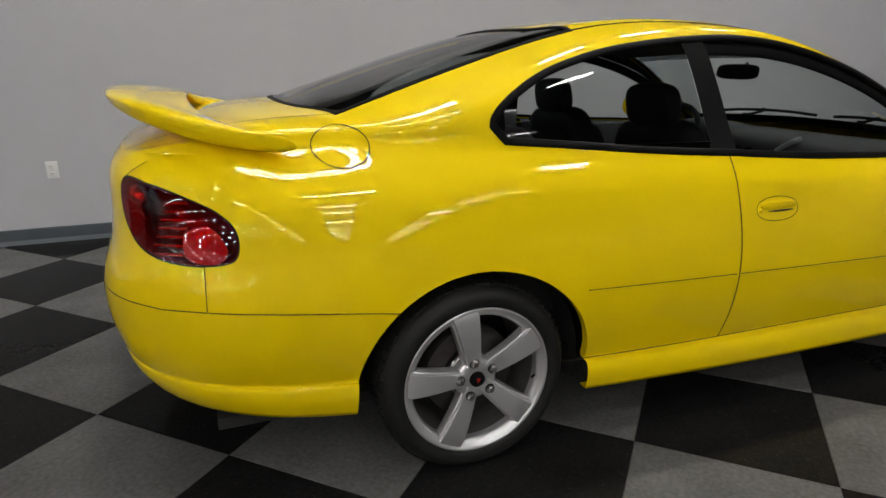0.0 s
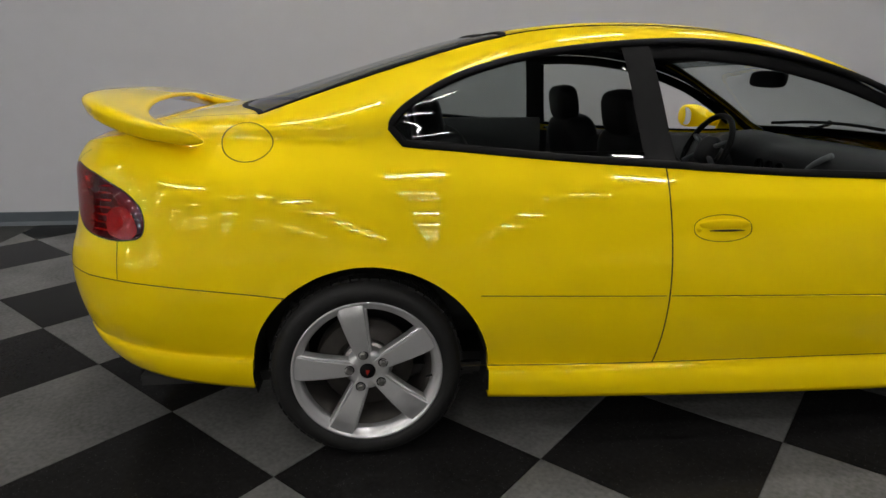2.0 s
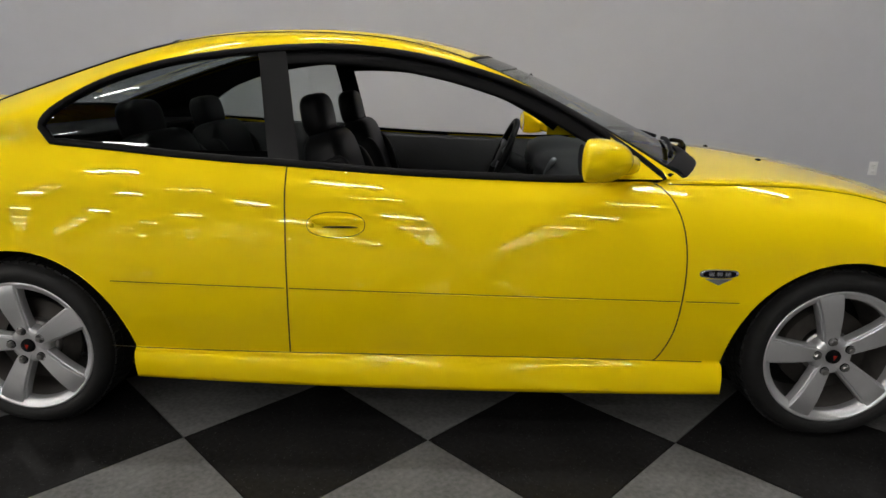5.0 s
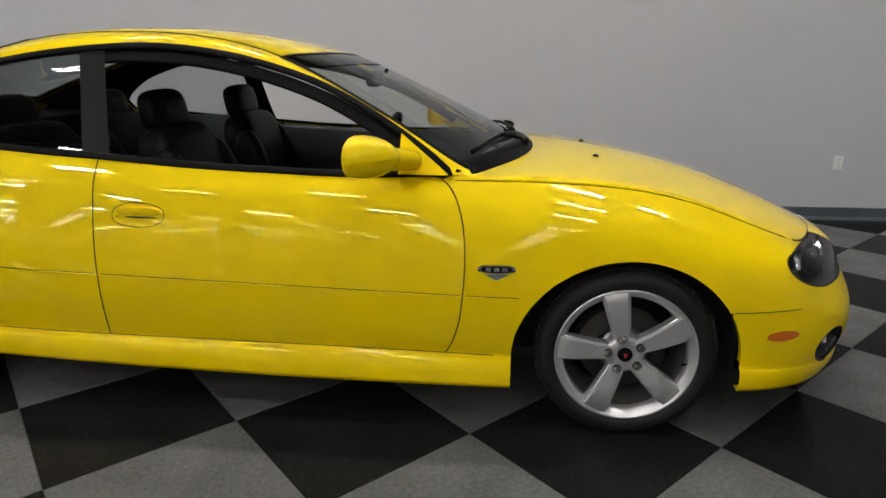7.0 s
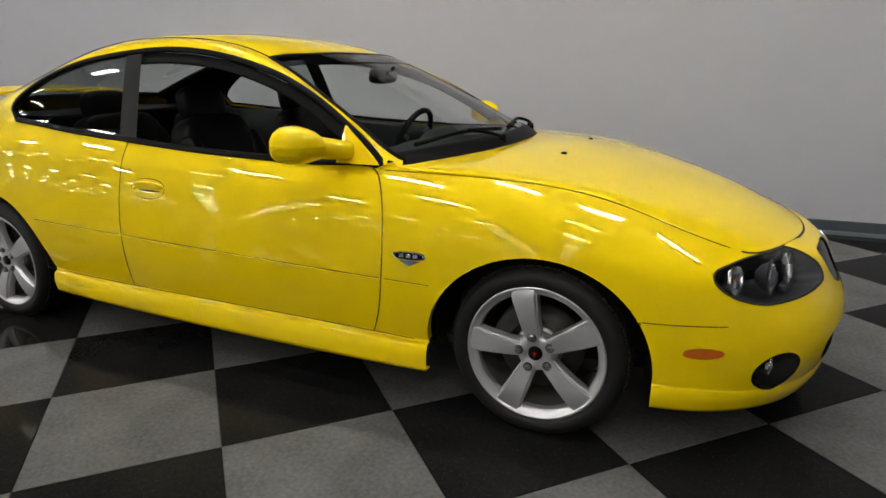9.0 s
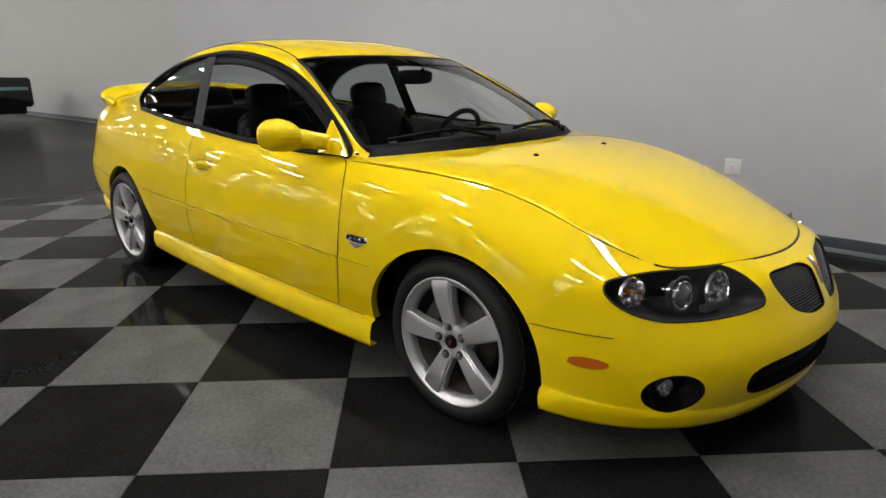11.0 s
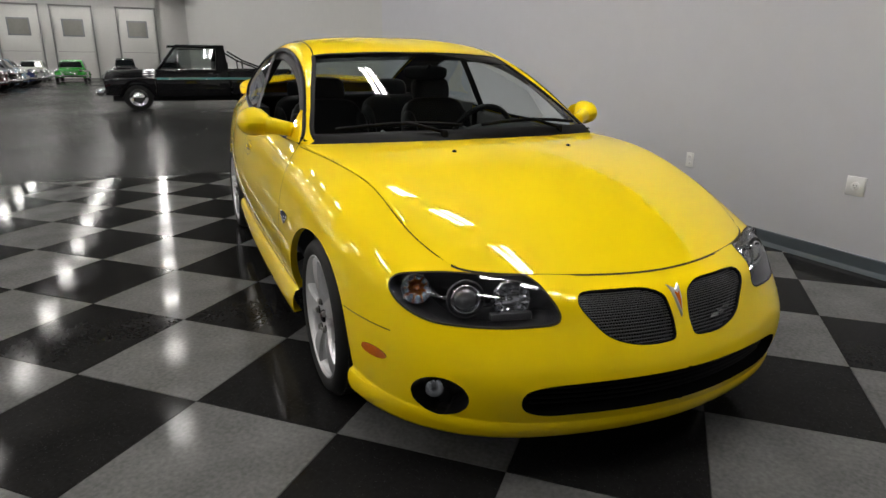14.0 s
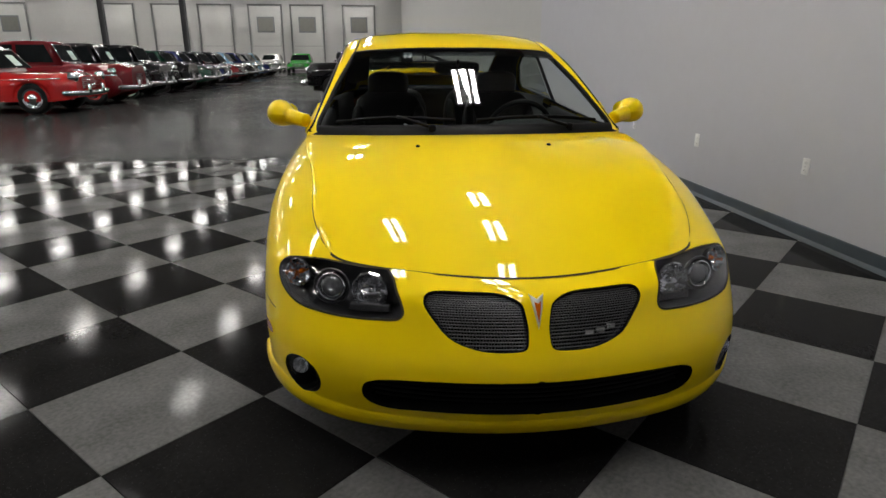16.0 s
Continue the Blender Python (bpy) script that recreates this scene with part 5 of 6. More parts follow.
gb = part("grille_badge", joined(*[plate([(nose_x(0.492) - 0.075 * (y / 0.3) ** 2 * 10 * 0.1 + 0.0 - 0.004, y + dy, 0.492 + dz + 0.004 * k) for dy, dz in ((-0.014, -0.009), (0.014, -0.009), (0.014, 0.009), (-0.014, 0.009))], 0.003, (1, 0, 0)) for k, y in enumerate((0.15, 0.185, 0.22))]), CHROME, car, "small chrome grille badge", smooth=False)

# door handles
for sg in (-1, 1):
    oval = [(1.152 + 0.094 * math.cos(a), 0.748 + 0.040 * math.copysign(abs(math.sin(a)) ** 0.8, math.sin(a))) for a in np.linspace(0, 2 * math.pi, 26, endpoint=False)]
    oab = curve_ab(hull, oval, [0, 2], *SIDE, 60)
    door = panels["door" if sg < 0 else "door_left"]
    q = oab if sg < 0 else hull.twin(oab)
    hd = part("handle_surround", hull.ribbon(q, 0.0024, 0.0014), SEAM, door)
    cx, cy, cz = on_side(1.158, 0.760, 0.002, sg)
    part("door_handle", ellipsoid((cx, cy, cz), (0.084, 0.0045, 0.016), 30, 12, 0.9), YELLOW, door, "body-coloured pull handle")
    # slim dark body painted in as the shadow line beneath the paddle
    cx, cy, cz = on_side(1.165, 0.741, 0.003, sg)
    part("handle_recess", ellipsoid((cx, cy, cz), (0.060, 0.0040, 0.0032), 24, 8), SEAM, door)
    cx, cy, cz = on_side(1.075, 0.745, 0.001, sg)
    part("key_lock", moved(lathe([(0.0, -0.003), (0.007, -0.003), (0.009, 0.002)], 16), Matrix.Translation((cx, cy, cz))), YELLOW, door)

# door mirrors
for sg in (-1, 1):
    door = panels["door" if sg < 0 else "door_left"]
    rows = []
    for k, (y, sx, sz, dx, dz) in enumerate(((0.845, 0.022, 0.022, 0.055, -0.025), (0.870, 0.045, 0.036, 0.03, -0.02), (0.895, 0.066, 0.050, 0.012, -0.008), (0.925, 0.080, 0.062, 0.0, 0.0), (0.965, 0.086, 0.067, -0.006, 0.003), (1.005, 0.082, 0.063, -0.014, 0.003), (1.035, 0.068, 0.051, -0.024, 0.001), (1.055, 0.044, 0.033, -0.034, 0.0), (1.064, 0.012, 0.010, -0.04, 0.0))):
        ring = []
        for a in np.linspace(0, 2 * math.pi, 28, endpoint=False):
            c, s = math.cos(a), math.sin(a)
            bx = c * sx * 1.25 if c > 0 else math.copysign(abs(c) ** 0.35, c) * sx * 0.55
            ring.append((1.968 + dx + bx, sg * (0.845 + (y - 0.845) * 0.76), 0.962 + dz + s * sz))
        rows.append(ring + ring[:1])
    mir = part("door_mirror", joined(grid_piece(rows), (rows[-1][:-1], [tuple(range(28))])), YELLOW, door, "body-coloured door mirror shell")
    pane = [(1.918, sg * (0.918 + 0.060 * math.cos(a)), 0.963 + 0.050 * math.copysign(abs(math.sin(a)) ** 0.8, math.sin(a))) for a in np.linspace(0, 2 * math.pi, 24, endpoint=False)]
    part("mirror_glass", (pane, [tuple(range(24))]), CHROME, mir, "silvered mirror glass", smooth=False)
    tri = [(2.045, 1.018, 0.722), (2.045, 0.892, 0.797), (2.21, 0.888, 0.777), (2.10, 0.975, 0.734)]
    sail = [(x, sg * w, z) for x, z, w in tri] + [(x, sg * (w + 0.014), z) for x, z, w in tri]
    part("mirror_sail", (sail, [(0, 1, 2, 3), (7, 6, 5, 4), (0, 4, 5, 1), (1, 5, 6, 2), (2, 6, 7, 3), (3, 7, 4, 0)]), YELLOW, door, smooth=False)
    neck = smooth_line([(1.985, sg * 0.945, 0.962), (2.020, sg * 0.900, 0.956), (2.060, sg * 0.850, 0.946), (2.100, sg * 0.795, 0.936)], 14)
    part("mirror_arm", tube(neck.tolist(), np.linspace(0.044, 0.032, 14).tolist(), 20), YELLOW, door)

# boot spoiler: a wing whose ends sweep round and forward to points on the quarters
WING = [  # outer edge along, across, ridge height, lower height; inner edge along, across, height
    (-0.945, 0.0, 1.146, 1.094, -0.690, 0.0, 1.126, 1.098), (-0.930, 0.20, 1.144, 1.090, -0.690, 0.18, 1.122, 1.092),
    (-0.882, 0.42, 1.134, 1.074, -0.680, 0.34, 1.110, 1.074), (-0.812, 0.556, 1.119, 1.051, -0.652, 0.46, 1.092, 1.045),
    (-0.720, 0.648, 1.096, 1.027, -0.605, 0.545, 1.071, 1.016), (-0.625, 0.692, 1.071, 1.007, -0.550, 0.605, 1.050, 0.996),
    (-0.525, 0.706, 1.049, 0.995, -0.490, 0.645, 1.034, 0.990), (-0.452, 0.704, 1.030, 0.992, -0.446, 0.668, 1.022, 0.990),
    (-0.428, 0.695, 1.008, 0.998, -0.428, 0.682, 1.006, 0.997),
]
WING_T = np.r_[0, np.cumsum([math.dist(a[:2], b[:2]) for a, b in zip(WING, WING[1:])])]
mirror_w = np.array((1, -1, 1, 1, 1, -1, 1, 1))
half = cubic(np.r_[np.array(WING)[:0:-1] * mirror_w, np.array(WING)], np.r_[-WING_T[:0:-1], WING_T], np.linspace(0, WING_T[-1], 60))
wing = np.concatenate([half[::-1] * (1, -1, 1, 1, 1, -1, 1, 1), half[1:]])
rows = []
for x0, w0, zr, zl, x1, w1, zi, zb in wing:
    dx, dw = x1 - x0, w1 - w0
    ring = []
    for k in range(48):
        turn = 2 * math.pi * k / 48
        across = 0.5 - 0.5 * math.copysign(abs(math.cos(turn)) ** 0.8, math.cos(turn))
        ease = across * across * (3 - 2 * across)
        top, low = zr + (zi - zr) * ease, zl + (zb - zl) * ease
        thick = abs(math.sin(turn)) ** 0.55 * 0.5 * (top - low)
        z = 0.5 * (top + low) + math.copysign(thick, math.sin(turn))
        lean = 0.09 * (1 - across) ** 3 * (0.5 - 0.5 * math.copysign(abs(math.sin(turn)) ** 0.55, math.sin(turn)))
        ring.append((x0 + dx * (across + lean), w0 + dw * (across + lean), z))
    rows.append(ring + ring[:1])
sp = part("boot_spoiler", joined(grid_piece(rows), (rows[0][:-1], [tuple(range(48))]), (rows[-1][:-1], [tuple(reversed(range(48)))])), YELLOW, car, "body-coloured wrap-around boot spoiler")
# cowl, wipers and washer jets
cowl_rows = []
for b in np.linspace(rail, 2 * mid - rail, 60):
    ab = [(UT[9] - k, b) for k in (4.5, 3.5, 2.3, 1, -0.6)]
    p, n = upper.at(ab), upper.at(ab, upper.n)
    cowl_rows.append([tuple(v + m * h) for v, m, h in zip(p, n, (0.003, 0.009, 0.011, 0.009, 0.002))])
part("cowl_panel", grid_piece(cowl_rows), TRIM, car, "matt black cowl panel below the windscreen")
for (pa, pb), (wa, wb) in (((0.62, 0.08), (0.50, 0.20)), ((-0.02, -0.62), (-0.08, -0.46))):
    def glass_point(a, y, lift):
        row = upper.p[int(a)]
        b = float(np.argmin(abs(row[:, 1] - y)))
        v, m = upper.at([(a, b)])[0], upper.at([(a, b)], upper.n)[0]
        return tuple(v + m * lift)
    blade = [glass_point(UT[9] - 5.4 - 1.6 * math.sin(math.pi * t), -(pa + (pb - pa) * t), 0.014) for t in np.linspace(0, 1, 12)]
    wp = part("wiper", tube(blade, 0.0085, 6), TRIM, car, "black windscreen wiper")
    arm = [glass_point(UT[9] - 2, -wb, 0.018), glass_point(UT[9] - 4, -(wb * 0.7 + 0.3 * wa), 0.034), glass_point(UT[9] - 6.6, -((pa + pb) / 2), 0.024)]
    part("wiper_arm", tube(smooth_line(arm, 12).tolist(), 0.008, 6), TRIM, wp)
    part("wiper_pivot", moved(lathe([(0.0, 0.012), (0.014, 0.012), (0.018, 0.0), (0.018, -0.02)], 18, "z"), Matrix.Translation(arm[0])), TRIM, wp)
for s in (-1, 1):
    q = upper.find([(2.75, s * 0.275)], [0, 1], UT[9], UT[12])
    v = upper.at(q)[0]
    part("washer_jet", moved(ellipsoid((0, 0, 0.002), (0.012, 0.009, 0.007), 14, 8), Matrix.Translation(v)), TRIM, panels["hood"], "small black washer jet")


# ---- the coupe's cabin ----
part("headliner", upper.piece("roof", -0.022, True), LEATHER, car, "dark headliner and pillar trim")
for lab in ("door", "door_left"):
    part("door_card", hull.piece(lab, -0.055, True), DASH, panels[lab], "black vinyl door card")
part("inner_lining", hull.piece("body", -0.035, True), LINER, car, "dark inner lining")
part("cabin_floor", box(0.30, 2.30, -0.74, 0.74, 0.27, 0.30), LEATHER, car, "black cabin carpet", smooth=False)
part("bulkhead", box(2.20, 2.26, -0.74, 0.74, 0.28, 0.84), LINER, car, smooth=False)
part("parcel_shelf", box(-0.34, 0.16, -0.60, 0.60, 0.985, 1.005, 0.006), LEATHER, car, "black parcel shelf")
for sg in (-1, 1):
    sill = [(1.02, 0.75, 0.915), (1.3, 0.755, 0.898), (1.62, 0.755, 0.885), (2.0, 0.745, 0.872), (2.15, 0.735, 0.87)]
    top = [[(x, sg * (w + dw), z + dz) for dw, dz in ((0.045, -0.01), (0.035, 0.006), (0.0, 0.004), (-0.025, -0.012), (-0.03, -0.20), (-0.035, -0.45))] for x, w, z in smooth_line(sill, 20)]
    part("door_top_pad", grid_piece(top), DASH, panels["door" if sg < 0 else "door_left"], "padded black door top")
    part("lock_knob", moved(lathe([(0.0, 0.022), (0.006, 0.02), (0.007, 0.0)], 12, "z"), Matrix.Translation((1.08, sg * 0.735, 0.915))), TRIM, panels["door" if sg < 0 else "door_left"])
    rows = [[(x, sg * (w + dw), z) for dw, z in ((0.03, 0.97), (-0.02, 0.965), (-0.03, 0.70), (-0.03, 0.40))] for x, w in ((0.05, 0.66), (0.45, 0.70), (0.98, 0.73))]
    part("rear_side_trim", grid_piece(rows), DASH, car)


def padded(c, half, turn=0.0, power=0.45, n=28, m=14):
    v, f = ellipsoid((0, 0, 0), half, n, m, power)
    return moved((v, f), Matrix.Translation(c) @ Matrix.Rotation(radians(turn), 4, "Y"))


def seat(x, y, name, width=0.25, rear=False):
    e = new(name)
    e.parent = car
    e.matrix_basis = pose(x, y, 0)
    tagged(e, "black leather %s" % ("rear seat" if rear else "front sports seat"))
    part("cushion", padded((0.26, 0, 0.46 if not rear else 0.50), (0.27, width, 0.085), -6), LEATHER, e)
    part("backrest", padded((0.0, 0, 0.72 if not rear else 0.76), (0.085, width * 0.92, 0.30 if not rear else 0.25), -14), LEATHER, e)
    for s in (-1, 1):
        part("bolster", padded((0.045, s * width * 0.80, 0.70), (0.075, 0.05, 0.24), -14, 0.7), LEATHER, e)
    part("headrest", padded((-0.10, 0, 1.065 if not rear else 1.04), (0.05, 0.135, 0.085), -10, 0.6), LEATHER, e)
    for s in (-1, 1):
        part("headrest_post", tube([(-0.085, s * 0.05, 0.93), (-0.098, s * 0.05, 1.03)], 0.006), CHROME, e)


seat(1.10, -0.37, "front_seat")
seat(1.10, 0.37, "front_seat")
seat(0.38, -0.33, "rear_seat", 0.27, True)
seat(0.38, 0.33, "rear_seat", 0.27, True)

# dashboard
prof = [(2.42, 0.872), (2.25, 0.885), (2.08, 0.893), (1.97, 0.885), (1.92, 0.862), (1.905, 0.82), (1.925, 0.74), (1.96, 0.66), (2.02, 0.55), (2.1, 0.45)]
rows = []
for y in np.linspace(-0.735, 0.735, 37):
    hump = 0.035 * math.exp(-((y - 0.37) / 0.20) ** 4)
    curve = 0.05 * (y / 0.735) ** 2
    stack = -0.02 * math.exp(-(y / 0.16) ** 4)
    rows.append([(x + curve * (1 if x < 2.2 else 0.3) + stack * (x < 2.0) - (hump * 1.1 if x < 2.1 else 0), y, z + (hump if z > 0.84 and x < 2.2 else 0)) for x, z in prof])
dash = part("dashboard", grid_piece(rows), DASH, car, "black vinyl dashboard")
arc = [(1.895 + 0.012, -0.13 - 0.012 * math.sin(t), 0.60 + 0.29 * t / 1.57) for t in np.linspace(0, 1.57, 14)]
part("dash_trim", tube([(x + 0.02 * (k / 13) ** 3, y - 0.16 * (k / 13) ** 4, z) for k, (x, y, z) in enumerate(arc)], 0.013, 8), DASHLIGHT, dash, "silver-grey curved dash trim")
for k, (y, z) in enumerate(((0.0, 0.80), (-0.075, 0.80), (0.075, 0.80))):
    part("dash_vent", moved(lathe([(0.0, 0.004), (0.022, 0.004), (0.028, -0.004), (0.03, 0.006)], 24, "x"), Matrix.Translation((1.865, y, z))), TRIM, dash)
part("radio", box(1.875, 1.90, -0.09, 0.09, 0.69, 0.76, 0.006), TRIM, dash)
for k in range(3):
    part("control_knob", moved(lathe([(0.0, -0.012), (0.014, -0.012), (0.017, 0.0)], 20, "x"), Matrix.Translation((1.882, -0.06 + 0.06 * k, 0.645))), DASHLIGHT, dash)
part("glovebox_lid", padded((1.955, -0.42, 0.70), (0.03, 0.19, 0.085), -10, 0.4), DASH, dash)
wheel_m = Matrix.Translation((1.76, 0.37, 0.835)) @ Matrix.Rotation(radians(-66), 4, "Y")
ring = [tuple(wheel_m @ Vector((0.182 * math.cos(a), 0.182 * math.sin(a), 0))) for a in np.linspace(0, 2 * math.pi, 48, endpoint=False)]
sw = part("steering_wheel", tube(ring, 0.0155, 10, closed=True), LEATHER, car, "black leather-rimmed steering wheel")
part("airbag_pad", moved(ellipsoid((0, 0, -0.01), (0.075, 0.085, 0.03), 24, 10, 0.7), wheel_m), DASH, sw)
for a in (0.35, math.pi - 0.35, math.pi + 0.5, -0.5):
    part("wheel_spoke", tube([tuple(wheel_m @ Vector((0.05 * math.sin(a), 0.05 * math.cos(a), 0))), tuple(wheel_m @ Vector((0.175 * math.sin(a), 0.175 * math.cos(a), 0)))], 0.013, 8), DASHLIGHT, sw)
part("steering_column", tube([tuple(wheel_m @ Vector((0, 0, -0.02))), (1.98, 0.37, 0.73)], 0.04, 12), DASH, sw)
mirror = part("rear_view_mirror", padded((1.80, 0.0, 1.185), (0.018, 0.125, 0.036), 8, 0.55), TRIM, car, "black-backed cabin mirror")
part("mirror_stem", tube([(1.81, 0, 1.19), (1.86, 0, 1.225)], 0.007), TRIM, mirror)
part("gear_lever", joined(tube([(1.62, 0.02, 0.45), (1.58, 0.02, 0.62)], 0.009), ellipsoid((1.58, 0.02, 0.64), (0.022, 0.022, 0.026), 14, 8)), LEATHER, car)
part("centre_console", box(1.0, 1.95, -0.10, 0.12, 0.30, 0.50, 0.03), DASH, car)


# ---- parked classic cars and the pickup ----
def paint(name, colour, rough=0.25):
    return plain(name, colour, rough=rough + 0.2, coat=1.0, spec=0.04, grain=0.03, scale=30.0)


PAINTS = {
    "red": paint("red_paint", (0.42, 0.012, 0.012)), "burgundy": paint("burgundy_paint", (0.13, 0.008, 0.012)), "black": paint("black_paint", (0.006, 0.006, 0.007)),
    "dark green": paint("dark_green_paint", (0.008, 0.035, 0.022)), "navy blue": paint("navy_paint", (0.012, 0.018, 0.075)), "light blue": paint("light_blue_paint", (0.16, 0.30, 0.42)),
    "orange": paint("orange_paint", (0.5, 0.13, 0.015)), "white": paint("white_paint", (0.6, 0.6, 0.57)), "bright green": paint("bright_green_paint", (0.03, 0.30, 0.035)), "grey": paint("grey_paint", (0.18, 0.18, 0.19)), "teal": paint("teal_paint", (0.10, 0.30, 0.28)),
}
DARKGLASS = plain("dark_glass", (0.010, 0.012, 0.013), rough=0.03, spec=0.4)
PAPER = plain("pale_window_card", (0.55, 0.66, 0.60), rough=0.6)
WHITEWALL = plain("whitewall_rubber", (0.62, 0.61, 0.57), rough=0.6)


def road_wheel(parent, x, y, r, white):
    s = -1 if y < 0 else 1
    w = new("wheel")
    w.parent = parent
    w.matrix_basis = pose(x, y, r, 0, 0, 0 if s < 0 else 180)
    part("tyre", lathe([(r * 0.60, 0.0), (r * 0.64, -0.012), (r * 0.88, -0.014), (r * 0.985, 0.012), (r, 0.04), (r, 0.15), (r * 0.9, 0.18), (r * 0.5, 0.18)], 36), RUBBER, w)
    if white:
        part("whitewall", lathe([(r * 0.66, -0.0145), (r * 0.85, -0.0165)], 36), WHITEWALL, w)
    part("hubcap", lathe([(0.0, -0.03), (r * 0.22, -0.026), (r * 0.27, -0.005), (r * 0.45, 0.012), (r * 0.55, -0.008), (r * 0.63, -0.012)], 36), CHROME, w)
    for k in range(5):
        a = 2 * math.pi * k / 5
        part("rim_slot", moved(ellipsoid((r * 0.42, 0.010, 0), (r * 0.09, 0.006, r * 0.07), 10, 6), Matrix.Rotation(a, 4, "Y")), TRIM, w)


def classic(label, colour, at, heading, length=5.0, style="fifties", white=False, group="row of classic cars", second=None, card=False):
    """A chrome-trimmed classic car; forward is +x, the nose at x = 0."""
    mat = PAINTS[colour]
    t = thing("classic_car", label, "car", at, heading, group)
    L, hw = length, 0.93
    forties = style == "forties"
    top_z, belt, sill = (1.66, 1.05, 0.30) if forties else (1.50, 0.93, 0.28)
    # lower body: sections along the length
    rows = []
    for u in np.linspace(0, 1, 33):
        x = -L * u
        nose = min(1.0, (u / 0.10 + 0.02)) ** 0.45 * min(1.0, ((1 - u) / 0.10 + 0.02)) ** 0.4
        w = hw * (0.80 + 0.20 * nose) * (0.72 if forties and (u < 0.3) else 1.0)
        hood = belt - (0.10 if u < 0.05 else 0.03 if u < 0.3 else 0.0) + (0.06 if forties and u < 0.32 else 0)
        if u > 0.75:
            hood = belt - 0.02 - (0.22 * ((u - 0.75) / 0.25) ** 2 if not forties else 0.45 * ((u - 0.75) / 0.25) ** 2)
        base = sill + 0.10 * (1 - nose)
        ring = []
        for k in range(17):
            a = math.pi * k / 16
            c, s = math.cos(a), math.sin(a)
            ring.append((x, w * math.copysign(abs(c) ** 0.42, c), base + (hood - base) * abs(s) ** 0.42))
        rows.append(ring)
    body = part("body", joined(grid_piece(rows), (rows[0], [tuple(range(17))]), (rows[-1], [tuple(reversed(range(17)))])), mat, t)
    # cabin
    x0, x1 = (-1.62, -3.75) if not forties else (-1.70, -4.05)
    rake0, rake1 = (0.45, 0.45) if not forties else (0.28, 0.75)
    tw = hw * (0.70 if not forties else 0.62)
    rows = []
    for k, (z, f) in enumerate(((belt - 0.06, 0.0), (belt + 0.02, 0.10), (belt + (top_z - belt) * 0.55, 0.60), (top_z - 0.06, 0.93), (top_z - 0.015, 1.06), (top_z, 1.35))):
        a, b = x0 - rake0 * f, x1 + rake1 * f
        w = (hw * (0.90 if not forties else 0.74)) + (tw - hw * (0.90 if not forties else 0.74)) * min(f, 1.0) - (0.12 if f > 1.2 else 0)
        if f > 1.2:
            a, b = a - 0.15, b + 0.15
        ring = []
        for q in range(40):
            ang = 2 * math.pi * q / 40
            c, s = math.cos(ang), math.sin(ang)
            ring.append(((a + b) / 2 + (a - b) / 2 * math.copysign(abs(c) ** (0.55 if forties else 0.42), c), w * math.copysign(abs(s) ** (0.55 if forties else 0.42), s), z))
        rows.append(ring + ring[:1])
    roof = part("cabin", joined(grid_piece(rows), (rows[-1][:-1], [tuple(range(40))])), PAINTS[second] if second else mat, t)
    zl, zh = belt + 0.06, top_z - 0.10
    wl = lambda z: (hw * (0.90 if not forties else 0.74)) + (tw - hw * (0.90 if not forties else 0.74)) * min(1, (z - belt) / (top_z - belt)) + 0.006
    xf = lambda z: x0 - rake0 * (z - belt) / (top_z - belt)
    xr = lambda z: x1 + rake1 * (z - belt) / (top_z - belt)
    for s in (-1, 1):
        mids = (xf(zl) + xr(zl)) / 2 + 0.05
        for a, b in ((0.16, mids), (mids - 0.08, None)):
            q = []
            for z in (zl, zh):
                left = (xf(z) - a) if b is not None else mids - 0.08
                right = b if b is not None else xr(z) + 0.22
                q += [(left, s * wl(z), z), (right, s * wl(z), z)]
            part("side_glass", ([q[0], q[1], q[3], q[2]], [(0, 1, 2, 3)]), DARKGLASS, roof, smooth=False)
    q = [(xf(zl) + 0.014, -wl(zl) * 0.86, zl), (xf(zl) + 0.014, wl(zl) * 0.86, zl), (xf(zh) + 0.014, wl(zh) * 0.84, zh), (xf(zh) + 0.014, -wl(zh) * 0.84, zh)]
    ws = part("windscreen", (q, [(0, 1, 2, 3)]), DARKGLASS, roof, smooth=False)
    part("windscreen_frame", tube([q[0], q[1], q[2], q[3]], 0.016, 6, closed=True), CHROME, ws)
    if card:
        zc0, zc1 = zl + 0.06, zl + 0.30
        part("window_card", ([(xf(zc0) + 0.02, 0.12, zc0), (xf(zc0) + 0.02, 0.42, zc0), (xf(zc1) + 0.02, 0.40, zc1), (xf(zc1) + 0.02, 0.10, zc1)], [(0, 1, 2, 3)]), PAPER, ws, "pale sales card behind the windscreen", smooth=False)
    # fenders
    r = 0.345
    for x in (-0.92, -L + 1.15):
        for s in (-1, 1):
            road_wheel(t, x, s * (hw - 0.005), r, white)
            if forties:
                part("fender", ellipsoid((x + (0.05 if x > -2 else 0), s * (hw - 0.19), 0.52), (0.66, 0.20, 0.38), 28, 14, 0.85), mat, t)
            part("wheel_opening", moved(lathe([(r + 0.075, -0.004), (r + 0.03, -0.010), (r + 0.02, 0.10)], 28, "y", (0.0, 0.5)), Matrix.Translation((x, s * (hw + 0.012), r)) @ Matrix.Rotation(0 if s < 0 else math.pi, 4, "Z")), mat, t)
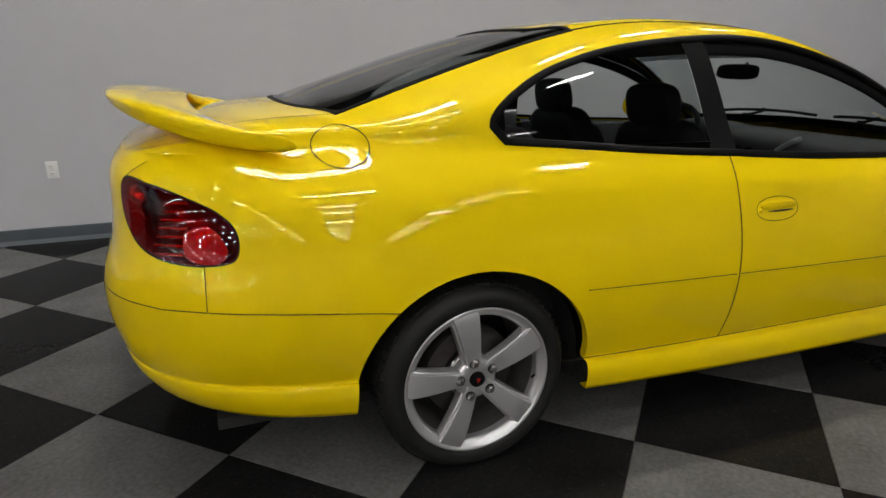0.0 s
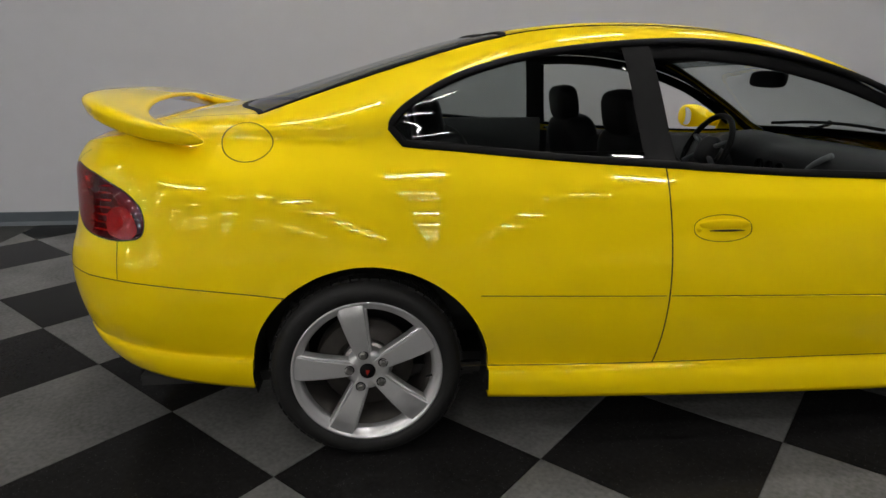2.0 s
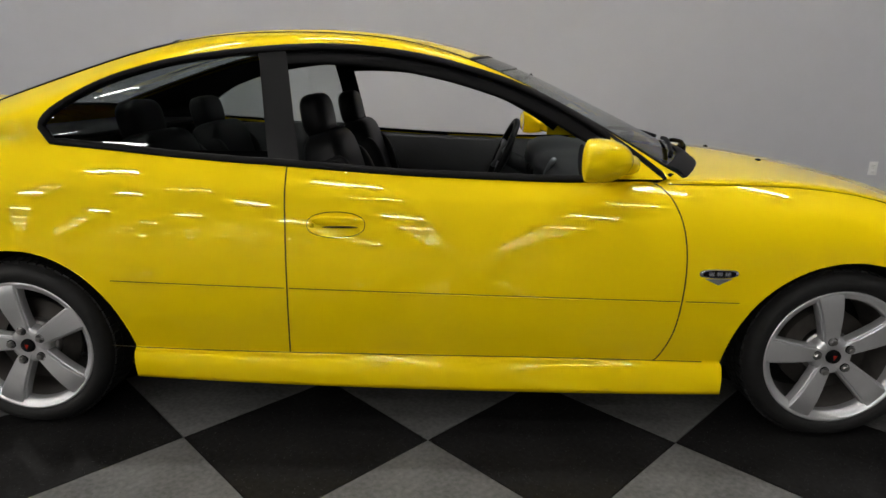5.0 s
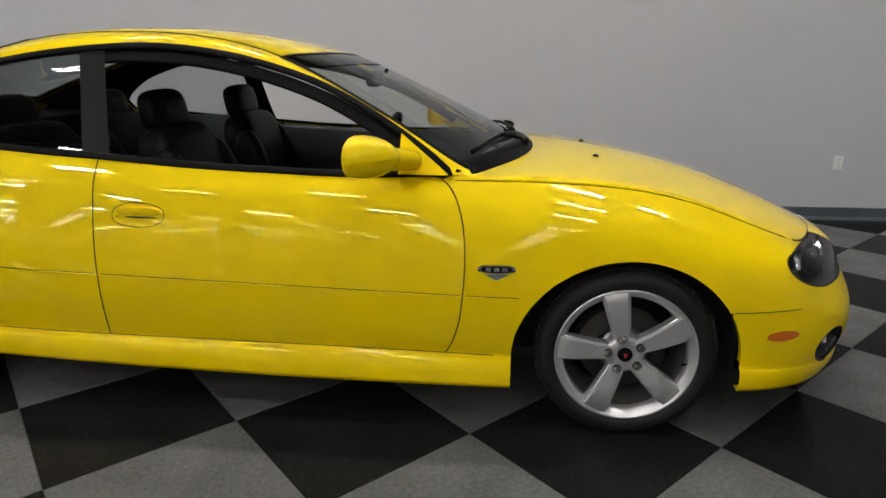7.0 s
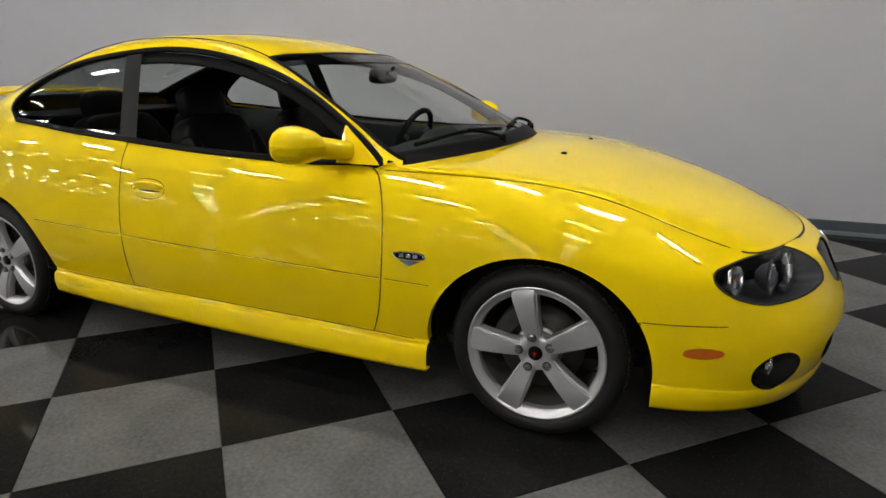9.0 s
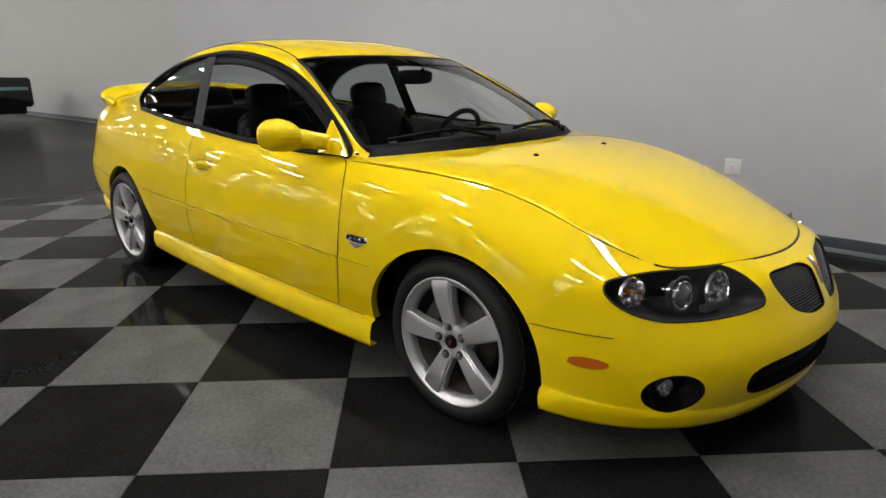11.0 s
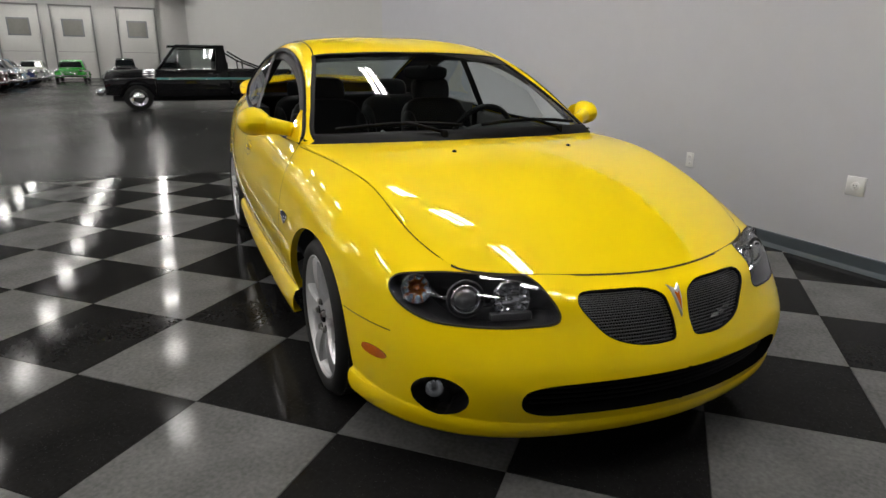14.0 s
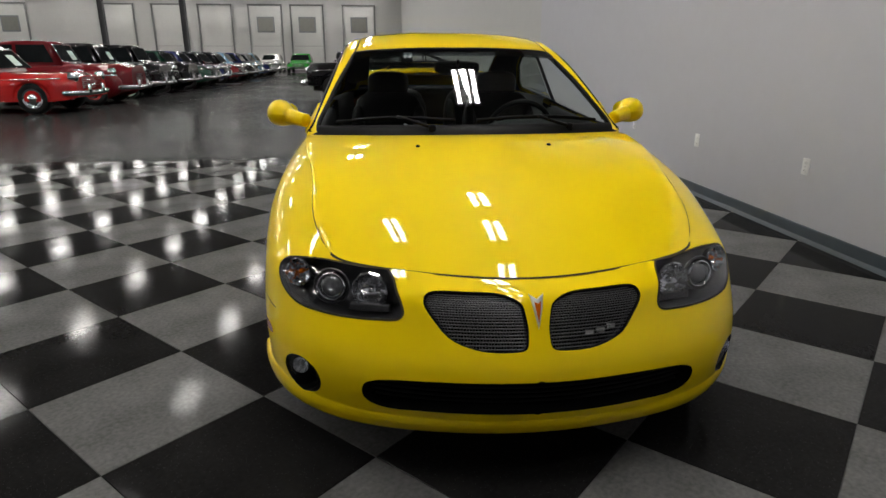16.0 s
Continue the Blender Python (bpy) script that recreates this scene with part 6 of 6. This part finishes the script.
    # chrome
    for x, z in ((0.05, 0.46), (-L - 0.05, 0.48)):
        e = 1 if x > -1 else -1
        bar = [(x - e * 0.30, -hw + 0.02, z), (x - e * 0.06, -hw + 0.10, z), (x, -0.4, z - 0.01), (x, 0.4, z - 0.01), (x - e * 0.06, hw - 0.10, z), (x - e * 0.30, hw - 0.02, z)]
        bp = part("bumper", tube(smooth_line(bar, 30).tolist(), 0.062, 10), CHROME, t, "heavy chrome bumper")
        for s in (-1, 1):
            part("bumper_guard", ellipsoid((x + e * 0.03, s * 0.36, z + 0.06), (0.06, 0.05, 0.13), 14, 8, 0.7), CHROME, bp)
    gw = 0.52 if not forties else 0.30
    for k in range(6):
        z = 0.56 + 0.045 * k
        part("grille_bar", tube([(0.02, -gw, z), (0.045, 0, z), (0.02, gw, z)], 0.012, 6), CHROME, t)
    for s in (-1, 1):
        hx, hy, hz = (-0.02, 0.70, 0.80) if not forties else (-0.38, 0.74, 0.86)
        part("headlight", moved(lathe([(0.0, 0.055), (0.05, 0.05), (0.085, 0.028), (0.098, 0.02), (0.105, -0.02), (0.09, -0.14)], 28, "x"), Matrix.Translation((hx, s * hy, hz))), CHROME, t)
        strip = [(-0.25, s * (hw + 0.004), 0.78), (-2.0, s * (hw + 0.006), 0.74), (-L + 0.3, s * (hw + 0.002), 0.70)]
        part("side_trim", tube(strip, 0.013, 6), CHROME, t)
        part("door_handle", ellipsoid((-2.75, s * (hw + 0.012), belt - 0.12), (0.07, 0.012, 0.012), 12, 6), CHROME, t)
    part("hood_ornament", ellipsoid((-0.25, 0, belt + 0.0), (0.14, 0.018, 0.03), 16, 8), CHROME, t)
    return t


NOSE_Y = -7.3
row = (
    ("red and white fifties sedan with chrome trim", "red", "fifties", False, "white"), ("burgundy forties sedan with a pale windscreen card", "burgundy", "forties", False, None),
    ("black forties sedan with whitewall tyres", "black", "forties", True, None), ("black forties sedan on chrome wheels", "black", "forties", False, None), ("dark green fifties sedan with chrome trim", "dark green", "fifties", False, None),
    ("navy blue fifties sedan with chrome bumper", "navy blue", "fifties", False, None), ("burgundy fifties sedan with a black roof", "burgundy", "fifties", False, "black"), ("black fifties sedan with chrome bumper", "black", "fifties", False, None),
    ("light blue fifties sedan with chrome bumper", "light blue", "fifties", False, None), ("navy blue fifties sedan with chrome trim", "navy blue", "fifties", False, None), ("grey fifties sedan with chrome bumper", "grey", "fifties", False, None), ("white fifties sedan with a blue roof", "white", "fifties", False, "light blue"),
)
for k, (lab, col, sty, white, second) in enumerate(row):
    x = -10.65 - 2.85 * k
    classic(lab, col, (x, NOSE_Y + 0.10 * math.sin(2.1 * k), -0.006), 90 + 2.0 * math.sin(1.7 * k), 5.0, sty, white, second=second, card=k in (0, 1, 2))
classic("bright green low sedan facing the hall", "bright green", (-44.5, -6.6, -0.006), 0, 4.8, "fifties", group="cars at the far wall")
classic("black forties sedan facing the hall", "black", (-46.5, -3.3, -0.006), 0, 4.6, "forties", group="cars at the far wall")
classic("grey sedan parked at the far wall", "grey", (-46.5, -0.2, -0.006), 0, 4.8, "fifties", group="cars at the far wall")
classic("white sedan parked at the far wall", "white", (-50.0, -9.8, -0.006), 0, 4.8, "fifties", group="cars at the far wall")


# Black sixties pickup, nose towards the aisle
pk = thing("pickup_truck", "black sixties pickup with a teal side stripe and chrome bumper", "truck", (-14.95, -2.75, -0.006), -90)
BLK = PAINTS["black"]
rows = []
for u in np.linspace(0, 1, 14):
    x = -0.16 - 1.24 * u
    w = 0.95 * (0.88 + 0.12 * min(1, u * 6))
    zt = 1.05 + 0.04 * u - (0.12 if u < 0.03 else 0)
    rows.append([(x, w * c, z) for c, z in ((-0.97, 0.42), (-1.0, 0.62), (-1.0, 0.88), (-0.97, zt - 0.08), (-0.84, zt), (-0.5, zt + 0.015), (0, zt + 0.02), (0.5, zt + 0.015), (0.84, zt), (0.97, zt - 0.08), (1.0, 0.88), (1.0, 0.62), (0.97, 0.42))])
part("front_body", joined(grid_piece(rows), (rows[0], [tuple(range(13))])), BLK, pk, "black front fenders and hood")
part("cab_lower", box(-3.36, -1.405, -0.95, 0.95, 0.36, 1.10, 0.05), BLK, pk)
part("chassis", box(-5.0, -0.3, -0.62, 0.62, 0.24, 0.44, 0.03), LINER, pk, "dark underbody frame")
cabp = part("roof", joined(box(-3.28, -1.98, -0.78, 0.78, 1.665, 1.76, 0.045, 3), box(-2.10, -1.80, -0.76, 0.76, 1.70, 1.735, 0.012)), BLK, pk, "black roof with a windscreen visor")
part("rear_wall", box(-3.34, -3.28, -0.86, 0.86, 1.06, 1.30, 0.02), BLK, pk)
rear_q = [(-3.31, -0.70, 1.30), (-3.31, 0.70, 1.30), (-3.27, 0.64, 1.67), (-3.27, -0.64, 1.67)]
part("rear_window", (rear_q, [(0, 1, 2, 3)]), TINTED, cabp, smooth=False)
front_q = [(-1.50, -0.80, 1.10), (-1.50, 0.80, 1.10), (-1.96, 0.70, 1.68), (-1.96, -0.70, 1.68)]
ws = part("windscreen", (front_q, [(0, 1, 2, 3)]), TINTED, cabp, smooth=False)
part("windscreen_frame", tube(front_q, 0.020, 6, closed=True), CHROME, ws)
part("bench_seat", joined(box(-3.20, -2.98, -0.74, 0.74, 0.80, 1.32, 0.06), box(-3.0, -2.45, -0.74, 0.74, 0.75, 0.95, 0.06)), LEATHER, pk, "dark bench seat")
part("dash_top", box(-1.85, -1.52, -0.84, 0.84, 1.02, 1.12, 0.03), TRIM, pk)
part("steering_wheel", moved(tube([(0.2 * math.cos(a), 0.2 * math.sin(a), 0) for a in np.linspace(0, 2 * math.pi, 28, endpoint=False)], 0.014, 6, closed=True), Matrix.Translation((-2.05, 0.38, 1.14)) @ Matrix.Rotation(radians(-60), 4, "Y")), TRIM, pk)
for s in (-1, 1):
    part("front_pillar", tube([(-1.50, s * 0.87, 1.08), (-1.72, s * 0.835, 1.36), (-1.99, s * 0.755, 1.69)], 0.034, 8), BLK, cabp)
    part("rear_pillar", ([(x, s * (w + d), z) for d in (0, -0.05) for x, w, z in ((-2.98, 0.915, 1.08), (-3.33, 0.915, 1.08), (-3.27, 0.775, 1.70), (-3.06, 0.775, 1.70))], [(0, 1, 2, 3), (7, 6, 5, 4), (0, 4, 5, 1), (1, 5, 6, 2), (2, 6, 7, 3), (3, 7, 4, 0)]), BLK, cabp, smooth=False)
    q = [(-1.58, s * 0.905, 1.10), (-2.98, s * 0.905, 1.10), (-3.04, s * 0.785, 1.66), (-2.02, s * 0.785, 1.66)]
    part("side_window", (q, [(0, 1, 2, 3)]), TINTED, cabp, smooth=False)
    part("window_frame", tube(q, 0.010, 6, closed=True), CHROME, cabp)
    part("vent_window_bar", tube([(-1.98, s * 0.90, 1.11), (-2.08, s * 0.79, 1.65)], 0.009, 6), CHROME, cabp)
    part("bed_side", box(-5.05, -3.40, s * 0.95 - 0.04, s * 0.95 + 0.04, 0.42, 1.09, 0.03), BLK, pk)
    part("bed_rail", tube([(-3.41, s * 0.95, 1.095), (-5.05, s * 0.95, 1.095)], 0.032, 8), BLK, pk)
    part("side_stripe", box(-5.0, -1.45, s * 0.957 + (0.034 if s > 0 else -0.040), s * 0.957 + (0.040 if s > 0 else -0.034), 0.835, 0.885), PAINTS["teal"], pk, "pale teal side stripe", smooth=False)
    part("side_trim", tube([(-0.20, s * 0.86, 0.82), (-0.45, s * 0.955, 0.845), (-1.0, s * 0.955, 0.87), (-1.48, s * 0.965, 0.865)], 0.014, 6), CHROME, pk)
    for z in (0.83, 0.89):
        part("stripe_edge", tube([(-1.45, s * 0.998, z), (-5.0, s * 0.998, z)], 0.006, 6), CHROME, pk)
    part("door_handle", ellipsoid((-2.85, s * 0.965, 1.00), (0.08, 0.014, 0.014), 12, 6), CHROME, pk)
    for x in (-0.95, -3.98):
        road_wheel(pk, x, s * 0.945, 0.36, False)
        part("wheel_opening", moved(lathe([(0.45, -0.004), (0.40, -0.014), (0.38, 0.12)], 28, "y", (0.0, 0.5)), Matrix.Translation((x, s * 0.975, 0.38)) @ Matrix.Rotation(0 if s < 0 else math.pi, 4, "Z")), TRIM, pk)
    part("headlight", moved(lathe([(0.0, 0.03), (0.07, 0.02), (0.09, 0.0), (0.09, -0.05)], 24, "x"), Matrix.Translation((-0.15, s * 0.74, 0.86))), CHROME, pk)
    part("bed_rack_bar", tube([(-3.36, s * 0.60, 1.60), (-3.75, s * 0.62, 1.36), (-4.45, s * 0.66, 1.09)], 0.026, 8), BLK, pk)
    part("bed_rack_post", tube([(-3.75, s * 0.62, 1.36), (-3.78, s * 0.62, 0.62)], 0.022, 8), BLK, pk)
part("bed_floor", box(-5.05, -3.40, -0.90, 0.90, 0.55, 0.62), BLK, pk, smooth=False)
part("tailgate", box(-5.11, -5.055, -0.90, 0.90, 0.46, 1.09, 0.02), BLK, pk)
part("front_bumper", tube([(-0.08, -0.93, 0.50), (0.0, -0.6, 0.50), (0.02, 0, 0.50), (0.0, 0.6, 0.50), (-0.08, 0.93, 0.50)], 0.085, 10), CHROME, pk, "polished chrome bumper")
part("grille", box(-0.18, -0.13, -0.62, 0.62, 0.68, 0.96, 0.02), CHROME, pk, "chrome grille")


# ---- dock doors, columns ----
def dock_door(y, glazed):
    d = thing("dock_door", "tall pale dock door in steel tracks%s" % (" with a small window" if glazed else ""), "door", (WEST, y, 0), 0, "dock doors")
    part("leaf", box(0.01, 0.09, -1.48, 1.48, 0.0, 6.1, 0.02), DOORGREY, d)
    for k in (2.29,):
        part("leaf_joint", box(0.088, 0.094, -1.41, 1.41, k - 0.015, k + 0.015), TRACK, d, smooth=False)
    for s in (-1, 1):
        part("track", box(0.05, 0.22, s * 1.62 - 0.055, s * 1.62 + 0.055, 0.0, 6.2, 0.01), TRACK, d, "grey steel door track")
    part("header_bar", box(0.05, 0.24, -1.70, 1.70, 6.16, 6.28, 0.02), TRACK, d)
    if glazed:
        w = part("window", box(0.08, 0.12, -0.86, 0.86, 3.6, 5.1, 0.02), DASHLIGHT, d, "small grey framed door window")
        part("pane", box(0.118, 0.124, -0.74, 0.74, 3.72, 4.98), WINPANE, w, smooth=False)


WINPANE = plain("frosted_pane", (0.20, 0.20, 0.18), rough=0.2, grain=0.1, scale=4.0)
for y, glazed in ((-2.35, True), (-7.57, True), (-11.7, True), (-16.6, False), (-21.0, False), (-26.0, False), (-36.0, True)):
    dock_door(y, glazed)
for k, (x, y) in enumerate(((-38.0, -12.8), (-40.0, -18.6))):
    c = thing("column", "dark painted steel hall column", "column", (x, y, 0), 0, "hall columns")
    part("flange", box(-0.16, 0.16, -0.16, -0.13, -0.006, CEILING, 0.004), COLUMN, c)
    part("flange", box(-0.16, 0.16, 0.13, 0.16, -0.006, CEILING, 0.004), COLUMN, c)
    part("web", box(-0.015, 0.015, -0.13, 0.13, -0.006, CEILING), COLUMN, c, smooth=False)


# ---- checkered vinyl floor tiles ----
TILE, TILE_TURN, TILE_O = 0.6010, 0.64, (0.598, -0.931)
ca, sa = math.cos(radians(TILE_TURN - 45)), math.sin(radians(TILE_TURN - 45))
TILE_U, TILE_V = (ca, sa), (-sa, ca)
g, t_top = 0.0012, 0.0
hs = TILE / 2 - g


def tile_mesh(name, mat):
    b = 0.0015
    v = [(-hs, -hs, -0.005), (hs, -hs, -0.005), (hs, hs, -0.005), (-hs, hs, -0.005), (-hs, -hs, -b), (hs, -hs, -b), (hs, hs, -b), (-hs, hs, -b), (-hs + b, -hs + b, 0), (hs - b, -hs + b, 0), (hs - b, hs - b, 0), (-hs + b, hs - b, 0)]
    f = [(8, 9, 10, 11)] + [(k, (k + 1) % 4, 4 + (k + 1) % 4, 4 + k) for k in range(4)] + [(4 + k, 4 + (k + 1) % 4, 8 + (k + 1) % 4, 8 + k) for k in range(4)]
    return mesh_of(name, v, f, mat, smooth=False)


bed = slab("tile_floor", [(-2.62, SOUTH), (EAST, SOUTH), (EAST, wall_at(EAST)), (-2.62, wall_at(-2.62))], -0.0058, -0.0045, GROUT, "black and grey checkered vinyl tile floor", "floor")
meshes = [tile_mesh("tile", TILEBLACK), tile_mesh("tile", TILEGREY)]
near = []
for i in range(-60, 60):
    for j in range(-60, 60):
        x = TILE_O[0] + TILE * ((i + 0.5) * TILE_U[0] + (j + 0.5) * TILE_V[0])
        y = TILE_O[1] + TILE * ((i + 0.5) * TILE_U[1] + (j + 0.5) * TILE_V[1])
        if -2.72 < x < EAST - 0.40 and SOUTH + 0.4 < y < wall_at(x) - 0.36:
            d = math.hypot(x - 2.2, (y + 1.2) * 1.15)
            near.append((d, x, y, (i + j) % 2))
near.sort()
for d, x, y, k in near[:296]:
    ob = new("tile", meshes[k])
    ob.parent = bed
    ob.matrix_basis = pose(x, y, 0, 0, 0, TILE_TURN - 45)


def cut_tile(x, y, inside):
    """A square of the checker, cut at the floor's edges."""
    c = [(x + TILE_U[0] * hs * a + TILE_V[0] * hs * b, y + TILE_U[1] * hs * a + TILE_V[1] * hs * b) for a, b in ((-1, -1), (1, -1), (1, 1), (-1, 1))]
    for nx, ny, lim in inside:
        out = []
        for p, q in zip(c, c[1:] + c[:1]):
            dp, dq = nx * p[0] + ny * p[1] - lim, nx * q[0] + ny * q[1] - lim
            if dp <= 0:
                out.append(p)
            if dp * dq < 0:
                s = dp / (dp - dq)
                out.append((p[0] + s * (q[0] - p[0]), p[1] + s * (q[1] - p[1])))
        c = out
        if len(c) < 3:
            return None
    return c


LIMITS = [(-1, 0, 2.62), (1, 0, EAST - 0.005), (0, -1, -SOUTH - 0.01), (-tan_turn, 1, WALL_Y - tan_turn - 0.004)]
done = {(round(x, 2), round(y, 2)) for _, x, y, _ in near[:296]}
far = {0: ([], []), 1: ([], [])}
for i in range(-70, 70):
    for j in range(-70, 70):
        x = TILE_O[0] + TILE * ((i + 0.5) * TILE_U[0] + (j + 0.5) * TILE_V[0])
        y = TILE_O[1] + TILE * ((i + 0.5) * TILE_U[1] + (j + 0.5) * TILE_V[1])
        if (round(x, 2), round(y, 2)) in done or not (-3.2 < x < EAST + 0.5 and -14 < y < 3.2):
            continue
        c = cut_tile(x, y, LIMITS)
        if c:
            v, f = far[(i + j) % 2]
            n = len(v)
            v += [(*p, 0.0) for p in c] + [(*p, -0.005) for p in c]
            m = len(c)
            f.append(tuple(range(n, n + m)))
            f += [(n + q, n + m + q, n + m + (q + 1) % m, n + (q + 1) % m) for q in range(m)]
for k, mat in ((0, TILEBLACK), (1, TILEGREY)):
    tagged(part("tiles_beyond", far[k], mat, bed, smooth=False), kind="stuff")
